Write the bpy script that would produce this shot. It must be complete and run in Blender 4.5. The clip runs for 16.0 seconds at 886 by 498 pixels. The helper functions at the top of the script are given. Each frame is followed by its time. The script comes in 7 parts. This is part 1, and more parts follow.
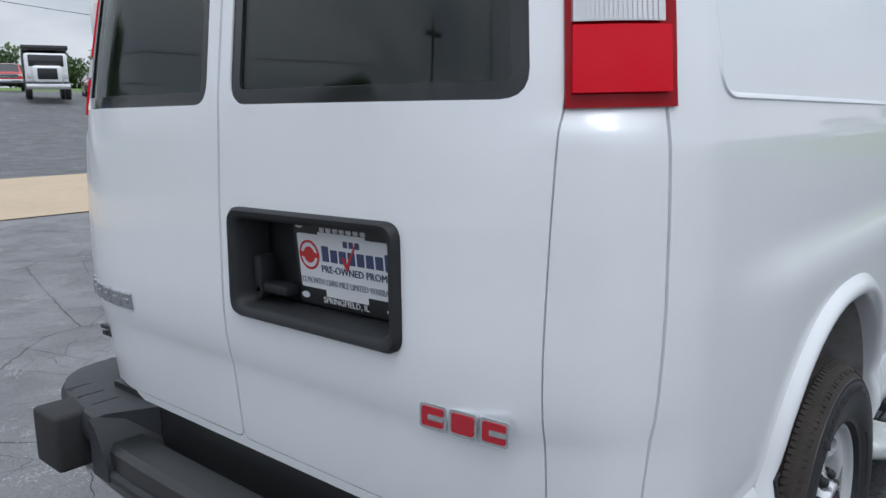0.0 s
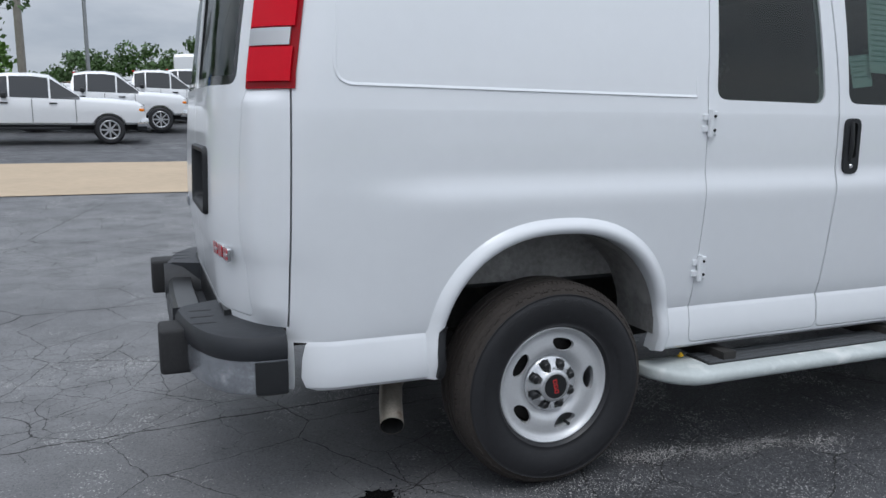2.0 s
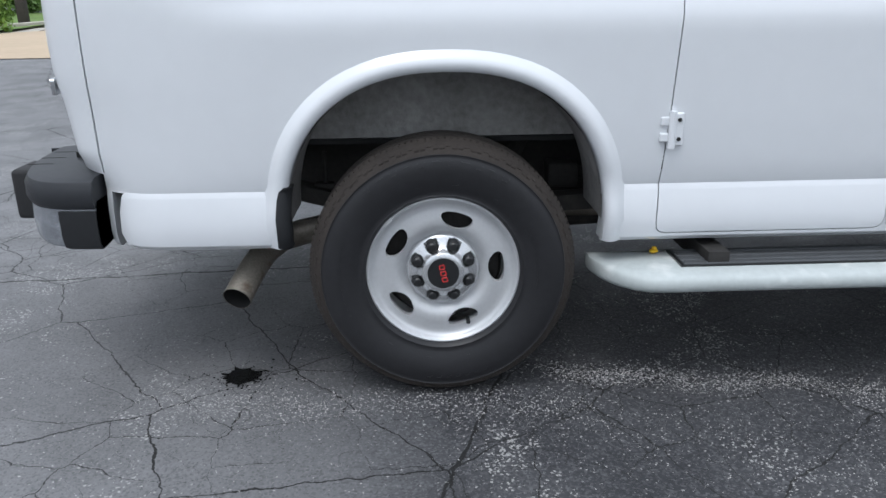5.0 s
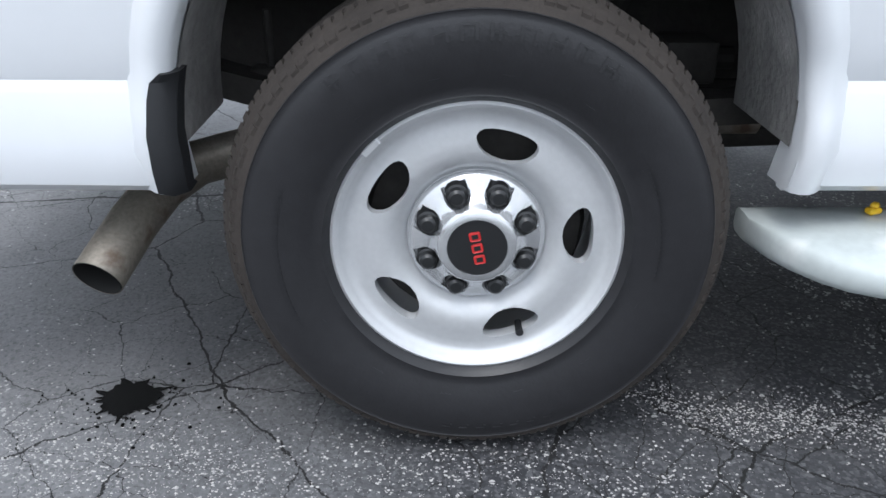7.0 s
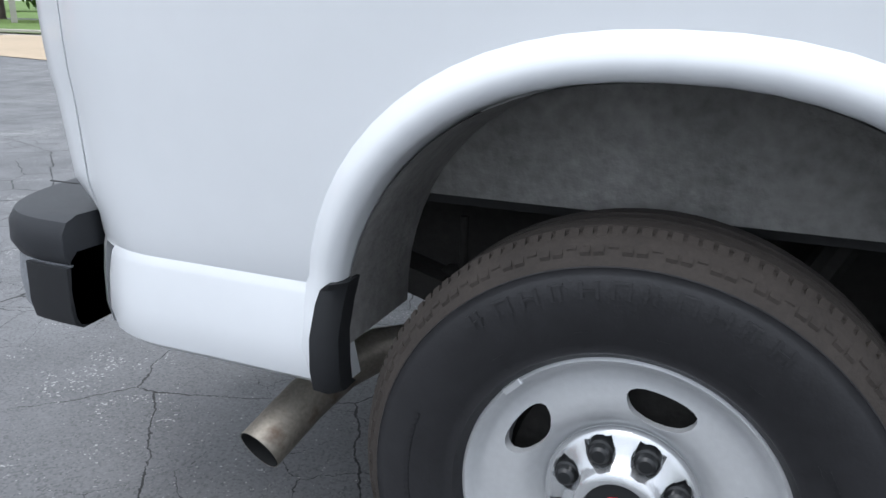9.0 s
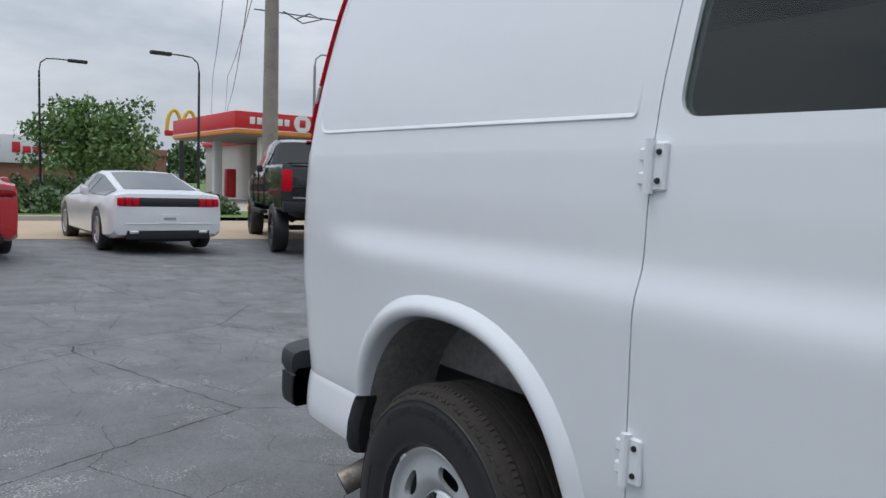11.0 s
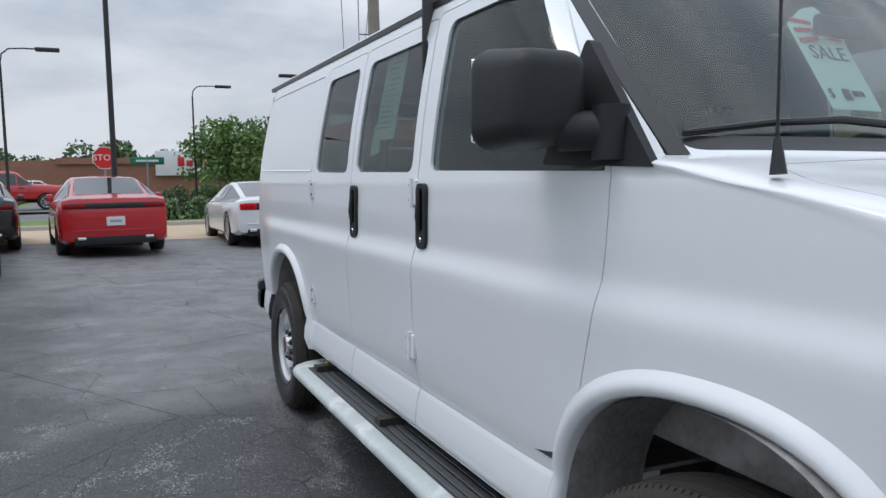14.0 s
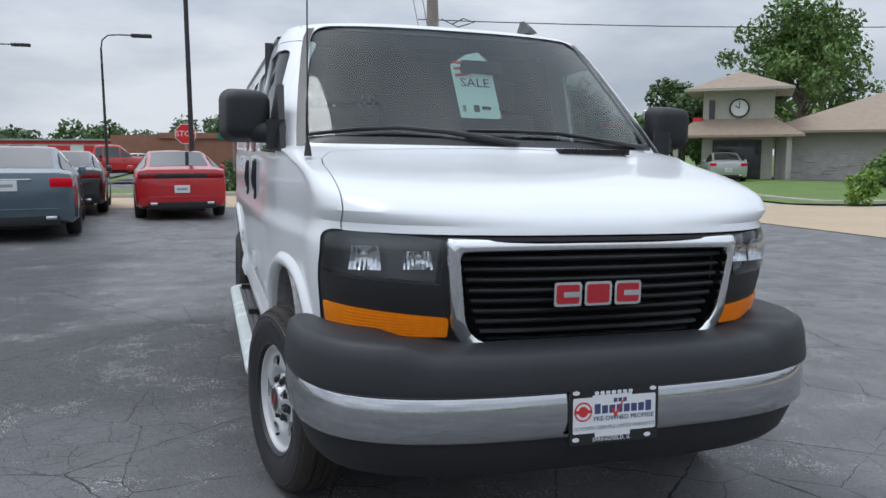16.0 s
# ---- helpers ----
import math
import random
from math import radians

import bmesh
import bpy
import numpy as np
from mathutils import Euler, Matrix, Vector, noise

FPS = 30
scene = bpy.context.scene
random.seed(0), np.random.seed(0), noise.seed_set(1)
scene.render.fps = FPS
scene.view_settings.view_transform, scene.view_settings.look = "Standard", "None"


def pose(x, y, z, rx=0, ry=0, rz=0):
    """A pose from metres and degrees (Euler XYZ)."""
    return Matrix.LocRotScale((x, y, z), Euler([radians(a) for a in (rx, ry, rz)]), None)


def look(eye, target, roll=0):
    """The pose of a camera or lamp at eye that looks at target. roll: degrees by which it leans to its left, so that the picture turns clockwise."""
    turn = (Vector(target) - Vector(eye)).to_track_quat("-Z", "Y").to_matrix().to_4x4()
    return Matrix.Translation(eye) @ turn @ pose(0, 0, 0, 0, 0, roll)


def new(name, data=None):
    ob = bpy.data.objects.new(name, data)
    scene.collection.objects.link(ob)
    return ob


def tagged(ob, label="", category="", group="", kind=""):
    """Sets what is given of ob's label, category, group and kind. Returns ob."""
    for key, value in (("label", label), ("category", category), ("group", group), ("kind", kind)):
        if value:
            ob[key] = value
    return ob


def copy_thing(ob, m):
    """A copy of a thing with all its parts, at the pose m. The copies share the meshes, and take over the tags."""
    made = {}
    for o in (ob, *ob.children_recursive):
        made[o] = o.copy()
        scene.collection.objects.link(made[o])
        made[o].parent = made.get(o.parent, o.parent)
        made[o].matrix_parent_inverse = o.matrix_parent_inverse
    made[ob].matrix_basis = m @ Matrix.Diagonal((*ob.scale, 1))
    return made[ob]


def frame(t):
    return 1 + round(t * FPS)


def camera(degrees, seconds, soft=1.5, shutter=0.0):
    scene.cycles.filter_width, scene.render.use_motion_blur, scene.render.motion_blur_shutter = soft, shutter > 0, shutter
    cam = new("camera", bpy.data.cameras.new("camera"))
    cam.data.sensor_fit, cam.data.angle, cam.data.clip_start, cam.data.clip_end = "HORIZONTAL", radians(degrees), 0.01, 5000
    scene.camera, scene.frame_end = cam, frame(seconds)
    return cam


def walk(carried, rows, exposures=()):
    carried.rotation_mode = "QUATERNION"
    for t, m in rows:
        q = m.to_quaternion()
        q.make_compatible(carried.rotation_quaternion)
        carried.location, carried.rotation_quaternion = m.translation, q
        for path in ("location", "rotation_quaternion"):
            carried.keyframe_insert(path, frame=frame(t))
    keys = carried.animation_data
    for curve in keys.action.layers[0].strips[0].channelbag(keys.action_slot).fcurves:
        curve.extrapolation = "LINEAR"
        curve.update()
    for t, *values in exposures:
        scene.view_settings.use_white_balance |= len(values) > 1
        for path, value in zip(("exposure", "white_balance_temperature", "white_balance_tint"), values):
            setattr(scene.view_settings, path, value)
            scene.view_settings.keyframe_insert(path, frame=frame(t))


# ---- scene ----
cam = camera(60.2, 16.0)
PATH = [
    (0, (-2.065, -1.445, 1.412), (-0.592, -0.135, 1.074), -1.3),
    (0.5, (-2.033, -1.902, 1.401), (-0.72, -0.435, 1.048), -1.5),
    (1, (-1.842, -2.374, 1.372), (-0.714, -0.758, 1.032), -1.1),
    (1.5, (-1.634, -2.846, 1.336), (-0.703, -1.106, 1.012), -0.5),
    (2, (-1.364, -3.275, 1.323), (-0.633, -1.442, 0.996), 0.3),
    (2.5, (-1.058, -3.644, 1.299), (-0.514, -1.751, 0.954), 0.7),
    (3, (-0.76, -3.928, 1.293), (-0.389, -1.999, 0.917), 0.8),
    (3.5, (-0.429, -3.964, 1.268), (-0.188, -2.023, 0.85), 0.3),
    (6, (-0.045, -2.187, 0.997), (-0.015, -0.354, 0.197), -0.6),
    (6.5, (-0.047, -2.033, 0.913), (-0.032, -0.227, 0.054), -0.3),
    (7, (-0.055, -1.973, 0.881), (-0.047, -0.182, -0.01), 0.1),
    (7.5, (-0.065, -1.956, 0.869), (-0.073, -0.162, -0.015), 1.0),
    (8, (-0.068, -1.941, 0.879), (-0.115, -0.139, 0.012), 2.0),
    (8.5, (-0.036, -1.911, 0.932), (-0.288, -0.09, 0.144), 2.3),
    (9, (0.092, -1.858, 0.995), (-0.598, -0.069, 0.430), 1.5),
    (9.5, (0.316, -1.925, 1.092), (-0.767, -0.272, 0.788), 1.7),
    (10, (0.665, -1.974, 1.168), (-0.722, -0.548, 0.958), 2.6),
    (12.5, (3.073, -2.15, 1.295), (1.349, -1.15, 1.134), 1.9),
    (13, (3.555, -2.104, 1.305), (1.796, -1.166, 1.147), 1.4),
    (13.5, (4.068, -2.073, 1.334), (2.279, -1.193, 1.173), 0.8),
    (14, (4.541, -1.96, 1.356), (2.723, -1.143, 1.186), 0.2),
    (14.5, (5.075, -1.888, 1.372), (3.237, -1.119, 1.191), -0.0),
    (15, (5.567, -1.664, 1.37), (3.705, -0.96, 1.17), -0.1),
    (15.5, (6.092, -1.47, 1.379), (4.214, -0.817, 1.161), 0.5),
    (16, (6.558, -1.219, 1.368), (4.661, -0.629, 1.137), 1.0),
]
# the lot falls off by a slight tilt; van and camera share it
LEAN = pose(0, 0, 0, -1.2, 0, 0)
walk(cam, [(t, LEAN @ look(eye, aim, roll)) for t, eye, aim, roll in PATH],
     [(0, 0.0, 6150, 10), (2.5, -0.1, 6150, 10), (3.7, 0.0, 6150, 10), (5.8, 0.45, 6150, 10), (7, 0.74, 6150, 10), (8.5, 0.84, 6150, 10), (9, 0.5, 6150, 10), (9.5, -0.03, 6150, 10), (10, -0.2, 6150, 10), (12.5, -0.17, 6150, 10), (13.5, -0.10, 6150, 10), (14.5, -0.15, 6150, 10), (16, -0.06, 6150, 10)])

# ---- world and light: overcast noon ----
world = bpy.data.worlds.new("World")
scene.world = world
world.use_nodes = True
wn, wl = world.node_tree.nodes, world.node_tree.links
wn.clear()
sky = wn.new("ShaderNodeTexSky")
sky.sky_type, sky.sun_disc = "NISHITA", False
sky.sun_elevation, sky.sun_rotation = radians(62), radians(200)
geo = wn.new("ShaderNodeTexCoord")
squash = wn.new("ShaderNodeMapping")
squash.inputs["Scale"].default_value = (1.0, 1.0, 3.2)
wl.new(geo.outputs["Generated"], squash.inputs["Vector"])
cloud = wn.new("ShaderNodeTexNoise")
cloud.inputs["Scale"].default_value, cloud.inputs["Detail"].default_value, cloud.inputs["Roughness"].default_value = 2.6, 7.0, 0.55
wl.new(squash.outputs["Vector"], cloud.inputs["Vector"])
ramp = wn.new("ShaderNodeValToRGB")
ramp.color_ramp.elements[0].position, ramp.color_ramp.elements[0].color = 0.36, (0.50, 0.545, 0.61, 1)
ramp.color_ramp.elements[1].position, ramp.color_ramp.elements[1].color = 0.66, (0.88, 0.90, 0.93, 1)
wl.new(cloud.outputs["Fac"], ramp.inputs["Fac"])
veil = wn.new("ShaderNodeMix")
veil.data_type = "RGBA"
veil.inputs["Factor"].default_value = 0.93
skydim = wn.new("ShaderNodeMix")
skydim.data_type, skydim.blend_type = "RGBA", "MULTIPLY"
skydim.inputs["Factor"].default_value = 1.0
skydim.inputs["B"].default_value = (0.1, 0.1, 0.1, 1)
wl.new(sky.outputs["Color"], skydim.inputs["A"])
wl.new(skydim.outputs["Result"], veil.inputs["A"])
wl.new(ramp.outputs["Color"], veil.inputs["B"])
# an overcast sky is brightest overhead
split = wn.new("ShaderNodeSeparateXYZ")
wl.new(geo.outputs["Generated"], split.inputs[0])
rise = wn.new("ShaderNodeMapRange")
rise.inputs["From Min"].default_value, rise.inputs["From Max"].default_value = 0.10, 0.95
rise.inputs["To Min"].default_value, rise.inputs["To Max"].default_value = 0.90, 2.0
wl.new(split.outputs["Z"], rise.inputs["Value"])
back = wn.new("ShaderNodeBackground")
wl.new(rise.outputs[0], back.inputs["Strength"])
wl.new(veil.outputs["Result"], back.inputs["Color"])
wout = wn.new("ShaderNodeOutputWorld")
wl.new(back.outputs["Background"], wout.inputs["Surface"])

sun = new("sun", bpy.data.lights.new("sun", "SUN"))
sun.data.energy, sun.data.angle, sun.data.color = 0.9, radians(25), (1.0, 0.97, 0.93)
sun.matrix_basis = look((0, 0, 30), (6, 12, 0))
scene.view_settings.exposure = 0.0

# ---- materials ----
MATS = {}


def mat(name, color, rough=0.5, metal=0.0, vary=0.0, scale=8.0, bump=0.0, bump_scale=60.0, coat=0.0, wear=None, wear_at=0.62, ior=None, emit=None, trans=0.0):
    """A node material: base colour varied by two scales of noise, optional worn patches, fine relief and gloss."""
    m = bpy.data.materials.new(name)
    m.use_nodes = True
    n, l = m.node_tree.nodes, m.node_tree.links
    b = n["Principled BSDF"]
    b.inputs["Base Color"].default_value = (*color, 1)
    b.inputs["Roughness"].default_value, b.inputs["Metallic"].default_value = rough, metal
    b.inputs["Coat Weight"].default_value = coat
    b.inputs["Coat Roughness"].default_value = 0.03
    b.inputs["Transmission Weight"].default_value = trans
    if ior:
        b.inputs["IOR"].default_value = ior
    tc = n.new("ShaderNodeTexCoord")
    if vary or wear:
        big, fine = n.new("ShaderNodeTexNoise"), n.new("ShaderNodeTexNoise")
        big.inputs["Scale"].default_value, fine.inputs["Scale"].default_value = scale, scale * 9
        big.inputs["Detail"].default_value = fine.inputs["Detail"].default_value = 5
        l.new(tc.outputs["Object"], big.inputs["Vector"])
        l.new(tc.outputs["Object"], fine.inputs["Vector"])
        add = n.new("ShaderNodeMath")
        add.operation = "ADD"
        l.new(big.outputs["Fac"], add.inputs[0])
        l.new(fine.outputs["Fac"], add.inputs[1])
        rng = n.new("ShaderNodeMapRange")
        rng.inputs["From Min"].default_value, rng.inputs["From Max"].default_value = 0.6, 1.4
        rng.inputs["To Min"].default_value, rng.inputs["To Max"].default_value = 1 - vary, 1 + vary
        l.new(add.outputs[0], rng.inputs["Value"])
        mul = n.new("ShaderNodeVectorMath")
        mul.operation = "SCALE"
        mul.inputs[0].default_value = color
        l.new(rng.outputs[0], mul.inputs["Scale"])
        out = mul.outputs[0]
        if wear:
            step = n.new("ShaderNodeMapRange")
            step.inputs["From Min"].default_value, step.inputs["From Max"].default_value = wear_at, wear_at + 0.12
            l.new(big.outputs["Fac"], step.inputs["Value"])
            mix = n.new("ShaderNodeMix")
            mix.data_type = "RGBA"
            mix.inputs["B"].default_value = (*wear, 1)
            l.new(out, mix.inputs["A"])
            l.new(step.outputs[0], mix.inputs["Factor"])
            out = mix.outputs["Result"]
        l.new(out, b.inputs["Base Color"])
    if bump:
        bn, bp = n.new("ShaderNodeTexNoise"), n.new("ShaderNodeBump")
        bn.inputs["Scale"].default_value, bn.inputs["Detail"].default_value = bump_scale, 4
        bp.inputs["Strength"].default_value, bp.inputs["Distance"].default_value = bump, 0.004
        l.new(tc.outputs["Object"], bn.inputs["Vector"])
        l.new(bn.outputs["Fac"], bp.inputs["Height"])
        l.new(bp.outputs["Normal"], b.inputs["Normal"])
    if emit:
        b.inputs["Emission Color"].default_value = (*color, 1)
        b.inputs["Emission Strength"].default_value = emit
    MATS[name] = m
    return m


def glass(name, tint, rough=0.0, clear=0.8):
    """Thin tinted pane: sees through with a tint, mirrors by its Fresnel."""
    m = bpy.data.materials.new(name)
    m.use_nodes = True
    n, l = m.node_tree.nodes, m.node_tree.links
    n.clear()
    tr, gl, lw, pw, ma, mx, out = (n.new("ShaderNode" + k) for k in ("BsdfTransparent", "BsdfGlossy", "LayerWeight", "Math", "Math", "MixShader", "OutputMaterial"))
    tr.inputs["Color"].default_value = (*tint, 1)
    gl.inputs["Roughness"].default_value = rough
    lw.inputs["Blend"].default_value = 0.5
    pw.operation, pw.inputs[1].default_value = "POWER", 4.0
    ma.operation, ma.inputs[1].default_value, ma.inputs[2].default_value = "MULTIPLY_ADD", 0.45, clear
    l.new(lw.outputs["Facing"], pw.inputs[0])
    l.new(pw.outputs[0], ma.inputs[0])
    l.new(ma.outputs[0], mx.inputs[0])
    l.new(tr.outputs[0], mx.inputs[1])
    l.new(gl.outputs[0], mx.inputs[2])
    l.new(mx.outputs[0], out.inputs["Surface"])
    MATS[name] = m
    return m


PAINT = mat("white_paint", (0.78, 0.80, 0.82), 0.28, vary=0.015, scale=2.0, coat=0.6)
INNER = mat("inner_sheet_metal", (0.035, 0.035, 0.036), 0.7, vary=0.2)
GAP = mat("gap_rubber", (0.012, 0.012, 0.012), 0.7)
BLACK = mat("black_textured_plastic", (0.020, 0.021, 0.023), 0.55, ior=1.4, vary=0.15, scale=5, bump=0.15, bump_scale=500)
TRIM = mat("black_satin_trim", (0.016, 0.017, 0.018), 0.32, vary=0.1)
FRIT = mat("black_window_border", (0.02, 0.021, 0.023), 0.12)
BUMPER = mat("dark_grey_bumper_plastic", (0.026, 0.028, 0.032), 0.5, ior=1.42, vary=0.12, scale=4, bump=0.2, bump_scale=420)
RUBBER = mat("black_rubber_block", (0.02, 0.02, 0.021), 0.75, vary=0.25, scale=9, bump=0.3, bump_scale=200)
CHROME = mat("chrome", (0.78, 0.79, 0.80), 0.06, 1.0)
DULLCHROME = mat("dull_scratched_bumper_metal", (0.40, 0.42, 0.45), 0.26, 0.75, vary=0.25, scale=11, wear=(0.72, 0.74, 0.76), wear_at=0.57)
STEEL = mat("silver_painted_steel", (0.58, 0.59, 0.60), 0.38, 0.35, vary=0.06, scale=10, bump=0.05, bump_scale=300)
CAPMETAL = mat("polished_hub_plastic", (0.66, 0.67, 0.68), 0.22, 0.75, vary=0.05)
TYRE = mat("tyre_rubber", (0.017, 0.017, 0.019), 0.42, vary=0.25, scale=6, bump=0.10, bump_scale=180)
TREAD = mat("dusty_tread_rubber", (0.032, 0.026, 0.022), 0.85, vary=0.3, scale=14, bump=0.4, bump_scale=160)
LINER = mat("wheel_house_liner", (0.27, 0.263, 0.255), 0.55, vary=0.35, scale=5, bump=1.0, bump_scale=70, wear=(0.42, 0.41, 0.40), wear_at=0.56)
UNDER = mat("grimy_underbody", (0.03, 0.028, 0.026), 0.8, vary=0.4, scale=6, bump=0.5, bump_scale=60, wear=(0.08, 0.07, 0.06), wear_at=0.63)
EXHAUST = mat("weathered_exhaust_steel", (0.30, 0.27, 0.23), 0.5, 0.55, vary=0.3, scale=16, wear=(0.16, 0.11, 0.08), wear_at=0.56, bump=0.2)
# exhaust soot; the same black also stands in for shade in deep openings
SOOTDARK = mat("soot", (0.01, 0.01, 0.01), 0.9)
BOARD = mat("worn_white_running_board", (0.50, 0.54, 0.53), 0.5, vary=0.1, scale=6, wear=(0.70, 0.72, 0.70), wear_at=0.55, bump=0.1)
BOARDTOP = mat("dark_grip_strip", (0.075, 0.08, 0.085), 0.6, vary=0.2, scale=20, bump=0.6, bump_scale=350)
GLASS = glass("tinted_glass", (0.55, 0.60, 0.58), clear=0.045)
CLEAR = glass("clear_windscreen", (0.80, 0.84, 0.83), clear=0.045)
LENSCLEAR = glass("clear_lens", (0.92, 0.93, 0.94), clear=0.05)
REDLENS = mat("red_lens", (0.62, 0.003, 0.016), 0.10, ior=1.28, vary=0.05, scale=20)
REDDEEP = mat("deep_red_lens", (0.30, 0.003, 0.008), 0.10, ior=1.3)
WHITELENS = mat("ribbed_white_lens", (0.62, 0.62, 0.63), 0.10, 0.3, coat=1.0)
AMBER = mat("amber_lens", (0.92, 0.25, 0.003), 0.16, coat=0.15, ior=1.3, vary=0.1, scale=30)
REDLOGO = mat("red_enamel", (0.42, 0.008, 0.02), 0.22, coat=0.7)
WHITEPRINT = mat("white_print", (0.72, 0.73, 0.75), 0.5)
GREYPRINT = mat("grey_print", (0.30, 0.33, 0.38), 0.5)
BLUEPRINT = mat("navy_print", (0.05, 0.07, 0.16), 0.5)
BLACKPRINT = mat("black_print", (0.015, 0.015, 0.018), 0.4)
REDPRINT = mat("red_print", (0.55, 0.03, 0.03), 0.5)
PAPER = mat("pale_green_paper", (0.58, 0.80, 0.74), 0.7, vary=0.04)
PAPERLINE = mat("paper_print", (0.25, 0.42, 0.40), 0.7)
SEATCLOTH = mat("dark_seat_cloth", (0.04, 0.042, 0.045), 0.9, vary=0.2)
DASHMAT = mat("grey_dashboard", (0.06, 0.06, 0.062), 0.7, vary=0.1)
LAMPGREY = mat("lamp_grey", (0.15, 0.152, 0.158), 0.22, vary=0.1)

# ---- mesh helpers ----
def smooth_by_angle(bm, degrees=32):
    for f in bm.faces:
        f.smooth = True
    lim = radians(degrees)
    for e in bm.edges:
        e.smooth = len(e.link_faces) == 2 and e.calc_face_angle(0) < lim


def mesh_of(name, bm, material, flat=False, degrees=32):
    bm.normal_update()
    if not flat:
        smooth_by_angle(bm, degrees)
    me = bpy.data.meshes.new(name)
    bm.to_mesh(me)
    bm.free()
    if material:
        me.materials.append(material)
    return me


def part(name, bm, material, parent=None, label="", flat=False, degrees=32, at=None):
    """Links a bmesh as one mesh object under its thing."""
    ob = new(name, mesh_of(name, bm, material, flat, degrees))
    ob.parent = parent
    if at is not None:
        ob.matrix_basis = at
    if label:
        tagged(ob, label)
    return ob


def root(name, m, label, category, group="", kind=""):
    ob = new(name)
    ob.empty_display_size = 0.2
    ob.matrix_basis = m
    return tagged(ob, label, category, group, kind)


def merged(*bms):
    out = bmesh.new()
    for b in bms:
        me = bpy.data.meshes.new("tmp")
        b.to_mesh(me)
        b.free()
        out.from_mesh(me)
        bpy.data.meshes.remove(me)
    return out


def box(x0, x1, y0, y1, z0, z1, bevel=0.0, seg=2):
    bm = bmesh.new()
    bmesh.ops.create_cube(bm, size=1)
    for v in bm.verts:
        v.co = Vector(((x0 + x1) / 2 + v.co.x * (x1 - x0), (y0 + y1) / 2 + v.co.y * (y1 - y0), (z0 + z1) / 2 + v.co.z * (z1 - z0)))
    if bevel:
        bmesh.ops.bevel(bm, geom=bm.edges[:], offset=bevel, segments=seg, profile=0.5, affect="EDGES")
    return bm


def moved(bm, m):
    bmesh.ops.transform(bm, matrix=m, verts=bm.verts)
    return bm


def lathe(profile, steps=48, axis="y", closed=False):
    """Turns a list of (radius, along) about an axis."""
    bm = bmesh.new()
    rings = []
    for i in range(steps):
        a = 2 * math.pi * i / steps
        c, s = math.cos(a), math.sin(a)
        if axis == "y":
            rings.append([bm.verts.new((r * c, k, r * s)) for r, k in profile])
        elif axis == "x":
            rings.append([bm.verts.new((k, r * c, r * s)) for r, k in profile])
        else:
            rings.append([bm.verts.new((r * c, r * s, k)) for r, k in profile])
    n = len(profile)
    for i in range(steps):
        p, q = rings[i], rings[(i + 1) % steps]
        for j in range(n if closed else n - 1):
            k = (j + 1) % n
            bm.faces.new((p[j], p[k], q[k], q[j]))
    bmesh.ops.remove_doubles(bm, verts=bm.verts, dist=1e-6)
    bmesh.ops.recalc_face_normals(bm, faces=bm.faces)
    return bm


def tube(points, radius, sides=10, caps=True):
    """A round bar along points; radius may be one number or one a point."""
    bm = bmesh.new()
    pts = [Vector(p) for p in points]
    rad = radius if isinstance(radius, (list, tuple)) else [radius] * len(pts)
    rings, ref = [], None
    for i, p in enumerate(pts):
        d = (pts[min(i + 1, len(pts) - 1)] - pts[max(i - 1, 0)]).normalized()
        if ref is None:
            ref = d.orthogonal().normalized()
        u = (ref - d * ref.dot(d)).normalized()
        ref = u
        v = d.cross(u)
        rings.append([bm.verts.new(p + (u * math.cos(a) + v * math.sin(a)) * rad[i]) for a in [2 * math.pi * k / sides for k in range(sides)]])
    for a, b in zip(rings, rings[1:]):
        for k in range(sides):
            bm.faces.new((a[k], a[(k + 1) % sides], b[(k + 1) % sides], b[k]))
    if caps:
        bm.faces.new(rings[0][::-1])
        bm.faces.new(rings[-1])
    return bm


def strip(rows, closed_u=False, closed_v=False):
    """A quad sheet through rows of points."""
    bm = bmesh.new()
    g = [[bm.verts.new(p) for p in r] for r in rows]
    nu, nv = len(g), len(g[0])
    for i in range(nu if closed_u else nu - 1):
        for j in range(nv if closed_v else nv - 1):
            bm.faces.new((g[i][j], g[i][(j + 1) % nv], g[(i + 1) % nu][(j + 1) % nv], g[(i + 1) % nu][j]))
    return bm


def solid_strip(rows):
    """A closed solid through rings of points (each row a closed loop), with end caps."""
    bm = strip(rows, closed_v=True)
    bm.verts.ensure_lookup_table()
    n = len(rows[0])
    bm.faces.new([bm.verts[k] for k in range(n)])
    bm.faces.new([bm.verts[len(rows) * n - n + k] for k in range(n)][::-1])
    bmesh.ops.recalc_face_normals(bm, faces=bm.faces)
    return bm


def rounded(poly, r, seg=5):
    """A polygon with rounded corners; r one radius or one a corner."""
    out, n = [], len(poly)
    for i, p in enumerate(poly):
        p = Vector(p)
        a, b = (Vector(poly[i - 1]) - p), (Vector(poly[(i + 1) % n]) - p)
        rr = min(r[i] if isinstance(r, (list, tuple)) else r, a.length * 0.48, b.length * 0.48)
        if rr <= 0:
            out.append(tuple(p))
            continue
        p0, p1 = p + a.normalized() * rr, p + b.normalized() * rr
        for k in range(seg + 1):
            t = k / seg
            q = p0 * (1 - t) ** 2 + p * 2 * t * (1 - t) + p1 * t * t
            out.append((q.x, q.y))
    return out


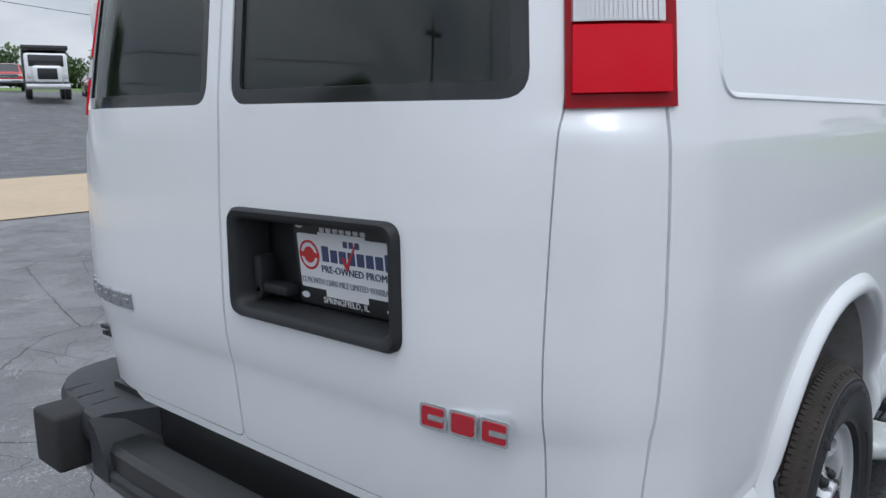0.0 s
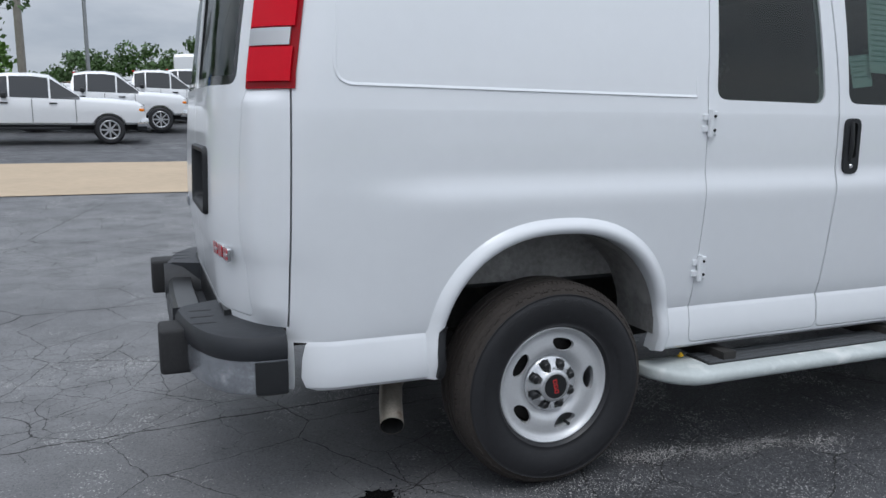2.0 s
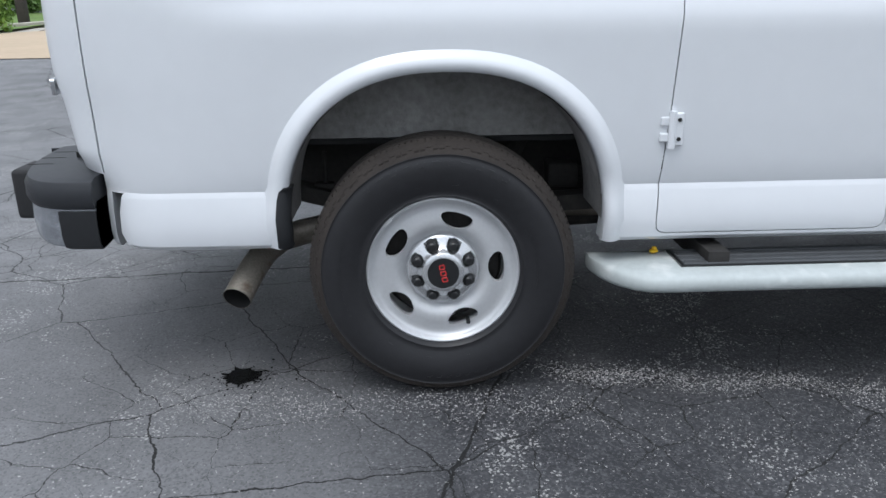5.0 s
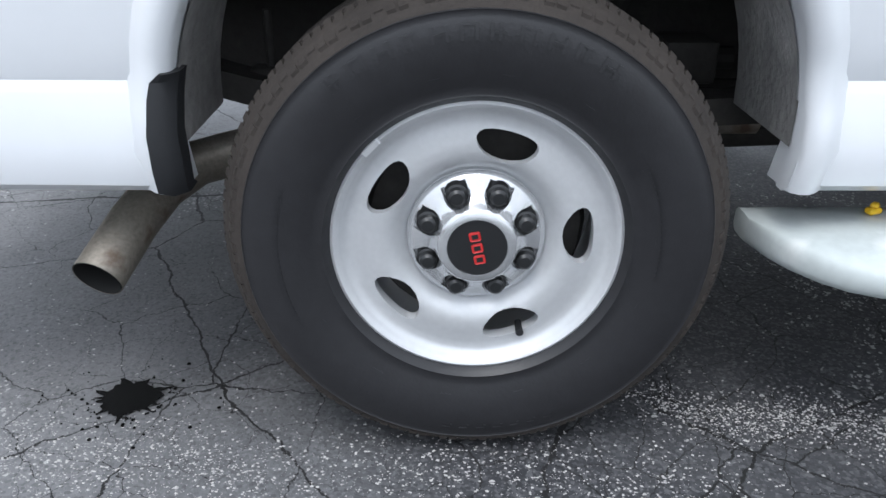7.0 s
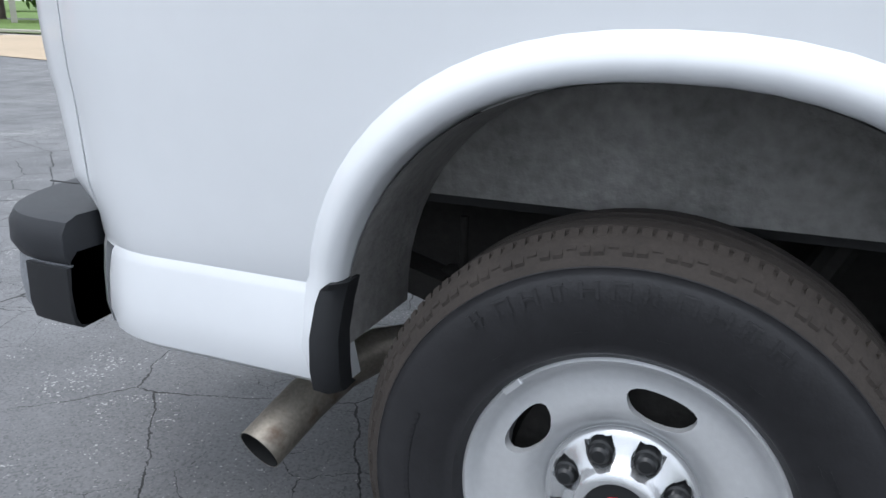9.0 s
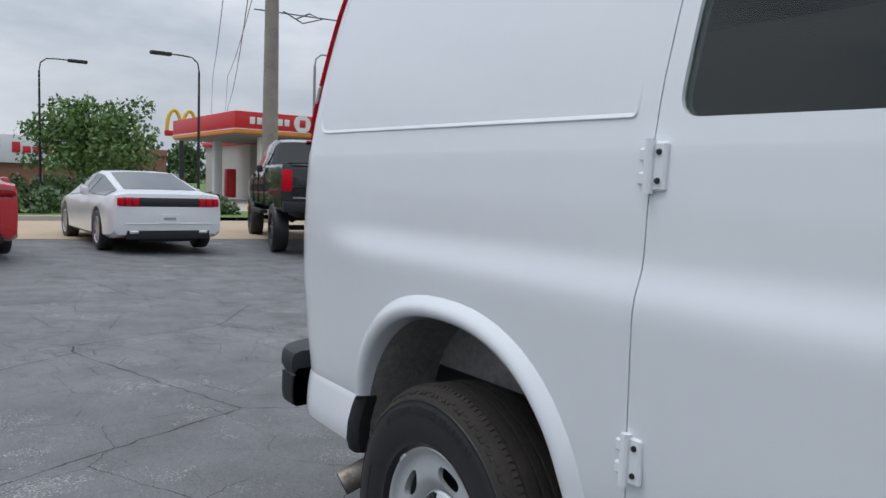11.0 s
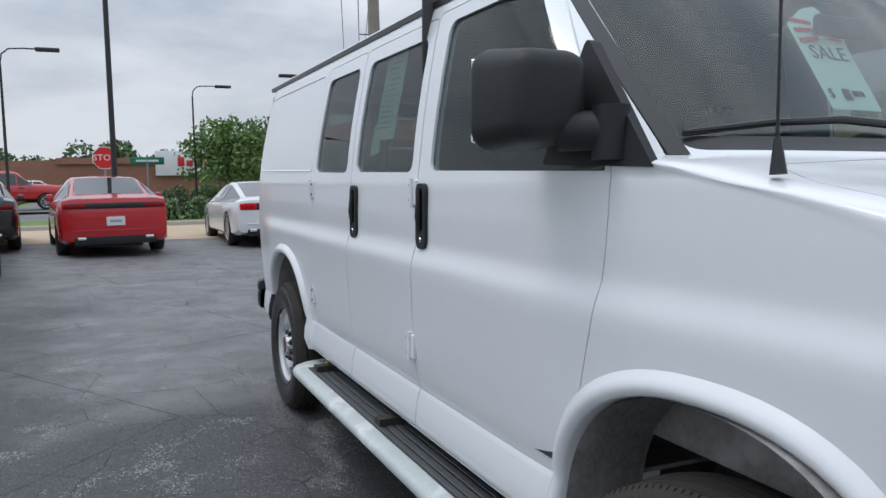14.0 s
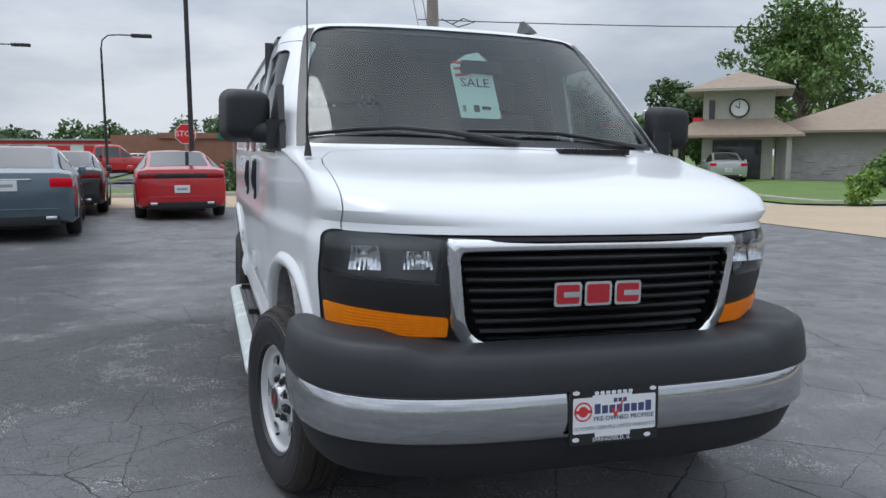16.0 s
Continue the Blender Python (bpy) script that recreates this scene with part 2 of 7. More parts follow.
def grown(poly, d):
    """A polygon moved outwards by d."""
    n = len(poly)
    area = sum(poly[i][0] * poly[(i + 1) % n][1] - poly[(i + 1) % n][0] * poly[i][1] for i in range(n))
    s = 1 if area > 0 else -1
    out = []
    for i in range(n):
        p, a, b = Vector(poly[i]), Vector(poly[i - 1]), Vector(poly[(i + 1) % n])
        e, f = (p - a).normalized(), (b - p).normalized()
        nrm = Vector((e.y + f.y, -e.x - f.x))
        nrm = nrm.normalized() if nrm.length > 1e-6 else Vector((e.y, -e.x))
        out.append(tuple(p + nrm * d * s))
    return out


def prism(poly, axis, lo, hi):
    """A polygon pushed along an axis: 'y' takes (x, z), 'x' takes (y, z), 'z' takes (x, y)."""
    put = {"y": lambda p, k: (p[0], k, p[1]), "x": lambda p, k: (k, p[0], p[1]), "z": lambda p, k: (p[0], p[1], k)}[axis]
    return solid_strip([[put(p, lo) for p in poly], [put(p, hi) for p in poly]])


def carve(base, *steps):
    """Exact booleans: base and tools are bmeshes, steps are (operation, bmesh). Frees the tools, returns a new bmesh."""
    def temp(bm):
        me = bpy.data.meshes.new("tmp")
        bm.to_mesh(me)
        bm.free()
        return new("tmp", me)
    ob, tools = temp(base), []
    for op, bm in steps:
        t = temp(bm)
        tools.append(t)
        mod = ob.modifiers.new("b", "BOOLEAN")
        mod.operation, mod.object, mod.solver = op, t, "EXACT"
    dg = bpy.context.evaluated_depsgraph_get()
    me = bpy.data.meshes.new_from_object(ob.evaluated_get(dg))
    out = bmesh.new()
    out.from_mesh(me)
    for o in (ob, *tools):
        old = o.data
        bpy.data.objects.remove(o)
        bpy.data.meshes.remove(old)
    bpy.data.meshes.remove(me)
    return out


def lettering(text, size, depth=0.0005):
    """A text as a bmesh in the xz plane, centred, facing -y."""
    cu = bpy.data.curves.new("tmp", "FONT")
    cu.body, cu.size, cu.align_x, cu.align_y, cu.extrude, cu.resolution_u = text, size, "CENTER", "CENTER", depth, 2
    ob = new("tmp", cu)
    dg = bpy.context.evaluated_depsgraph_get()
    me = bpy.data.meshes.new_from_object(ob.evaluated_get(dg))
    bm = bmesh.new()
    bm.from_mesh(me)
    bpy.data.objects.remove(ob)
    bpy.data.curves.remove(cu)
    bpy.data.meshes.remove(me)
    bmesh.ops.transform(bm, matrix=Matrix.Rotation(radians(90), 4, "X"), verts=bm.verts)
    return bm


def lerp(table, v):
    """Smooth reading of a table of (key, value)."""
    if v <= table[0][0]:
        return table[0][1]
    for (a, p), (b, q) in zip(table, table[1:]):
        if v <= b:
            return p + (q - p) * (v - a) / (b - a)
    return table[-1][1]

# ---- the van ----
van = root("cargo_van", LEAN, "white full-size cargo van with black bumpers, parked on cracked asphalt", "van")
YC = 0.035          # the van's middle line

SIDE = [(0.45, 0.945), (0.465, 0.965), (0.50, 0.975), (0.56, 0.971), (0.605, 0.961), (0.618, 0.955), (0.63, 0.960), (0.68, 0.971), (0.80, 0.985), (0.95, 0.997), (1.03, 1.003), (1.06, 1.004), (1.085, 1.001), (1.11, 0.994),
        (1.135, 0.987), (1.16, 0.985), (1.25, 0.985), (1.36, 0.982), (1.41, 0.976), (1.50, 0.966), (1.60, 0.952), (1.72, 0.931), (1.85, 0.905), (1.93, 0.886), (1.985, 0.870), (2.035, 0.835), (2.07, 0.77), (2.10, 0.66), (2.115, 0.50)]
REAR = [(0.45, -1.11), (0.66, -1.115), (0.74, -1.122), (0.84, -1.130), (0.87, -1.133), (0.905, -1.141), (0.95, -1.146), (1.02, -1.148), (1.23, -1.141), (1.47, -1.125), (1.80, -1.082), (1.985, -1.045), (2.035, -1.02), (2.07, -0.97), (2.10, -0.85), (2.115, -0.65)]
NOSE = [(0.45, 4.15), (0.60, 4.22), (0.80, 4.30), (0.95, 4.335), (1.10, 4.335), (1.15, 4.322), (1.17, 4.312), (1.19, 4.295), (1.215, 4.26), (1.24, 4.215), (1.26, 4.165), (1.28, 4.095), (1.30, 4.01), (1.32, 3.90), (1.34, 3.77), (1.36, 3.64), (1.38, 3.54), (1.40, 3.46), (1.42, 3.42), (2.045, 2.69), (2.065, 2.60), (2.085, 2.45), (2.10, 2.2), (2.115, 1.9)]
# depth of the rounded front corners over the hood's height
FRONT = [(1.16, 0.58), (1.19, 0.54), (1.226, 0.45), (1.257, 0.38), (1.284, 0.34), (1.311, 0.29), (1.345, 0.22), (1.40, 0.22), (1.42, 0.40)]
ZROWS = sorted({round(z, 4) for z, _ in SIDE + REAR + NOSE} | {0.53, 0.72, 0.76, 0.88, 0.99, 1.20, 1.225, 1.275, 1.325, 1.365, 1.39, 1.45, 1.55, 1.66, 1.78, 1.9})


CORNER = [(0.45, 0.940), (0.465, 0.958), (0.50, 0.966), (0.56, 0.963), (0.605, 0.956), (0.618, 0.951), (0.63, 0.954), (0.70, 0.962), (0.90, 0.975), (1.10, 0.982), (1.30, 0.982), (1.36, 0.981), (1.41, 0.976), (1.50, 0.966), (1.60, 0.952), (1.72, 0.931), (1.85, 0.905), (1.93, 0.886), (1.985, 0.870), (2.035, 0.835), (2.07, 0.77), (2.10, 0.66), (2.115, 0.50)]


def half_at(z, x):
    t = min(max((x - 2.75) / 1.15, 0), 1)
    taper = 0.085 * t * t * (3 - 2 * t) * min(max((1.46 - z) / 0.08, 0), 1) if z > 1.38 else 0.085 * t * t * (3 - 2 * t)
    k = min(max((x + 0.80) / 0.45, 0), 1)
    k = k * k * (3 - 2 * k)
    return lerp(SIDE, z) * k + lerp(CORNER, z) * (1 - k) - taper


def ring(z, off=0.0, coarse=False):
    """The van's outline at height z, moved out by off."""
    h, xr, xf = lerp(CORNER, z) + off, lerp(REAR, z) - off, lerp(NOSE, z) + off
    ax, ay = 0.34, min(0.49, h * 0.9)
    fx, fy, fn = lerp(FRONT, min(max(z, 1.16), 1.42)), lerp([(1.38, 0.93), (1.42, 0.97)], min(max(z, 1.38), 1.42)), lerp([(1.16, 2.5), (1.20, 3.0), (1.38, 3.0), (1.42, 2.4)], min(max(z, 1.16), 1.42))
    nr, ns, nf = (10, 40, 16) if coarse else (18, 110, 26)
    pts = []
    for k in range(4):
        pts.append((xr, (h - ay) * k / 4))
    for k in range(nr):
        a = math.pi / 2 * k / nr
        # the corner post swells a little between the rear doors and the flank
        w = math.cos(min(max((math.degrees(a) - 52) / 16, -1), 1) * math.pi / 2) ** 2 * 0.026 * min(max((1.415 - z) / 0.03, 0), 1) * min(max((z - 0.665) / 0.05, 0), 1)
        pts.append((xr + ax - ax * math.cos(a) - 0.57 * w, h - ay + ay * math.sin(a) + 0.82 * w))
    x0, x1 = xr + ax, xf - fx
    for k in range(ns):
        x = x0 + (x1 - x0) * k / ns
        pts.append((x, half_at(z, x) + off))
    hf = half_at(z, x1) + off
    for k in range(nf + 1):
        a = math.pi / 2 * (1 - k / nf)
        y = hf * (1 - fy) + hf * fy * math.sin(a) ** (2 / fn)
        pts.append((x1 + fx * math.cos(a) ** (2 / fn), y if k < nf else 0.0))
    right = [(x, YC - y, z) for x, y in pts]
    left = [(x, YC + y, z) for x, y in pts[1:-1]][::-1]
    return right + left


def hull(off=0.0, lo=0.45, hi=2.115, coarse=False):
    zs = [lo] + [z for z in ZROWS if lo + 0.004 < z < hi - 0.004] + [hi]
    rows = []
    for i, z in enumerate(zs):
        r = ring(z, off, coarse)
        rows.append([(x, y, zz + (off if i == len(zs) - 1 else 0)) for x, y, zz in r])
    return solid_strip(rows)


def side_y(x, z, off=0.0):
    """y of the van's flank on the near side."""
    return YC - half_at(z, x) - off


def nose_x(y, z):
    """x of the van's front face."""
    h = abs(y - YC)
    xf, x1 = lerp(NOSE, z), lerp(NOSE, z) - 0.58
    hf = half_at(z, x1)
    u = min(max((h - hf * 0.07) / (hf * 0.93), 0), 0.999)
    return x1 + 0.58 * (1 - u ** 2.5) ** 0.4


def tail_x(y, z):
    """x of the van's rear face."""
    h, H, xr = abs(y - YC), lerp(CORNER, z), lerp(REAR, z)
    ay = min(0.49, H * 0.9)
    u = min(max((h - (H - ay)) / ay, 0), 1)
    return xr + 0.34 - 0.34 * math.sqrt(1 - u * u)


def arch(cx, a, top, grow=0.0, base=0.30):
    """Wheel opening outline in (x, z)."""
    zc = 0.52
    pts = [(cx - a - grow, base)]
    for k in range(33):
        t = math.pi * (1 - k / 32)
        c, s = math.cos(t), math.sin(t)
        pts.append((cx + (a + grow) * math.copysign(abs(c) ** 0.86, c), zc + (top - zc + grow) * abs(s) ** 0.90))
    pts.append((cx + a + grow, base))
    return pts


ARCHES = [(0.012, 0.444, 0.938), (3.43, 0.46, 0.925)]
DOORS = {
    "rear_side_door": [(0.605, 0.478), (1.262, 0.478), (1.272, 0.80), (1.284, 1.10), (1.288, 1.45), (1.262, 1.935), (0.668, 1.935), (0.632, 1.45), (0.628, 1.10), (0.618, 0.80)],
    "middle_side_door": [(1.270, 0.478), (2.028, 0.478), (2.034, 0.80), (2.057, 1.10), (2.064, 1.45), (2.038, 1.935), (1.270, 1.935), (1.296, 1.45), (1.292, 1.10), (1.280, 0.80)],
    "front_door": [(2.036, 0.478), (2.96, 0.478), (2.985, 0.62), (3.055, 0.86), (3.115, 1.06), (3.135, 1.25), (3.14, 1.40), (3.12, 1.445), (2.64, 1.945), (2.046, 1.945), (2.072, 1.45), (2.065, 1.10), (2.042, 0.80)],
}
WINDOWS = {
    "rear_side_door": rounded([(0.672, 1.413), (1.218, 1.404), (1.205, 1.875), (0.705, 1.875)], 0.05),
    "middle_side_door": rounded([(1.345, 1.406), (2.005, 1.396), (1.985, 1.875), (1.345, 1.875)], 0.05),
    "front_door": rounded([(2.165, 1.400), (3.13, 1.386), (2.64, 1.90), (2.155, 1.90)], [0.04, 0.02, 0.05, 0.05]),
}
SCREEN = rounded([(-0.82, 1.43), (0.89, 1.43), (0.765, 2.03), (-0.695, 2.03)], [0.05, 0.05, 0.09, 0.09])
TAILDOOR = {"right": [(-0.757, 0.688), (0.027, 0.688), (0.027, 1.97), (-0.73, 1.97), (-0.786, 1.45)],
            "left": [(0.035, 0.688), (0.827, 0.688), (0.856, 1.45), (0.80, 1.97), (0.035, 1.97)]}
TAILGLASS = {"right": rounded([(-0.742, 1.438), (-0.012, 1.450), (-0.012, 1.90), (-0.69, 1.90)], 0.05),
             "left": rounded([(0.078, 1.452), (0.81, 1.458), (0.76, 1.90), (0.078, 1.90)], 0.05)}
FACE = rounded([(-0.838, 0.74), (0.908, 0.74), (0.930, 0.98), (0.920, 1.138), (0.74, 1.131), (-0.67, 1.131), (-0.850, 1.138), (-0.860, 0.98)], [0.02, 0.02, 0.05, 0.05, 0.02, 0.02, 0.05, 0.05])


def near(poly, lo=-1.3, hi=-0.62):
    return prism(poly, "y", lo, hi)


def far_side(poly):
    return prism(poly, "y", 0.65, 1.33)


def shell_of(a, b, lo=0.45, hi=2.115, coarse=True):
    """A sheet between two offsets of the hull."""
    return carve(hull(a, lo, hi, coarse), ("DIFFERENCE", hull(b, lo + 0.02, hi - 0.02, coarse)))


shell = carve(hull(), ("DIFFERENCE", hull(-0.03, 0.60, 2.06, True)))
wells = []
for cx, a, top in ARCHES:
    wells += [prism(arch(cx, a, top), "y", -1.3, -0.28), prism(arch(cx, a, top), "y", 0.35, 1.37)]
wells.append(box(-0.925, 2.95, YC - 0.925, YC + 0.925, 0.3, 0.615))
wells.append(box(-1.6, -0.945, -1.3, 1.4, 0.2, 0.664))
shell = carve(shell, *[("DIFFERENCE", w) for w in wells])
shell_me = bpy.data.meshes.new("shell")
shell.to_mesh(shell_me)
shell.free()


def shell_copy():
    b = bmesh.new()
    b.from_mesh(shell_me)
    return b


hood_poly = rounded([(4.60, -0.789), (4.60, 0.859), (4.05, 0.862), (3.66, 0.864), (3.54, 0.852), (3.42, 0.80), (3.42, -0.73), (3.54, -0.782), (3.66, -0.794), (4.05, -0.792)], 0.03)
cuts = []
for nm, poly in DOORS.items():
    cuts.append(("DIFFERENCE", near(grown(rounded(poly, 0.03, 3), 0.0035))))
cuts.append(("DIFFERENCE", far_side(WINDOWS["front_door"])))
for side in ("right", "left"):
    cuts.append(("DIFFERENCE", prism(grown(rounded(TAILDOOR[side], 0.02, 3), 0.0035), "x", -1.5, -0.80)))
cuts.append(("DIFFERENCE", prism([(-0.9430, 0.666), (-0.9370, 0.666), (-0.9000, 1.97), (-0.9060, 1.97)], "y", -1.3, -0.75)))
cuts.append(("DIFFERENCE", prism(SCREEN, "x", 2.2, 4.0)))
cuts.append(("DIFFERENCE", prism(FACE, "x", 3.90, 4.7)))
cuts.append(("DIFFERENCE", prism(grown(hood_poly, 0.004), "z", 1.126, 1.5)))
body = part("body", carve(shell_copy(), *cuts), PAINT, van, "white painted body shell")
body.data.materials.append(UNDER)
for f in body.data.polygons:
    c, inside_x = f.center, min(abs(f.center.x - cx) - a for cx, a, _ in ARCHES) < 0.02
    if (inside_x and c.z < 0.94 and abs(c.y - YC) < half_at(c.z, c.x) - 0.05) or (f.normal.z < -0.8 and c.z < 0.47):
        f.material_index = 1
hood = part("hood", carve(shell_copy(), ("INTERSECT", prism(hood_poly, "z", 1.134, 1.5))), PAINT, van, "white painted hood")

door_parts = {}
for nm, poly in DOORS.items():
    door_parts[nm] = part(nm, carve(shell_copy(), ("INTERSECT", near(rounded(poly, 0.03, 3))), ("DIFFERENCE", near(WINDOWS[nm]))), PAINT, van, "white side door with a tinted window")
tail_parts = {}
plate_hole = rounded([(-0.500, 1.024), (-0.036, 1.024), (-0.034, 1.214), (-0.500, 1.214)], 0.03)
for side in ("right", "left"):
    st = [("INTERSECT", prism(rounded(TAILDOOR[side], 0.02, 3), "x", -1.5, -0.80)), ("DIFFERENCE", prism(TAILGLASS[side], "x", -1.5, -0.80))]
    if side == "right":
        st.append(("DIFFERENCE", prism(plate_hole, "x", -1.5, -0.8)))
    tail_parts[side] = part("rear_door", carve(shell_copy(), *st), PAINT, van, "white rear cargo door with a tinted window")

# glass and black borders follow the hull
pane_me, border_me = bpy.data.meshes.new("pane"), bpy.data.meshes.new("border")
b = shell_of(-0.009, -0.013, 1.30, 2.07)
b.to_mesh(pane_me)
b.free()
b = shell_of(-0.004, -0.0085, 1.30, 2.07)
b.to_mesh(border_me)
b.free()


def from_mesh(me):
    b = bmesh.new()
    b.from_mesh(me)
    return b


def window(parent, poly, axis, lo, hi, glass_mat, border, rim=0.05):
    big, small = grown(poly, 0.0), grown(poly, -rim)
    pane = part("window_pane", carve(from_mesh(pane_me), ("INTERSECT", prism(big, axis, lo, hi))), glass_mat, parent, "dark tinted glass pane")
    pane.visible_shadow = False
    part("window_border", carve(from_mesh(border_me), ("INTERSECT", prism(big, axis, lo, hi)), ("DIFFERENCE", prism(small, axis, lo - 0.1, hi + 0.1))), border, parent, "black window border")
    return pane


window(door_parts["rear_side_door"], WINDOWS["rear_side_door"], "y", -1.3, -0.62, GLASS, FRIT, 0.052)
window(door_parts["middle_side_door"], WINDOWS["middle_side_door"], "y", -1.3, -0.62, GLASS, FRIT, 0.052)
window(door_parts["front_door"], WINDOWS["front_door"], "y", -1.3, -0.62, GLASS, TRIM, 0.018)
window(tail_parts["right"], TAILGLASS["right"], "x", -1.5, -0.8, GLASS, FRIT, 0.03)
window(tail_parts["left"], TAILGLASS["left"], "x", -1.5, -0.8, GLASS, FRIT, 0.03)
window(body, WINDOWS["front_door"], "y", 0.65, 1.33, GLASS, TRIM, 0.018)
window(van, SCREEN, "x", 2.2, 4.0, CLEAR, FRIT, 0.045)

# flared lips of the wheel openings
for cx, a, top in ARCHES:
    for s in (-1, 1):
        path = arch(cx, a, top, 0.0, 0.455)
        outer = arch(cx, a, top, 0.062, 0.455)
        rows = []
        for (x, z), (X, Z) in zip(path, outer):
            r = []
            for k, (u, out) in enumerate(((-0.02, -0.06), (-0.004, -0.03), (0.0, 0.004), (0.06, 0.016), (0.25, 0.024), (0.45, 0.024), (0.65, 0.016), (0.82, 0.006), (1.0, -0.004))):
                px, pz = x + (X - x) * u, max(z + (Z - z) * u, 0.452)
                y = half_at(pz, px) + out
                r.append((px, YC + s * y, pz))
            rows.append(r)
        lip = strip(rows)
        bmesh.ops.recalc_face_normals(lip, faces=lip.faces)
        part("wheel_arch_lip", lip, PAINT, van, "white rounded wheel arch lip", degrees=60)
        # dark liner inside the well
        rows = [[(x, YC + s * y, z) for y in (0.95, 0.87, 0.79, 0.715)] for x, z in arch(cx, a - 0.004, top - 0.004, 0.0, 0.60)]
        part("wheel_house_liner", strip(rows), LINER, van, "grimy textured wheel house liner")
        part("wheel_house_wall", prism([p for p in arch(cx, a - 0.004, top - 0.004, 0, 0.72) if p[1] >= 0.72], "y", YC + s * 0.715 - 0.005, YC + s * 0.715 + 0.005), LINER, van)

# ---- wheels ----
def rod(p, q, r, sides=10):
    return tube([p, q], r, sides)


def wheel(at):
    """A wheel under the van; its outer side faces -y."""
    w = new("wheel")
    w.parent, w.matrix_basis, w.empty_display_size = van, at, 0.2
    tagged(w, "silver steel wheel with a black tyre")
    half = [(0.214, -0.080), (0.220, -0.096), (0.2265, -0.1035), (0.2285, -0.1065), (0.2305, -0.1055), (0.245, -0.110), (0.262, -0.1150), (0.280, -0.1188), (0.296, -0.1206), (0.310, -0.1210), (0.324, -0.1200), (0.338, -0.1170), (0.347, -0.1138), (0.3485, -0.1150), (0.350, -0.1125)]
    tread = [(0.350, -0.1126), (0.3585, -0.1068), (0.3668, -0.0996), (0.3745, -0.0918), (0.3812, -0.0835), (0.3840, -0.062), (0.379, -0.060), (0.379, -0.052), (0.388, -0.050), (0.3885, -0.022), (0.380, -0.020), (0.380, -0.012), (0.3885, -0.010)]
    part("tyre", merged(lathe(half, 96), lathe([(r, -k) for r, k in half], 96)), TYRE, w, "black tyre sidewall with faint raised rings", degrees=75)
    band = lathe(tread + [(r, -k) for r, k in tread[::-1]], 96)
    lugs = []
    for i in range(132):
        lug = box(-0.0064, 0.0064, -0.1035, -0.064, 0.352, 0.3895)
        long = i % 3 != 1
        for q in lug.verts:
            if q.co.y < -0.09:
                q.co.z = 0.3665 if q.co.z > 0.36 else 0.352
                q.co.y = -0.1045 if long else -0.0985
                q.co.z += 0.0 if long else 0.004
        lugs.append(moved(lug, Matrix.Rotation(2 * math.pi * i / 132, 4, "Y")))
    part("tread", merged(band, *lugs), TREAD, w, "dusty brown-grey tread with shoulder lugs", degrees=40)
    prof = [(0.2195, -0.083), (0.2195, -0.091), (0.214, -0.0945), (0.209, -0.0915), (0.205, -0.085), (0.200, -0.0775), (0.192, -0.0745), (0.180, -0.0755), (0.160, -0.0795), (0.142, -0.081), (0.126, -0.076), (0.113, -0.062), (0.106, -0.054), (0.03, -0.054),
            (0.03, -0.044), (0.110, -0.046), (0.126, -0.062), (0.142, -0.068), (0.160, -0.064), (0.180, -0.052), (0.190, -0.040), (0.196, 0.06), (0.205, 0.09), (0.214, 0.09), (0.206, -0.06)]
    disc = lathe(prof, 96, closed=True)
    holes = []
    for k in range(5):
        a = radians(75 + 72 * k)
        oval = [(0.158 + 0.0235 * math.cos(t) * (1 - 0.25 * math.cos(t)), 0.046 * math.sin(t)) for t in [2 * math.pi * j / 20 for j in range(20)]]
        pts = [(p * math.cos(a) - q * math.sin(a), p * math.sin(a) + q * math.cos(a)) for p, q in oval]
        holes.append(("DIFFERENCE", prism(pts, "y", -0.2, -0.01)))
    part("rim", carve(disc, *holes), STEEL, w, "silver painted steel rim with five oval holes", degrees=40)
    part("brake_drum", lathe([(0.0, -0.02), (0.165, -0.02), (0.175, 0.0), (0.175, 0.08), (0.0, 0.08)], 32), UNDER, w, "rusty brake drum")
    cap = lathe([(0.0, -0.040), (0.104, -0.040), (0.1055, -0.060), (0.102, -0.0655), (0.094, -0.070), (0.078, -0.077), (0.064, -0.088), (0.0605, -0.098), (0.055, -0.1025), (0.0455, -0.1035), (0.045, -0.1015), (0.0, -0.1015)], 64)
    cuts8 = []
    for k in range(8):
        a = radians(22.5 + 45 * k)
        cuts8.append(("DIFFERENCE", moved(lathe([(0.0, -0.13), (0.0205, -0.13), (0.0205, -0.056), (0.0, -0.056)], 16), Matrix.Translation((0.079 * math.cos(a), 0, 0.079 * math.sin(a))))))
        slot = box(0.079, 0.0955, -0.13, -0.0625, -0.0195, 0.0195)
        cuts8.append(("DIFFERENCE", moved(slot, Matrix.Rotation(-a, 4, "Y"))))
    hub = part("hub_cap", carve(cap, *cuts8), CAPMETAL, w, "silver hub cap with eight lug wells", degrees=35)
    part("emblem_disc", lathe([(0.0, -0.1032), (0.0445, -0.1028), (0.0445, -0.1005), (0.0, -0.1005)], 40), TRIM, hub, "black centre disc", at=Matrix())
    logo = [box(-0.0085, 0.0085, -0.1046, -0.1028, z - 0.0072, z + 0.0072, 0.002, 1) for z in (0.019, 0.0, -0.019)]
    inner = [box(-0.0048, 0.0048, -0.1050, -0.1030, z - 0.0036, z + 0.0036) for z in (0.019, 0.0, -0.019)]
    turn = Matrix.Rotation(radians(-12), 4, "Y")
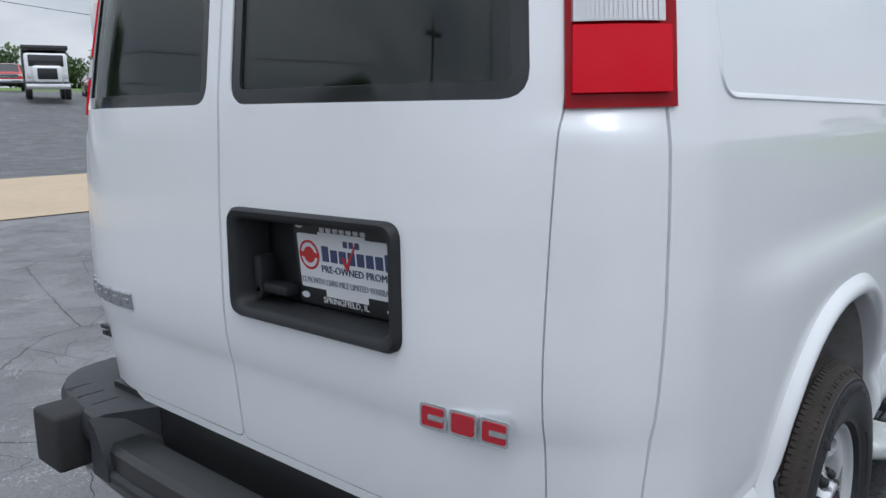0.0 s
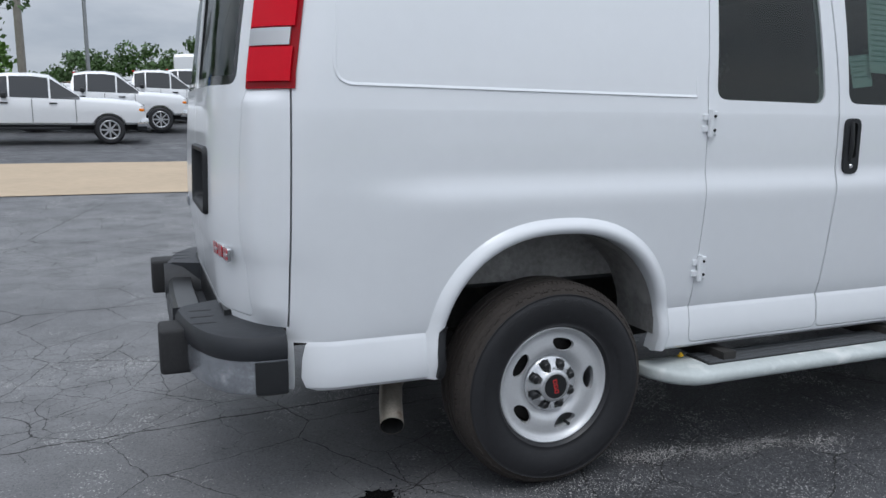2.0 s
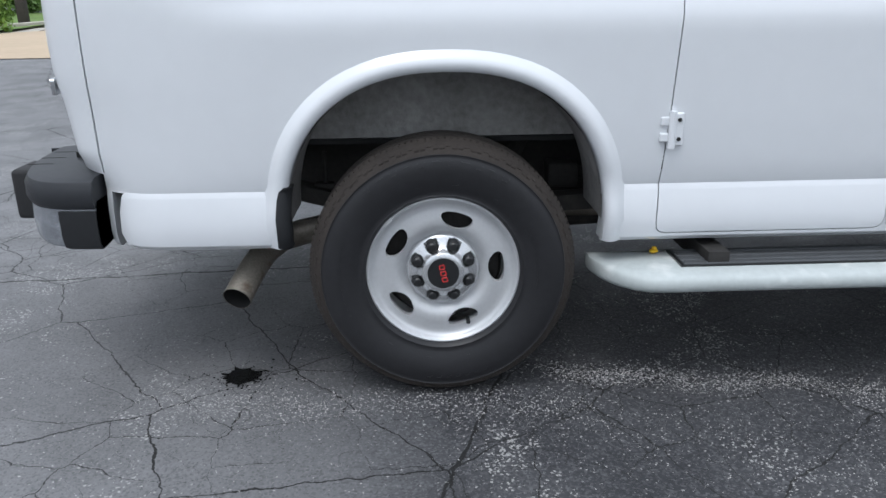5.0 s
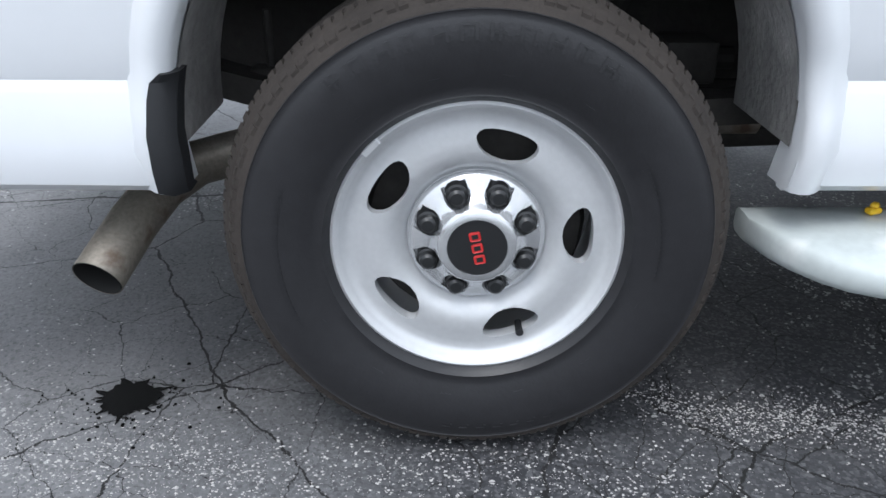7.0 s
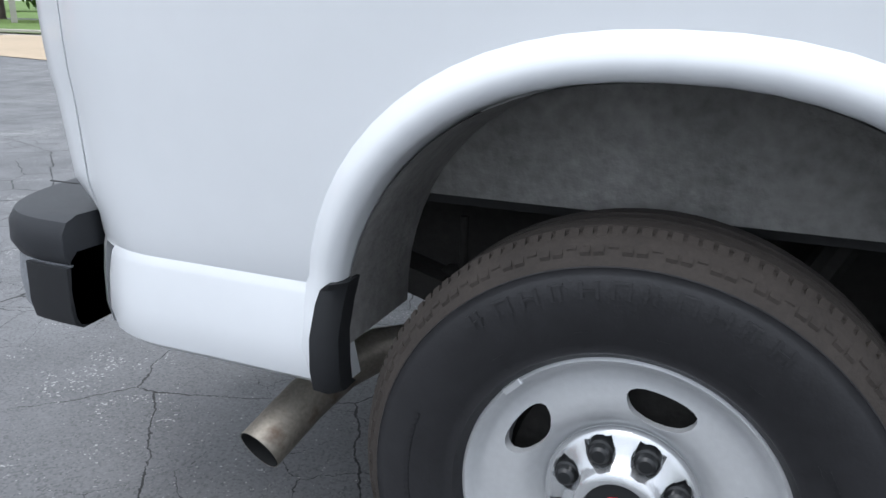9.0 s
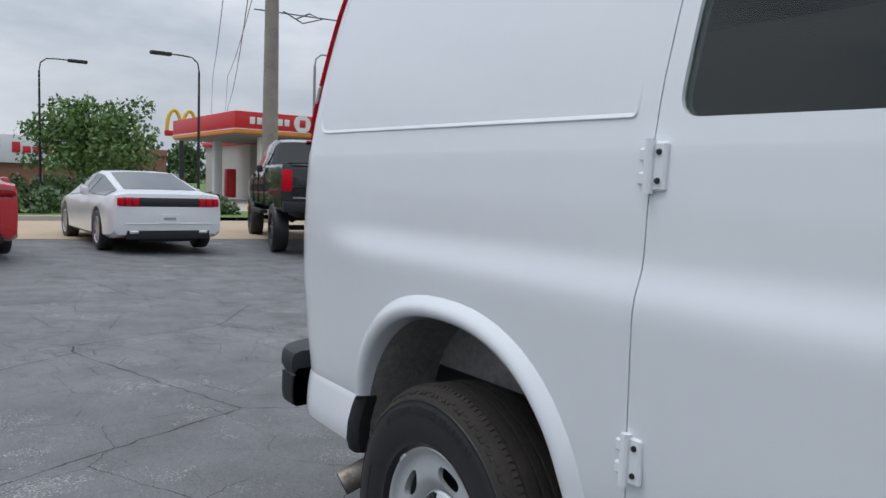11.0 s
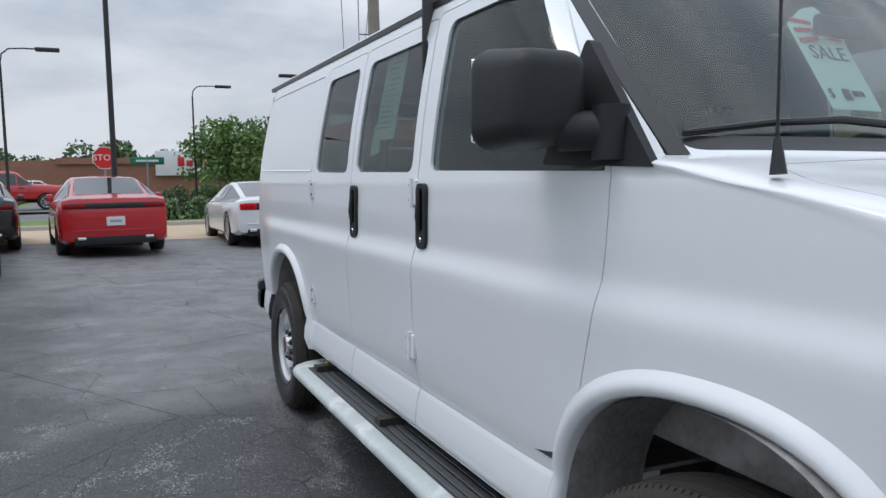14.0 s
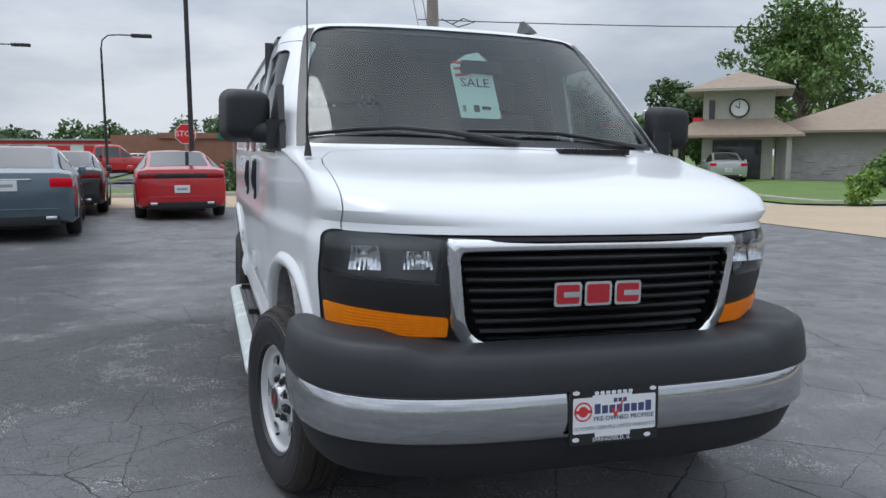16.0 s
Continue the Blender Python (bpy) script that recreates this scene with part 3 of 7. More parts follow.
    part("logo", moved(merged(*logo), turn), REDPRINT, hub, "plain red emblem blocks")
    part("logo_fill", moved(merged(*inner), turn), TRIM, hub)
    for k in range(8):
        a = radians(22.5 + 45 * k)
        part("lug_nut", moved(lathe([(0.0, -0.093), (0.009, -0.0925), (0.0128, -0.089), (0.0142, -0.079), (0.0170, -0.0775), (0.0170, -0.05)], 6 * 3), Matrix.Translation((0.079 * math.cos(a), 0, 0.079 * math.sin(a)))), TRIM, w, "black lug nut cap")
    a = radians(-66)
    part("valve", moved(tube([(0.0, -0.05, 0.0), (0.0, -0.068, 0), (0.0, -0.082, 0)], [0.006, 0.006, 0.0065], 10), Matrix.Translation((0.176 * math.cos(a), 0, 0.176 * math.sin(a)))), BLACK, w, "black tyre valve")
    a = radians(135)
    clip = moved(box(-0.016, 0.016, -0.0975, -0.090, -0.006, 0.006, 0.002, 1), Matrix.Rotation(radians(-45), 4, "Y"))
    part("balance_weight", moved(clip, Matrix.Translation((0.214 * math.cos(a), 0, 0.214 * math.sin(a)))), STEEL, w, "wheel balance weight")
    # raised sidewall marks
    marks = []

    def arc_block(a0, a1, r0, r1, lift=0.0022):
        rows_ = []
        for j in range(4):
            t_ = radians(a0 + (a1 - a0) * j / 3)
            ring_ = [(r0, 0.001), (r0, -lift), ((r0 + r1) / 2, -lift), (r1, -lift), (r1, 0.001)]
            rows_.append([(r_ * math.sin(t_), lerp(half, r_) + o_, r_ * math.cos(t_)) for r_, o_ in ring_])
        marks.append(strip(rows_))
    for k in range(11):
        a = -38 + 7.0 * k
        arc_block(a - 2.3, a - 1.5, 0.309, 0.332)
        arc_block(a + (1.2 if k % 3 else -0.3), a + (2.0 if k % 3 else 0.5), 0.309, 0.332)
        arc_block(a - 1.5, a + 1.2, 0.329 if k % 2 else 0.318, 0.332 if k % 2 else 0.3215)
    for k in range(7):
        a = 158 + 5.0 * k
        arc_block(a - 1.6, a - 0.9, 0.318, 0.333)
        arc_block(a - 0.9, a + 1.3, 0.324, 0.327)
    for k in range(22):
        arc_block(246 + 2.0 * k, 247.2 + 2.0 * k, 0.293, 0.300, 0.0015)
        arc_block(60 + 1.8 * k, 61.0 + 1.8 * k, 0.268, 0.273, 0.0015)
    for k in range(14):
        a = 26 * k + 8
        arc_block(a, a + 0.25, 0.236, 0.262, 0.0008)
        arc_block(a - 2, a + 2, 0.2605, 0.2620, 0.0006)
    tagged(part("sidewall_lettering", merged(*marks), TYRE, w, "faint raised rubber blocks on the sidewall"), kind="stuff")
    # a worn tyre: a little lower in the wall and over the tread than a new one
    for ob in w.children:
        if ob.name.split(".")[0] in ("tyre", "tread", "sidewall_lettering"):
            for v in ob.data.vertices:
                r = math.hypot(v.co.x, v.co.z)
                if r > 0.23:
                    k = (0.23 + (r - 0.23) * 0.948) / r
                    v.co.x, v.co.z = v.co.x * k, v.co.z * k
    return w


rear_wheel = wheel(pose(0, -0.862, 0.381))
copy_thing(rear_wheel, pose(3.435, -0.865, 0.385, 0, 40, 13))
copy_thing(rear_wheel, pose(0, YC * 2 + 0.862, 0.381, 0, 20, 180))
copy_thing(rear_wheel, pose(3.435, YC * 2 + 0.862, 0.383, 0, 70, 193))

# ---- underbody ----
part("rear_axle", merged(rod((0, -0.74, 0.381), (0, 0.80, 0.381), 0.055, 16), moved(lathe([(0.0, -0.16), (0.09, -0.12), (0.15, 0.0), (0.09, 0.12), (0.0, 0.16)], 20, "x"), Matrix.Translation((0, YC, 0.381)))), UNDER, van, "grimy rear axle")
for s in (-1, 1):
    rows = []
    for k in range(25):
        x = -0.78 + 1.5 * k / 24
        z = 0.455 + (0.20 if x < 0 else 0.03) * ((x + 0.02) / 0.76) ** 2
        rows.append([(x, YC + s * 0.60, z), (x, YC + s * 0.675, z), (x, YC + s * 0.675, z + 0.05), (x, YC + s * 0.60, z + 0.05)])
    part("leaf_spring", merged(solid_strip(rows), *[box(-0.45 + 0.05 * j, 0.40 - 0.05 * j, YC + s * 0.637 - 0.036, YC + s * 0.637 + 0.036, 0.40 + 0.012 * j, 0.41 + 0.012 * j, 0.002, 1) for j in range(5)]), UNDER, van, "rusty leaf spring")
    part("frame_rail", box(-0.96, 3.9, YC + s * 0.42 - 0.04, YC + s * 0.42 + 0.04, 0.47, 0.68, 0.008), UNDER, van, "black steel frame rail")
part("frame_bracket", merged(box(0.36, 0.46, -0.56, -0.46, 0.52, 0.60, 0.01), rod((0.46, -0.51, 0.56), (0.50, -0.51, 0.56), 0.022), rod((0.50, -0.51, 0.56), (0.68, -0.51, 0.565), 0.006)), UNDER, van, "small bracket with a rod")
part("brake_line", merged(tube([(0.15, -0.47, 0.52), (0.4, -0.48, 0.505), (0.9, -0.47, 0.50)], 0.009, 8), tube([(0.15, -0.40, 0.36), (0.5, -0.42, 0.38), (1.0, -0.42, 0.40)], 0.03, 10)), UNDER, van)
part("fuel_tank", box(0.75, 1.9, -0.30, 0.35, 0.34, 0.47, 0.05, 3), UNDER, van, "dark fuel tank")
part("shock_absorber", rod((0.10, -0.56, 0.34), (0.32, -0.50, 0.78), 0.03), UNDER, van, "dark shock absorber")
pipe = [(0.6, -0.42, 0.42), (0.2, -0.46, 0.45), (-0.15, -0.54, 0.44), (-0.33, -0.585, 0.42), (-0.43, -0.615, 0.408), (-0.50, -0.650, 0.398), (-0.545, -0.715, 0.378), (-0.573, -0.795, 0.345), (-0.602, -0.900, 0.294)]
exhaust = part("exhaust_pipe", tube(pipe, 0.0415, 24, caps=False), EXHAUST, van, "weathered exhaust pipe with a cut end")
# sooty lining, and a black plug painting the bore's shade
part("exhaust_soot", merged(tube([(-0.545, -0.715, 0.378), (-0.573, -0.795, 0.345)], 0.036, 20, True), tube(pipe[-2:], 0.0395, 24, caps=False)), SOOTDARK, exhaust)
part("exhaust_hanger", merged(box(-0.40, -0.33, -0.60, -0.55, 0.50, 0.56, 0.01), rod((-0.36, -0.58, 0.5), (-0.36, -0.58, 0.66), 0.008)), UNDER, van)
# black stone guard at the rear edge of the opening
guard = []
for z, w in ((0.456, 0.012), (0.464, 0.024), (0.50, 0.026), (0.55, 0.025), (0.60, 0.024), (0.622, 0.022), (0.634, 0.012)):
    q = (max(z - 0.52, 0) / (ARCHES[0][2] - 0.52)) ** (1 / 0.90)
    gx = ARCHES[0][0] - ARCHES[0][1] * (1 - q * q) ** 0.43 + 0.002 * math.sin(z * 90)
    guard.append([(gx + 0.010, side_y(gx, z, -0.030), z), (gx + 0.011, side_y(gx, z, 0.008), z), (gx + 0.002, side_y(gx, z, 0.022), z), (gx - w * 0.5, side_y(gx, z, 0.030), z), (gx - w, side_y(gx, z, 0.030), z), (gx - w, side_y(gx, z, 0.010), z), (gx - 0.004, side_y(gx, z, -0.030), z)])
part("stone_guard", solid_strip(guard), BLACK, van, "black rubber stone guard")

# ---- flank details ----
def handle(parent, x, z, w, h):
    y = side_y(x, z)
    plate = prism(rounded([(x - w / 2, z - h / 2), (x + w / 2, z - h / 2), (x + w / 2, z + h / 2), (x - w / 2, z + h / 2)], w * 0.42), "y", y - 0.012, y + 0.01)
    hole = prism(rounded([(x - w * 0.26, z - h * 0.22), (x + w * 0.26, z - h * 0.22), (x + w * 0.26, z + h * 0.42), (x - w * 0.26, z + h * 0.42)], w * 0.2), "y", y - 0.1, y - 0.002)
    bm = carve(plate, ("DIFFERENCE", hole))
    base = part("door_handle", bm, BLACK, parent, "black recessed door handle")
    grip = tube([(x - w * 0.12, y - 0.010, z - h * 0.26), (x - w * 0.12, y - 0.016, z), (x - w * 0.12, y - 0.010, z + h * 0.44)], [w * 0.10, w * 0.14, w * 0.10], 10)
    part("handle_grip", grip, TRIM, base)
    part("key_lock", moved(lathe([(0.0, -0.003), (0.008, -0.003), (0.010, 0.0), (0.0, 0.0)], 16), Matrix.Translation((x, y - 0.0125, z - h * 0.36))), CHROME, base, "chrome key lock")


handle(door_parts["middle_side_door"], 1.362, 1.235, 0.082, 0.225)
handle(door_parts["front_door"], 2.126, 1.245, 0.082, 0.225)


def hinge(parent, x, z, forward):
    y = side_y(x, z)
    s = 1 if forward else -1
    body_ = [box(x - 0.004, x + 0.034, y - 0.010, y + 0.004, z - 0.045, z + 0.045, 0.004, 1), rod((x, y - 0.012, z - 0.05), (x, y - 0.012, z + 0.05), 0.010)]
    for dz in (-0.022, 0.022):
        body_.append(box(x - 0.03, x + 0.002, y - 0.008, y + 0.004, z + dz - 0.012, z + dz + 0.012, 0.003, 1))
    ob = part("door_hinge", merged(*body_), PAINT, parent, "white painted door hinge")
    bolts = [moved(lathe([(0.0, -0.004), (0.005, -0.004), (0.006, 0.0), (0.0, 0.0)], 8), Matrix.Translation((x + 0.02 * s, y - 0.0105, z + d))) for d in (-0.026, 0.026)]
    for b_ in bolts:
        part("bolt", b_, GAP, ob)


for z in (1.325, 0.775):
    hinge(door_parts["rear_side_door"], 0.633 if z > 1 else 0.622, z, True)
    hinge(door_parts["middle_side_door"], 2.045 if z > 1 else 2.018, z, False)

# pressed panel line round the blank rear quarter
press = rounded([(-0.80, 1.432), (0.585, 1.414), (0.60, 1.925), (-0.76, 1.925)], [0.075, 0.02, 0.03, 0.05], 8)
inside = grown(press, -0.016)
rows = []
for (x, z), (X, Z) in zip(press, inside):
    rows.append([(x, side_y(x, z, -0.002), z), (x * 0.7 + X * 0.3, side_y(x, z, 0.0035), z * 0.7 + Z * 0.3), (x * 0.35 + X * 0.65, side_y(X, Z, 0.003), z * 0.35 + Z * 0.65), (X, side_y(X, Z, -0.002), Z)])
part("pressed_line", strip(rows, closed_u=True), PAINT, body, "pressed line in the white panel", degrees=60)

# drip rail
for s in (-1, 1):
    rail = []
    for k in range(40):
        x = -0.86 + 3.16 * k / 39
        z = 1.995 if x < 2.2 else 1.995 + 0.02 * (x - 2.2)
        y = lerp(SIDE, z) + 0.006 - (0.06 * max(x - 2.35, 0) / 0.27)
        rail.append([(x, YC + s * (y - 0.02), z - 0.010), (x, YC + s * (y + 0.006), z - 0.012), (x, YC + s * (y + 0.008), z + 0.010), (x, YC + s * (y - 0.02), z + 0.012)])
    part("drip_rail", solid_strip(rail), TRIM if s < 0 else PAINT, van, "dark roof drip rail")

# tail lamps
for s in (-1, 1):
    zs = [1.432 + 0.012 * k for k in range(45)]
    def sheet(z0, z1, off, u0=0.79, u1=0.935):
        rows_ = []
        n = max(3, int((z1 - z0) / 0.02))
        for k in range(n + 1):
            z = z0 + (z1 - z0) * k / n
            r = []
            for j in range(15):
                u = u0 + (u1 - u0) * j / 14 + (lerp(SIDE, z) - lerp(SIDE, 1.43)) * (0.9 if j > 0 else 0.75)
                H = lerp(SIDE, z)
                xr = lerp(REAR, z)
                q = min(max((u - (H - 0.49)) / 0.49, 0), 0.985)
                x = xr + 0.34 - 0.34 * math.sqrt(1 - q * q)
                r.append((x - off * math.sqrt(max(1 - q * q, 0)), YC + s * (u + off * q), z))
            rows_.append(r)
        return rows_
    def lens(z0, z1, off, u0=0.79, u1=0.935):
        front, back_ = sheet(z0, z1, off, u0, u1), sheet(z0, z1, -0.02, u0, u1)
        bm = merged(strip(front), strip(back_), strip([front[0], back_[0]]), strip([front[-1], back_[-1]]), strip([[r[0] for r in front], [r[0] for r in back_]]), strip([[r[-1] for r in front], [r[-1] for r in back_]]))
        bmesh.ops.remove_doubles(bm, verts=bm.verts, dist=1e-5)
        bmesh.ops.recalc_face_normals(bm, faces=bm.faces)
        return bm
    lamp = part("tail_lamp", lens(1.422, 1.975, 0.006, 0.822, 0.944), REDDEEP, van, "red and white tail lamp")
    part("red_lens", lens(1.445, 1.548, 0.016, 0.830, 0.936), REDLENS, lamp, "red lens")
    part("reverse_lens", lens(1.553, 1.605, 0.017, 0.830, 0.930), WHITELENS, lamp, "ribbed clear reverse lens")
    part("red_lens", lens(1.610, 1.955, 0.016, 0.830, 0.936), REDLENS, lamp, "red lens")
    ribs = []
    for k in range(19):
        u = 0.833 + 0.005 * k
        rr = sheet(1.555, 1.603, 0.0185, u, u + 0.0022)
        ribs.append(strip(rr))
    part("lens_ribs", merged(*ribs), WHITELENS, lamp)

# ---- rear door details ----
def license_plate(parent, m):
    """Dealer plate: frame, white insert and print, in its own xz plane facing -y."""
    base = part("plate_frame", prism(rounded([(-0.158, -0.088), (0.158, -0.088), (0.158, 0.088), (-0.158, 0.088)], 0.012), "y", 0.0, 0.008), TRIM, parent, "black licence plate frame", at=m)
    part("plate", merged(prism(rounded([(-0.147, -0.052), (0.147, -0.052), (0.147, 0.062), (-0.147, 0.062)], 0.006), "y", -0.001, 0.006), box(-0.08, 0.06, -0.0012, 0.005, 0.058, 0.068), box(-0.07, 0.055, -0.0012, 0.005, -0.066, -0.05)), WHITEPRINT, base, "white printed dealer plate")
    def words(text, size, x, z, material, w=None):
        bm = lettering(text, size)
        if w:
            xs = [v.co.x for v in bm.verts]
            k = w / (max(xs) - min(xs))
            for v in bm.verts:
                v.co.x *= k
        part("print", moved(bm, Matrix.Translation((x, -0.0022, z))), material, base, flat=True)
    words("PRE-OWNED PROMISE", 0.021, 0.032, -0.008, BLUEPRINT, 0.215)
    words("12 MONTH 12000 MILE LIMITED WARRANTY", 0.018, 0.0, -0.036, GREYPRINT, 0.285)
    words("SPRINGFIELD, IL", 0.018, -0.012, -0.074, WHITEPRINT, 0.135)
    bars = [box(-0.072 + 0.026 * k, -0.072 + 0.026 * k + 0.021, -0.0022, 0.0, 0.008 - 0.0015 * (k == 7), 0.034 + 0.006 * (k in (0, 7)), 0.001, 1) for k in range(8)]
    bars += [box(-0.005 + 0.017 * k, 0.008 + 0.017 * k, -0.0022, 0.0, 0.042, 0.055, 0.001, 1) for k in range(3)]
    for bar in bars:
        part("name_bar", bar, BLUEPRINT, base, "navy name bar")
    for k in range(7):
        part("script_bar", box(-0.072 + 0.02 * k, -0.072 + 0.02 * k + 0.014, -0.0022, 0.0, 0.069, 0.080, 0.002, 1), WHITEPRINT, base)
    part("roundel", merged(*[moved(lathe([(r0, -0.0022), (r1, -0.0022), (r1, 0.0), (r0, 0.0)], 28), Matrix.Translation((-0.112, 0, 0.018))) for r0, r1 in ((0.026, 0.031), (0.0, 0.017))], box(-0.143, -0.081, -0.0024, 0, 0.013, 0.023)), REDPRINT, base, "red round seal")
    tick = [(-0.012, 0.022), (-0.004, 0.022), (0.002, 0.008), (0.034, 0.056), (0.036, 0.056), (0.004, -0.004), (0.0, -0.004)]
    part("tick", prism(tick, "y", -0.0030, -0.001), REDPRINT, base, "red tick mark")
    for x, z in ((-0.137, 0.079), (0.137, 0.078), (0.118, -0.072), (-0.137, -0.070)):
        part("mark", moved(lathe([(0.0, -0.0022), (0.011, -0.0022), (0.011, 0.0), (0.0, 0.0)], 18), Matrix.Translation((x, 0, z)) @ Matrix.Diagonal((1.1, 1, 0.6, 1))), WHITEPRINT, base, "small oval mark")
    return base


rd = tail_parts["right"]
rim_out, rim_in = rounded([(-0.526, 1.000), (-0.016, 1.000), (-0.012, 1.236), (-0.522, 1.236)], 0.034), rounded([(-0.502, 1.026), (-0.042, 1.026), (-0.042, 1.212), (-0.500, 1.212)], 0.026)
def tail_pt(p, off):
    return (tail_x(p[0], p[1]) - off, p[0], p[1])
rows = [[tail_pt(o, -0.012), tail_pt(o, 0.008), tail_pt([(a * 0.75 + c * 0.25) for a, c in zip(o, i)], 0.017), tail_pt([(a * 0.3 + c * 0.7) for a, c in zip(o, i)], 0.015), tail_pt(i, 0.004), (tail_x(*i) + 0.07, i[0] * 0.96 - 0.011, i[1] * 0.97 + 0.034)] for o, i in zip(rim_out, rim_in)]
housing = strip(rows, closed_u=True)
bmesh.ops.recalc_face_normals(housing, faces=housing.faces)
tub = part("plate_housing", housing, BLACK, rd, "black plastic licence plate recess", degrees=50)
backp = part("housing_back", box(-1.060, -1.053, -0.53, -0.03, 1.0, 1.23), BLACK, rd)
part("latch_lever", merged(box(-1.12, -1.075, -0.165, -0.055, 1.050, 1.072, 0.006), box(-1.125, -1.08, -0.085, -0.060, 1.045, 1.13, 0.006), rod((-1.125, -0.075, 1.05), (-1.10, -0.075, 1.05), 0.012)), BLACK, rd, "black door latch lever")
license_plate(rd, pose(-1.090, -0.325, 1.124, 0, 0, -90) @ pose(0, 0, 0, 4, 0, 0))


def badge(parent, m, w, h):
    """Three plain red blocks with a chrome edge, in the xz plane facing -y."""
    edge, fill = [], []
    for k in range(3):
        x = (k - 1) * w * 0.345
        q = [(x - w * 0.155, -h / 2), (x + w * 0.155, -h / 2), (x + w * 0.155, h / 2), (x - w * 0.155, h / 2)]
        edge.append(prism(rounded(q, h * 0.16), "y", -0.007, 0.004))
        fill.append(prism(rounded(grown(q, -h * 0.15), h * 0.12), "y", -0.0085, -0.006))
        notch = [(x - w * 0.05, -h * 0.12), (x + w * 0.13, -h * 0.12), (x + w * 0.13, h * 0.10), (x - w * 0.05, h * 0.10)]
        if k != 1:
            edge.append(prism(rounded(notch, h * 0.05), "y", -0.0095, -0.006))
    b_ = part("badge", merged(*edge), CHROME, parent, "chrome badge edge", at=m)
    part("badge_fill", merged(*fill), REDLOGO, b_, "red badge blocks")


badge(rd, pose(tail_x(-0.64, 0.895) - 0.002, -0.640, 0.893, 0, 0, -81) @ pose(0, 0, 0, 0, 2, 0), 0.178, 0.046)
ld = tail_parts["left"]
sav = []
for k in range(6):
    y = 0.80 - 0.062 * k
    sav.append(moved(merged(box(-0.024, 0.024, -0.005, 0.003, -0.022, 0.022, 0.003, 1)), pose(tail_x(y, 0.955) - 0.002, y, 0.955, 0, 0, -90 - 40 * max(y - 0.52, 0))))
    sav.append(moved(merged(box(-0.012, 0.012, -0.007, 0.003, -0.006, 0.006, 0.001, 1)), pose(tail_x(y, 0.955) - 0.002, y, 0.955, 0, 0, -90 - 40 * max(y - 0.52, 0))))
part("nameplate", merged(*sav), DULLCHROME, ld, "plain metal nameplate blocks")
part("dealer_sticker", merged(*[box(tail_x(0.74, 0.82) - 0.004, tail_x(0.74, 0.82) + 0.01, 0.70 + 0.03 * k, 0.722 + 0.03 * k, 0.80, 0.812) for k in range(3)], box(tail_x(0.74, 0.82) - 0.004, tail_x(0.74, 0.82) + 0.01, 0.70, 0.79, 0.82, 0.830)), BLACKPRINT, ld, "small black sticker bars")
for z in (0.83, 1.72):
    part("door_hinge", box(-1.0, -0.975, 0.845, 0.872, z - 0.05, z + 0.05, 0.006), PAINT, ld, "white painted door hinge")

# ---- rear bumper ----
def tail_path(off, n=40, lim=0.955):
    """Plan of the bumper's outer edge from the near side round to the far side."""
    pts = []
    for k in range(n + 1):
        v = -1 + 2 * k / n
        a = v * math.pi / 2
        y = YC + (lim + off) * math.copysign(abs(math.sin(a)) ** 0.62, math.sin(a))
        x = -0.955 - (0.312 + off) * abs(math.cos(a)) ** 0.62
        pts.append((x, y))
    return pts


def bumper_piece(prof, y0, y1, n=64, path=tail_path, x_from=-9.0):
    """Sweeps (offset, z) along the bumper's plan between two y."""
    cols = [path(o, n) for o, _ in prof]
    rows, line = [], path(0.0, n)
    for i in range(n + 1):
        if y0 - 1e-6 <= line[i][1] <= y1 + 1e-6 and line[i][0] > x_from:
            rows.append([(cols[j][i][0], cols[j][i][1], prof[j][1]) for j in range(len(prof))])
    return solid_strip(rows)


bumper = root("tmp", Matrix(), "", "")
bpy.data.objects.remove(bumper)
face = [(-0.10, 0.466), (-0.03, 0.462), (-0.012, 0.468), (-0.004, 0.484), (0.0, 0.53), (-0.004, 0.585), (-0.02, 0.60), (-0.10, 0.60)]
bumper = part("rear_bumper", bumper_piece(face, -0.93, 1.0), TRIM, van, "black rear bumper with dull metal corners and step pads")
for y0, y1 in ((-1.0, -0.56), (0.63, 1.07)):
    part("bumper_corner", bumper_piece([(o + 0.006, z) for o, z in face], y0, y1, 120), DULLCHROME, bumper, "dull scratched metal bumper corner")
low = [(-0.30, 0.50), (-0.03, 0.50), (-0.006, 0.505), (0.010, 0.515), (0.010, 0.530), (0.0, 0.540), (-0.03, 0.543), (-0.30, 0.543)]
part("step_pad", bumper_piece(low, -0.40, 0.47), BUMPER, bumper, "dark grey plastic step")
part("step_riser", box(-1.115, -1.085, -0.62, 0.69, 0.50, 0.682), TRIM, bumper, "black panel under the rear doors")
top = [(-0.27, 0.575), (-0.02, 0.575), (0.004, 0.580), (0.014, 0.60), (0.013, 0.635), (0.002, 0.655), (-0.022, 0.664), (-0.27, 0.664)]
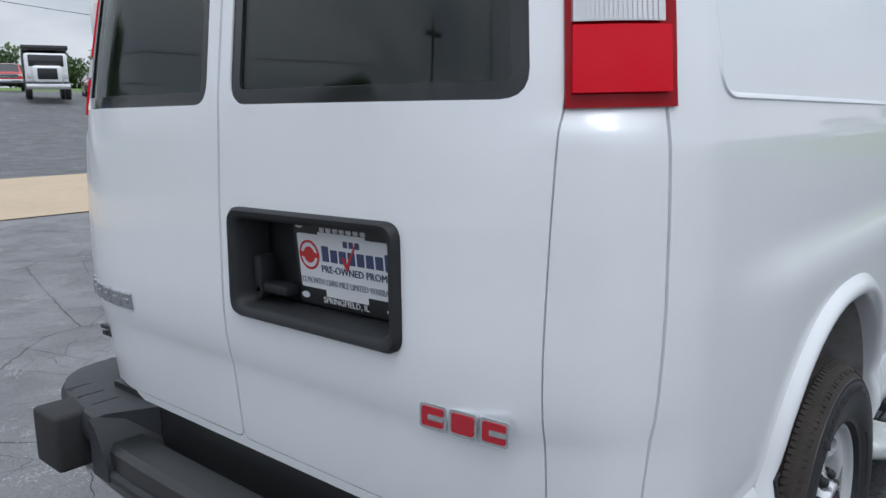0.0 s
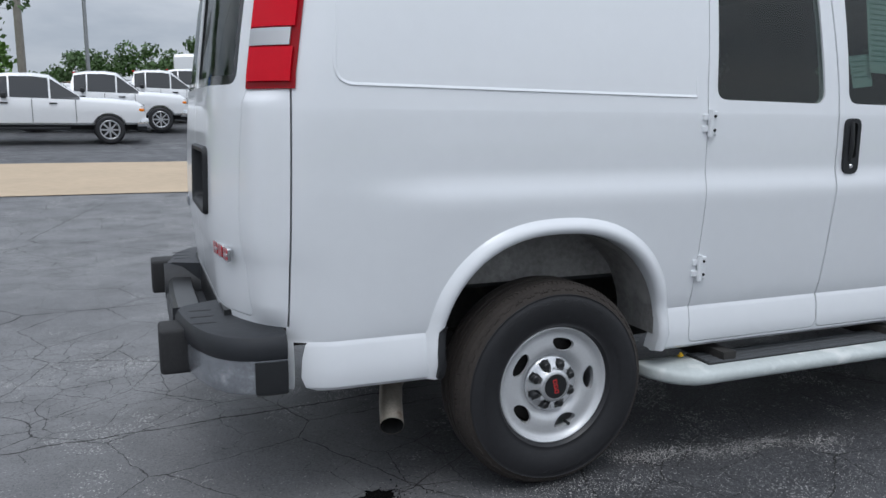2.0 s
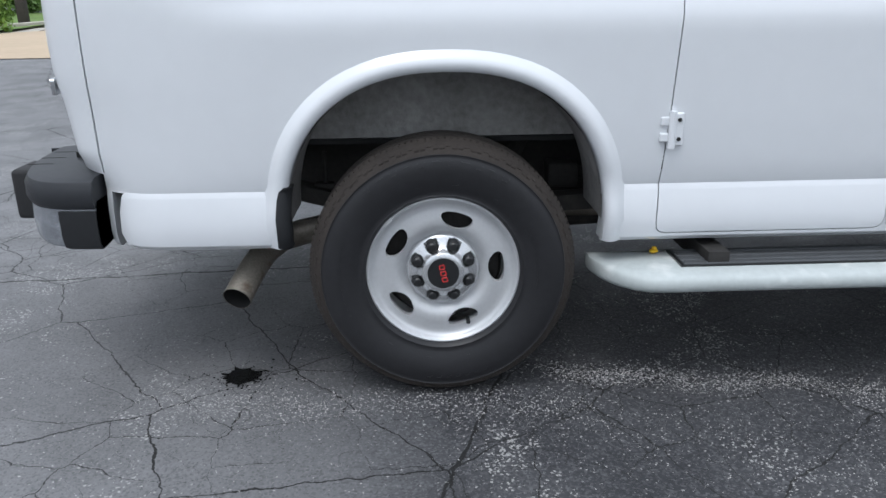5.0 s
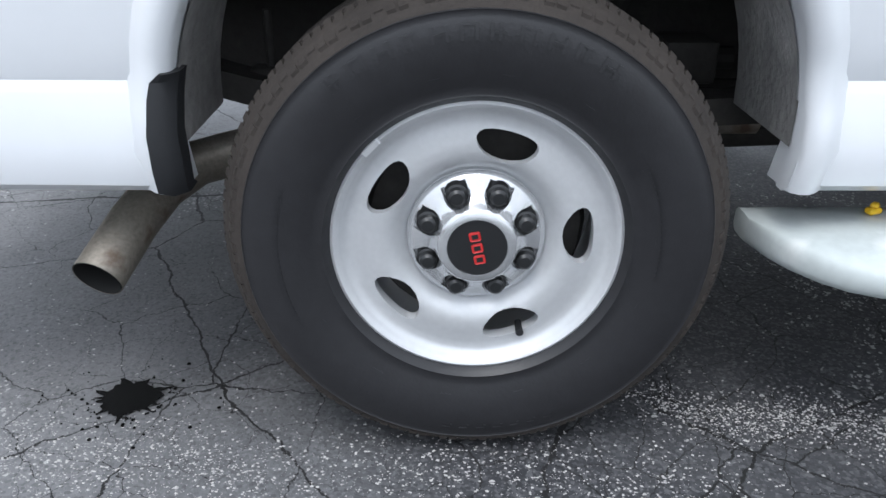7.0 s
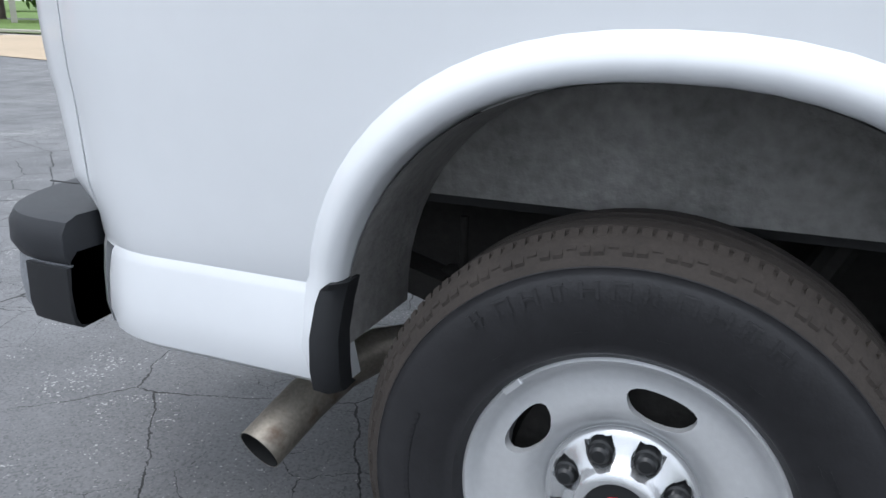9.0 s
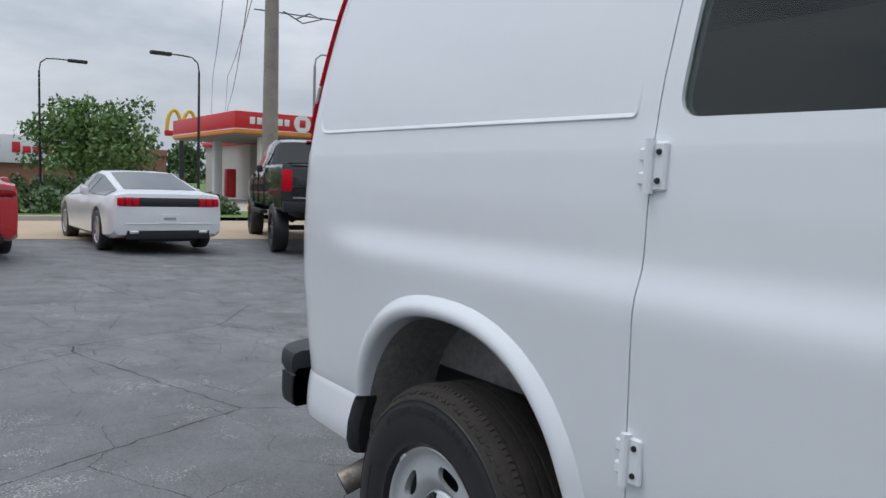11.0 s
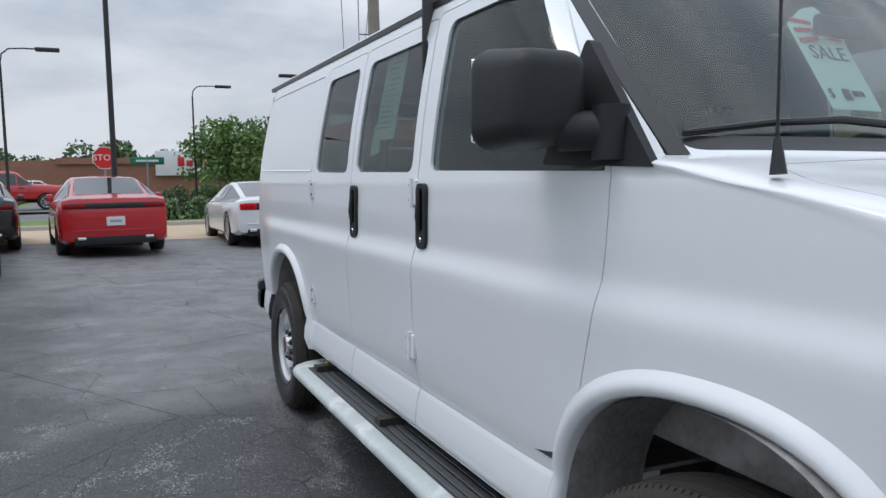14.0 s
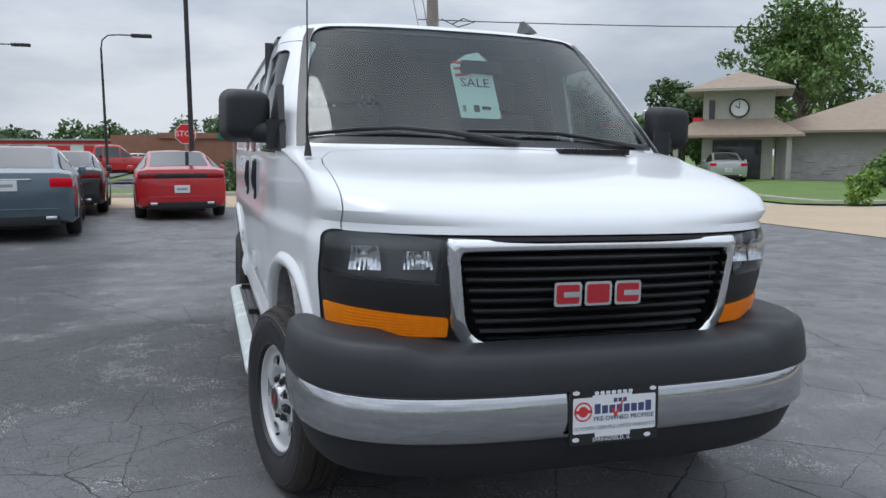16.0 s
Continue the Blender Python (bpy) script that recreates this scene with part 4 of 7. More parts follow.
for y0, y1 in ((-1.02, -0.42), (0.49, 1.1)):
    part("bumper_pad", bumper_piece(top, y0, y1, 96), BUMPER, bumper, "dark grey plastic bumper pad")
    s = -1 if y0 < 0 else 1
    ramp = [[(-1.275, y, z), (-1.05, y, z), (-1.05, y, 0.51), (-1.275, y, 0.51)] for y, z in ((YC + s * 0.47, 0.660), (YC + s * 0.44, 0.645), (YC + s * 0.40, 0.58), (YC + s * 0.385, 0.545))]
    part("pad_shoulder", solid_strip(ramp), BUMPER, bumper)
    for j in range(3):
        yy = YC + s * (0.56 + 0.09 * j)
        part("pad_groove", box(-1.225, -1.15, yy - 0.003, yy + 0.003, 0.6635, 0.6648), GAP, bumper)
cap_prof = [(-0.08, 0.464), (-0.01, 0.460), (0.006, 0.47), (0.012, 0.50), (0.012, 0.575), (-0.08, 0.58)]
part("bumper_end", bumper_piece(cap_prof, -1.02, -0.80, 400, x_from=-1.055), BLACK, bumper, "black plastic bumper end")
part("bumper_end", bumper_piece(cap_prof, 0.87, 1.1, 400, x_from=-1.055), BLACK, bumper, "black plastic bumper end")
part("step_grip", merged(*[box(-1.25, -1.145, -0.30 + 0.21 * k, -0.14 + 0.21 * k, 0.542, 0.5465, 0.002, 1) for k in range(4)]), BLACK, bumper, "ribbed step tread")
for y, up_ in ((-0.545, 0.0), (0.660, 0.03)):
    blk = part("dock_bumper", box(-1.330, -1.208, y - 0.075, y + 0.075, 0.470 + up_, 0.628 + up_, 0.014, 3), RUBBER, bumper, "black rubber dock bumper block")
    part("block_mount", box(-1.24, -1.17, y - 0.078, y + 0.078, 0.475, 0.60, 0.01), TRIM, bumper)

# ---- running board ----
board_rows = []
for k in range(49):
    u = k / 48
    x = 0.44 + 2.58 * (u + 0.06 * math.sin(4 * math.pi * u) * -0.9)
    e = min((x - 0.435) / 0.17, (3.025 - x) / 0.13, 1.0)
    e = math.sqrt(max(1 - (1 - e) ** 2, 0.02))
    cy, w, cz, hz = -0.80 - 0.1275 * e, 0.1275 * e, 0.359, 0.033 * (0.55 + 0.45 * e)
    board_rows.append([(x, cy + w * math.copysign(abs(math.cos(a)) ** 0.45, math.cos(a)), cz + hz * math.copysign(abs(math.sin(a)) ** 0.75, math.sin(a))) for a in [2 * math.pi * q / 24 for q in range(24)]])
rb = part("running_board", solid_strip(board_rows), BOARD, van, "worn white running board with dark grip strip", degrees=50)
grip_rows = [box(0.68, 2.86, y0, y1, 0.389, 0.4005, 0.003, 1) for y0, y1 in ((-0.985, -0.962), (-0.955, -0.925), (-0.918, -0.888), (-0.881, -0.858))]
part("grip_strip", merged(*grip_rows), BOARDTOP, rb, "dark ribbed grip strip")
part("grip_base", box(0.67, 2.87, -0.990, -0.853, 0.386, 0.3975), TRIM, rb)
for x in (0.75, 1.7, 2.6):
    part("board_bracket", box(x, x + 0.06, -0.98, -0.5, 0.37, 0.43), UNDER, rb)

# ---- front end ----
def nose_pt(y, z, off=0.0):
    return (nose_x(y, z) + off, y, z)


fascia = carve(carve(hull(-0.004, 0.70, 1.30), ("DIFFERENCE", hull(-0.04, 0.68, 1.32))), ("INTERSECT", prism(grown(FACE, -0.004), "x", 3.88, 4.7)))
HL = {-1: rounded([(-0.851, 0.985), (-0.515, 0.975), (-0.500, 1.118), (-0.60, 1.128), (-0.78, 1.134), (-0.838, 1.124)], [0.03, 0.01, 0.01, 0.01, 0.05, 0.03])}
HL[1] = [(2 * YC - y, z) for y, z in HL[-1]]
GRO = rounded([(-0.415, 0.748), (0.485, 0.748), (0.545, 0.82), (0.572, 1.124), (-0.502, 1.124), (-0.475, 0.82)], [0.08, 0.08, 0.10, 0.02, 0.02, 0.10])
GRI = rounded([(-0.385, 0.788), (0.455, 0.788), (0.500, 0.85), (0.530, 1.080), (-0.460, 1.080), (-0.43, 0.85)], [0.06, 0.06, 0.08, 0.035, 0.035, 0.08])
bez = part("front_bezel", carve(fascia, *[("DIFFERENCE", prism(HL[s], "x", 3.8, 4.7)) for s in (-1, 1)], ("DIFFERENCE", prism(grown(GRO, -0.01), "x", 3.8, 4.7))), BLACK, van, "black front bezel panel")
for s in (-1, 1):
    lamp = part("headlight", carve(carve(hull(0.002, 0.95, 1.25, True), ("DIFFERENCE", hull(-0.002, 0.93, 1.27, True))), ("INTERSECT", prism(HL[s], "x", 3.8, 4.7))), LENSCLEAR, van, "clear headlight lens over two chrome reflectors")
    lamp.visible_shadow = False
    shellb = carve(carve(hull(-0.055, 0.95, 1.25, True), ("DIFFERENCE", hull(-0.065, 0.93, 1.27, True))), ("INTERSECT", prism(grown(HL[s], 0.01), "x", 3.7, 4.7)))
    part("lamp_housing", shellb, LAMPGREY, lamp, "dark grey lamp housing")
    edge_rows = [[nose_pt(y, z, -0.002), nose_pt(y, z, -0.06)] for y, z in HL[s]]
    part("lamp_rim", strip(edge_rows, closed_u=True), TRIM, lamp)
    for y, w, hgt in ((YC + s * 0.765, 0.050, 0.040), (YC + s * 0.610, 0.044, 0.030)):
        z = 1.048
        yaw = s * (24 if abs(y - YC) > 0.7 else 12)
        m_ = pose(nose_x(y, z) - 0.030, y, z, 0, 0, yaw)
        dish = []
        for a_ in range(15):
            u = -1 + 2 * a_ / 14
            dish.append([(-0.030 * (1 - 0.75 * u * u) * (1 - 0.8 * v * v) + 0.0022 * (a_ % 2), w * u * (1 - 0.10 * v), hgt * v) for v in [-1 + 2 * b_ / 8 for b_ in range(9)]])
        part("reflector", moved(strip(dish), m_), CHROME, lamp, "fluted chrome reflector dish", degrees=20)
        part("bulb", moved(lathe([(0.0, 0.014), (0.009, 0.011), (0.013, 0.002), (0.012, -0.006), (0.008, -0.022)], 16, "x"), m_ @ Matrix.Translation((0, 0, 0.012))), CAPMETAL, lamp, "round bulb shield")
    fl = []
    for k in range(26):
        z = 1.008 + 0.0052 * k
        ys = [YC + s * (0.872 + j * -0.009) for j in range(7 - k // 9)]
        fl.append(tube([nose_pt(y, z, -0.048) for y in ys], 0.0014, 4))
    part("housing_ribs", merged(*fl), TRIM, lamp)
    AM = rounded([(-0.829, 0.788), (-0.482, 0.797), (-0.482, 0.864), (-0.842, 0.886)], 0.012)
    if s > 0:
        AM = [(2 * YC - y, z) for y, z in AM]
    amb = part("turn_signal", carve(carve(hull(0.001, 0.75, 1.0), ("DIFFERENCE", hull(-0.012, 0.73, 1.02))), ("INTERSECT", prism(AM, "x", 3.8, 4.7))), AMBER, van, "amber turn signal lens")
    ribs = []
    for k in range(7):
        f = (k + 0.7) / 8
        ribs.append(tube([nose_pt(YC + s * (0.875 - 0.36 * j / 20), 0.786 + 0.012 * j / 20 + (0.100 - 0.032 * j / 20) * f, 0.001) for j in range(3, 20)], 0.0022, 4))
    part("lens_ribs", merged(*ribs), AMBER, amb)

rows = []
for o, i in zip(GRO, GRI):
    r = []
    for t, off in ((0.0, -0.03), (0.0, 0.012), (0.12, 0.022), (0.5, 0.026), (0.85, 0.020), (1.0, 0.008), (1.02, -0.05)):
        y, z = o[0] + (i[0] - o[0]) * t, o[1] + (i[1] - o[1]) * t
        r.append((nose_x(y, max(z, 0.80)) + off, y, z))
    rows.append(r)
gs = strip(rows, closed_u=True)
bmesh.ops.recalc_face_normals(gs, faces=gs.faces)
grille = part("grille", gs, CHROME, van, "chrome grille surround with black bars", degrees=50)
# flat black sheet added for the shaded depth behind the bars
part("grille_back", box(4.16, 4.17, -0.49, 0.56, 0.77, 1.12), SOOTDARK, grille)
def grille_w(z):
    t = min(max((z - 0.79) / 0.29, 0), 1)
    return 0.40 + 0.10 * t ** 0.6
for k in range(8):
    z = 0.812 + 0.0345 * k
    w = grille_w(z) - 0.012
    pts, n = [], 24
    rws = []
    for j in range(n + 1):
        y = YC - w + 2 * w * j / n
        x = nose_x(y, z) - 0.018
        rws.append([(x, y, z - 0.003), (x + 0.006, y, z + 0.004), (x, y, z + 0.010), (x - 0.035, y, z + 0.012), (x - 0.035, y, z - 0.004)])
    part("grille_bar", solid_strip(rws), BLACK, grille, "black grille bar")
badge(grille, pose(nose_x(YC, 0.95) + 0.0, 0.008, 0.942, 0, 0, 90), 0.318, 0.080)


def front_path(off, n=60):
    pts = []
    for k in range(n + 1):
        a = (-1 + 2 * k / n) * math.pi / 2
        y = YC + (0.985 + off) * math.copysign(abs(math.sin(a)) ** 0.60, math.sin(a))
        x = 3.83 + (0.625 + off) * abs(math.cos(a)) ** 0.60
        pts.append((x, y))
    return pts


FB = [(-0.22, 0.655), (0.0, 0.650), (0.012, 0.658), (0.014, 0.675), (0.004, 0.735), (-0.008, 0.765), (-0.035, 0.782), (-0.22, 0.790)]
fb = part("front_bumper", bumper_piece(FB, -1.1, 1.1, 90, front_path), BUMPER, van, "dark grey plastic bumper top with a chrome face bar", degrees=40)
for v in fb.data.vertices:
    k = min(max((abs(v.co.y - YC) - 0.60) / 0.10, 0), 1) * min(max((v.co.z - 0.70) / 0.06, 0), 1)
    v.co.z += 0.030 * k * k * (3 - 2 * k)
CB = [(-0.05, 0.500), (-0.006, 0.505), (0.004, 0.520), (0.010, 0.56), (0.008, 0.60), (0.002, 0.642), (-0.003, 0.650), (-0.05, 0.652)]
part("chrome_bar", bumper_piece(CB, -1.1, 1.1, 90, front_path), mat("bumper_chrome", (0.50, 0.51, 0.53), 0.10, 1.0, vary=0.05), fb, "chrome bumper face", degrees=40)
AD = [(-0.14, 0.375), (-0.075, 0.372), (-0.05, 0.40), (-0.025, 0.47), (-0.02, 0.505), (-0.14, 0.505)]
part("air_dam", bumper_piece(AD, -1.1, 1.1, 90, front_path), BLACK, fb, "black plastic air dam", degrees=40)
license_plate(fb, pose(4.472, 0.012, 0.572, 0, 0, 90) @ pose(0, 0, 0, -3, 0, 0))

# ---- windscreen details ----
cowl = carve(carve(hull(-0.002, 1.34, 1.50), ("DIFFERENCE", hull(-0.02, 1.32, 1.52))), ("INTERSECT", prism(rounded([(3.20, -0.87), (3.56, -0.80), (3.62, YC), (3.56, 0.87), (3.20, 0.94)], 0.05), "z", 1.392, 1.462)))
part("cowl", cowl, TRIM, van, "black cowl panel under the windscreen")
part("cowl_grille", merged(*[box(3.40, 3.46, 0.28 + 0.016 * k, 0.288 + 0.016 * k, 1.405, 1.428) for k in range(22)]), GAP, van)


def screen_pt(y, z, off=0.012):
    xf = lerp(NOSE, z)
    h = lerp(SIDE, z)
    u = min(abs(y - YC) / h, 0.99)
    u = max((u - 0.03) / 0.97, 0)
    return (xf - 0.40 + 0.40 * (1 - u ** 2.4) ** (1 / 2.4) + off, y, z)


for pts in ([(-0.80, 1.470), (-0.60, 1.495), (-0.42, 1.505), (-0.2, 1.490), (0.10, 1.446)], [(-0.12, 1.500), (0.10, 1.503), (0.32, 1.498), (0.60, 1.466), (0.80, 1.442)]):
    fine = [screen_pt(y, z, 0.022) for y, z in pts]
    blade = [screen_pt(y, z - 0.006, 0.012) for y, z in pts[:4]]
    wp = part("wiper", merged(tube(fine[1:], [0.006, 0.009, 0.010, 0.012], 8), tube(fine[:4], [0.005, 0.007, 0.007, 0.005], 6), tube(blade, 0.004, 6)), TRIM, van, "black windscreen wiper")
part("antenna", merged(tube([(3.52, -0.835, 1.375), (3.515, -0.835, 1.44)], [0.016, 0.007], 12), tube([(3.515, -0.835, 1.44), (3.50, -0.835, 2.25)], [0.0035, 0.0025], 8)), TRIM, van, "thin black whip antenna")
fin_rows = [[(2.36, 0.50, 2.085), (2.55, 0.50, 2.075), (2.55, 0.555, 2.075), (2.36, 0.555, 2.085)], [(2.37, 0.51, 2.115), (2.52, 0.515, 2.105), (2.52, 0.54, 2.105), (2.37, 0.545, 2.115)], [(2.37, 0.524, 2.165), (2.42, 0.525, 2.160), (2.42, 0.530, 2.160), (2.37, 0.531, 2.165)]]
part("roof_fin", solid_strip(fin_rows), TRIM, van, "black roof antenna fin")
for s in (-1, 1):
    def my(y):
        return y if s < 0 else 2 * YC - y
    sail = rounded([(2.90, 1.405), (3.275, 1.392), (3.02, 1.70)], [0.01, 0.01, 0.02])
    rws = [[(x, YC + s * (lerp(SIDE, z) - 0.02 - 0.10 * max(x - 3.0, 0)), z) for x, z in sail], [(x, YC + s * (lerp(SIDE, z) + 0.012 - 0.14 * max(x - 3.0, 0)), z) for x, z in sail]]
    if s > 0:
        rws = [[(2.98, YC + o, 1.41), (3.12, YC + o, 1.41), (3.12, YC + o, 1.50), (2.98, YC + o, 1.50)] for o in (0.90, 0.95)]
    mir = part("side_mirror", solid_strip(rws), BLACK, van, "black plastic side mirror on a folding arm")
    head = box(2.868, 3.10, min(my(-1.158), my(-0.962)), max(my(-1.158), my(-0.962)), 1.433, 1.672, 0.055, 5)
    for v in head.verts:
        if v.co.x > 3.0:
            v.co.y += (YC - v.co.y) * 0.02
            v.co.z += (1.55 - v.co.z) * 0.12
    mh = part("mirror_housing", head, BLACK, mir, "black mirror housing")
    part("mirror_arm", merged(tube([(3.05, my(-1.0), 1.475), (3.11, my(-0.95), 1.475), (3.14, my(-0.90), 1.47)], [0.045, 0.045, 0.05], 14), rod((3.14, my(-0.925), 1.41), (3.14, my(-0.925), 1.53), 0.042, 16)), BLACK, mir, "black mirror arm")
    part("mirror_glass", box(2.865, 2.872, min(my(-1.135), my(-0.985)), max(my(-1.135), my(-0.985)), 1.455, 1.655, 0.003, 1), CHROME, mir, "mirror glass")
    # black strip down the windscreen pillar
    rws = []
    for k in range(12):
        z = 1.42 + 0.60 * k / 11
        y = YC + s * (lerp(SIDE, z) * (0.868 - 0.02 * k / 11))
        y2 = YC + s * (lerp(SIDE, z) * (0.905 - 0.02 * k / 11))
        rws.append([screen_pt(y, z, -0.004), screen_pt(y, z, 0.006), screen_pt(y2, z, 0.006), screen_pt(y2, z, -0.004)])
    part("pillar_trim", solid_strip(rws), TRIM, van, "black trim along the windscreen pillar")

# ---- cabin ----
part("dashboard", box(2.75, 3.30, -0.85, 0.92, 1.05, 1.40, 0.06, 4), DASHMAT, van, "grey dashboard")
part("cargo_floor", box(-0.93, 3.2, -0.62, 0.69, 0.69, 0.705), INNER, van)
for y0 in (-0.93, 0.69):
    part("floor_side", box(0.46, 2.95, y0, y0 + 0.31, 0.66, 0.70), INNER, van)
part("headliner", box(-0.9, 2.5, -0.74, 0.81, 2.025, 2.035), DASHMAT, van)
holes = []
for cxh, czh in ((-0.62, 1.55), (-0.35, 1.55), (0.45, 1.55)):
    for r_ in range(5):
        for c_ in range(3):
            holes.append(("DIFFERENCE", moved(lathe([(0.0, -0.05), (0.022, -0.05), (0.022, 0.05), (0.0, 0.05)], 6, "x"), Matrix.Translation((1.95, cxh + c_ * 0.052 + (r_ % 2) * 0.026, czh + r_ * 0.046)))))
part("cargo_partition", carve(box(1.945, 1.955, -0.88, 0.95, 0.64, 2.02), *holes), DASHMAT, van, "grey cargo partition with punched holes")
for y in (-0.45, 0.52):
    part("seat", merged(box(2.15, 2.65, y - 0.25, y + 0.25, 0.95, 1.10, 0.05, 3), moved(box(-0.07, 0.07, y - 0.24, y + 0.24, 0.0, 0.62, 0.05, 3), pose(2.15, 0, 1.05, 0, -12, 0)), moved(box(-0.05, 0.05, y - 0.13, y + 0.13, 0.65, 0.84, 0.04, 3), pose(2.15, 0, 1.05, 0, -12, 0))), SEATCLOTH, van, "dark grey cloth seat")
sw = lathe([(0.19 + 0.014 * math.cos(t), 0.014 * math.sin(t)) for t in [2 * math.pi * k / 8 for k in range(8)]], 32, "x", closed=True)
part("steering_wheel", moved(merged(sw, box(-0.02, 0.02, -0.18, 0.18, -0.025, 0.025, 0.01), box(-0.03, 0.03, -0.08, 0.08, -0.09, 0.06, 0.02), rod((0.0, 0, 0), (0.3, 0, -0.02), 0.03)), pose(2.78, 0.50, 1.36, 0, -28, 0)), DASHMAT, van, "dark steering wheel")
part("rear_view_mirror", box(2.86, 2.89, 0.0, 0.22, 1.80, 1.865, 0.012), BLACK, van, "black rear view mirror")


def note(parent, x0, x1, z0, z1, y, tilt=0.0):
    """A pale green sheet behind a side window."""
    cx, cz = (x0 + x1) / 2, (z0 + z1) / 2
    m = pose(cx, y, cz, -10.5, tilt, 0)
    w, h = (x1 - x0) / 2, (z1 - z0) / 2
    sh = part("window_sticker", moved(box(-w, w, 0, 0.001, -h, h), m), PAPER, parent, "pale green printed price sheet")
    lines = [box(-w * 0.85, w * (0.2 + 0.6 * ((k * 37) % 10) / 10), -0.001, 0, h * 0.9 - 0.022 * k, h * 0.9 - 0.022 * k + 0.006) for k in range(int(h * 1.8 / 0.022))]
    part("sheet_print", moved(merged(*lines), m), PAPERLINE, sh)


note(door_parts["middle_side_door"], 1.495, 1.715, 1.53, 1.88, -0.872, 2)
note(door_parts["middle_side_door"], 1.405, 1.515, 1.475, 1.61, -0.885, -6)
tag = part("sale_sign", moved(prism(rounded([(-0.105, -0.20), (0.105, -0.20), (0.105, 0.14), (0.05, 0.21), (-0.02, 0.19), (-0.115, 0.12)], 0.01), "x", 0.0, 0.001), pose(2.86, 0.085, 1.745, 0, -32, 0)), PAPER, van, "pale green sale sign hung behind the windscreen")
tm = pose(2.86, 0.085, 1.745, 0, -32, 0) @ pose(0.003, 0, 0, 0, 0, 90)
part("sale_print", moved(lettering("SALE", 0.075), tm @ Matrix.Translation((0, 0, 0.01))), BLUEPRINT, tag, "navy sale lettering", flat=True)
part("sale_price", moved(lettering("$", 0.05), tm @ Matrix.Translation((-0.08, 0, -0.145))), BLACKPRINT, tag, flat=True)
part("sale_price", moved(merged(box(-0.03, 0.0, -0.001, 0, -0.165, -0.125), box(0.012, 0.06, -0.001, 0, -0.150, -0.130)), tm), BLACKPRINT, tag)
part("sale_ribbon", moved(merged(*[moved(box(-0.10, -0.01, -0.001, 0, -0.008, 0.008), pose(0, 0, 0.075 + 0.028 * k, 0, -12 + 8 * k, 0)) for k in range(3)], *[moved(box(0.02, 0.095, -0.001, 0, -0.008, 0.008), pose(0, 0, 0.085 + 0.028 * k, 0, 8, 0)) for k in range(3)]), tm), REDPRINT, tag, "red ribbon print")
bpy.data.meshes.remove(shell_me)
bpy.data.meshes.remove(pane_me)
bpy.data.meshes.remove(border_me)

# ---- colours of the surroundings ----
GRASS = mat("lawn_grass", (0.115, 0.19, 0.04), 0.9, vary=0.35, scale=0.8, wear=(0.14, 0.15, 0.06), wear_at=0.62, bump=0.8, bump_scale=30)
LEAF = mat("leaf_green", (0.105, 0.19, 0.042), 0.6, vary=0.45, scale=0.6)
LEAFDARK = mat("leaf_dark", (0.075, 0.13, 0.045), 0.65, vary=0.45, scale=0.4)
LEAFLIGHT = mat("leaf_light", (0.17, 0.29, 0.05), 0.6, vary=0.4, scale=0.8)
BARK = mat("bark", (0.12, 0.10, 0.08), 0.9, vary=0.3, scale=6, bump=0.8, bump_scale=40)
WOODPOLE = mat("weathered_pole_wood", (0.26, 0.24, 0.21), 0.85, vary=0.25, scale=3, bump=0.6, bump_scale=50)
DARKPOLE = mat("dark_pole_metal", (0.025, 0.025, 0.028), 0.5, vary=0.1)
GREYPOLE = mat("galvanised_pole", (0.30, 0.31, 0.32), 0.5, 0.4, vary=0.1)
CARWHITE = mat("white_car_paint", (0.78, 0.79, 0.80), 0.25, coat=0.8, vary=0.02)
CARRED = mat("red_car_paint", (0.50, 0.012, 0.018), 0.25, coat=0.9, vary=0.04)
CARBLACK = mat("black_car_paint", (0.012, 0.012, 0.014), 0.2, coat=0.9)
CARBLUE = mat("slate_blue_car_paint", (0.09, 0.13, 0.16), 0.25, 0.3, coat=0.9)
CARMAROON = mat("maroon_car_paint", (0.13, 0.014, 0.022), 0.25, 0.2, coat=0.9)
CARSILVER = mat("silver_car_paint", (0.48, 0.49, 0.50), 0.28, 0.5, coat=0.8)
CARGLASS = mat("dark_car_glass", (0.02, 0.022, 0.024), 0.04, coat=0.5)
ALLOY = mat("alloy_wheel", (0.55, 0.56, 0.58), 0.3, 0.7, vary=0.05)
DARKALLOY = mat("dark_alloy_wheel", (0.04, 0.04, 0.045), 0.35, 0.5)
SIGNRED = mat("sign_red", (0.58, 0.018, 0.02), 0.45, vary=0.04)
SIGNORANGE = mat("sign_orange", (0.75, 0.24, 0.02), 0.5)
SIGNBLUE = mat("sign_blue", (0.012, 0.085, 0.36), 0.4, vary=0.06)
SIGNGREEN = mat("sign_green", (0.01, 0.17, 0.09), 0.5)
SIGNYELLOW = mat("sign_yellow", (0.80, 0.50, 0.02), 0.45)
SIGNWHITE = mat("sign_white", (0.74, 0.75, 0.75), 0.5, vary=0.03)
BRICK = mat("brown_brick_wall", (0.30, 0.15, 0.10), 0.85, vary=0.2, scale=1.5, bump=0.4, bump_scale=14)
STUCCO = mat("grey_beige_stucco", (0.43, 0.41, 0.37), 0.9, vary=0.08, scale=1.0, bump=0.2, bump_scale=80)
STONE = mat("pale_ledge_stone", (0.42, 0.40, 0.37), 0.9, vary=0.25, scale=2.5, bump=0.7, bump_scale=12)
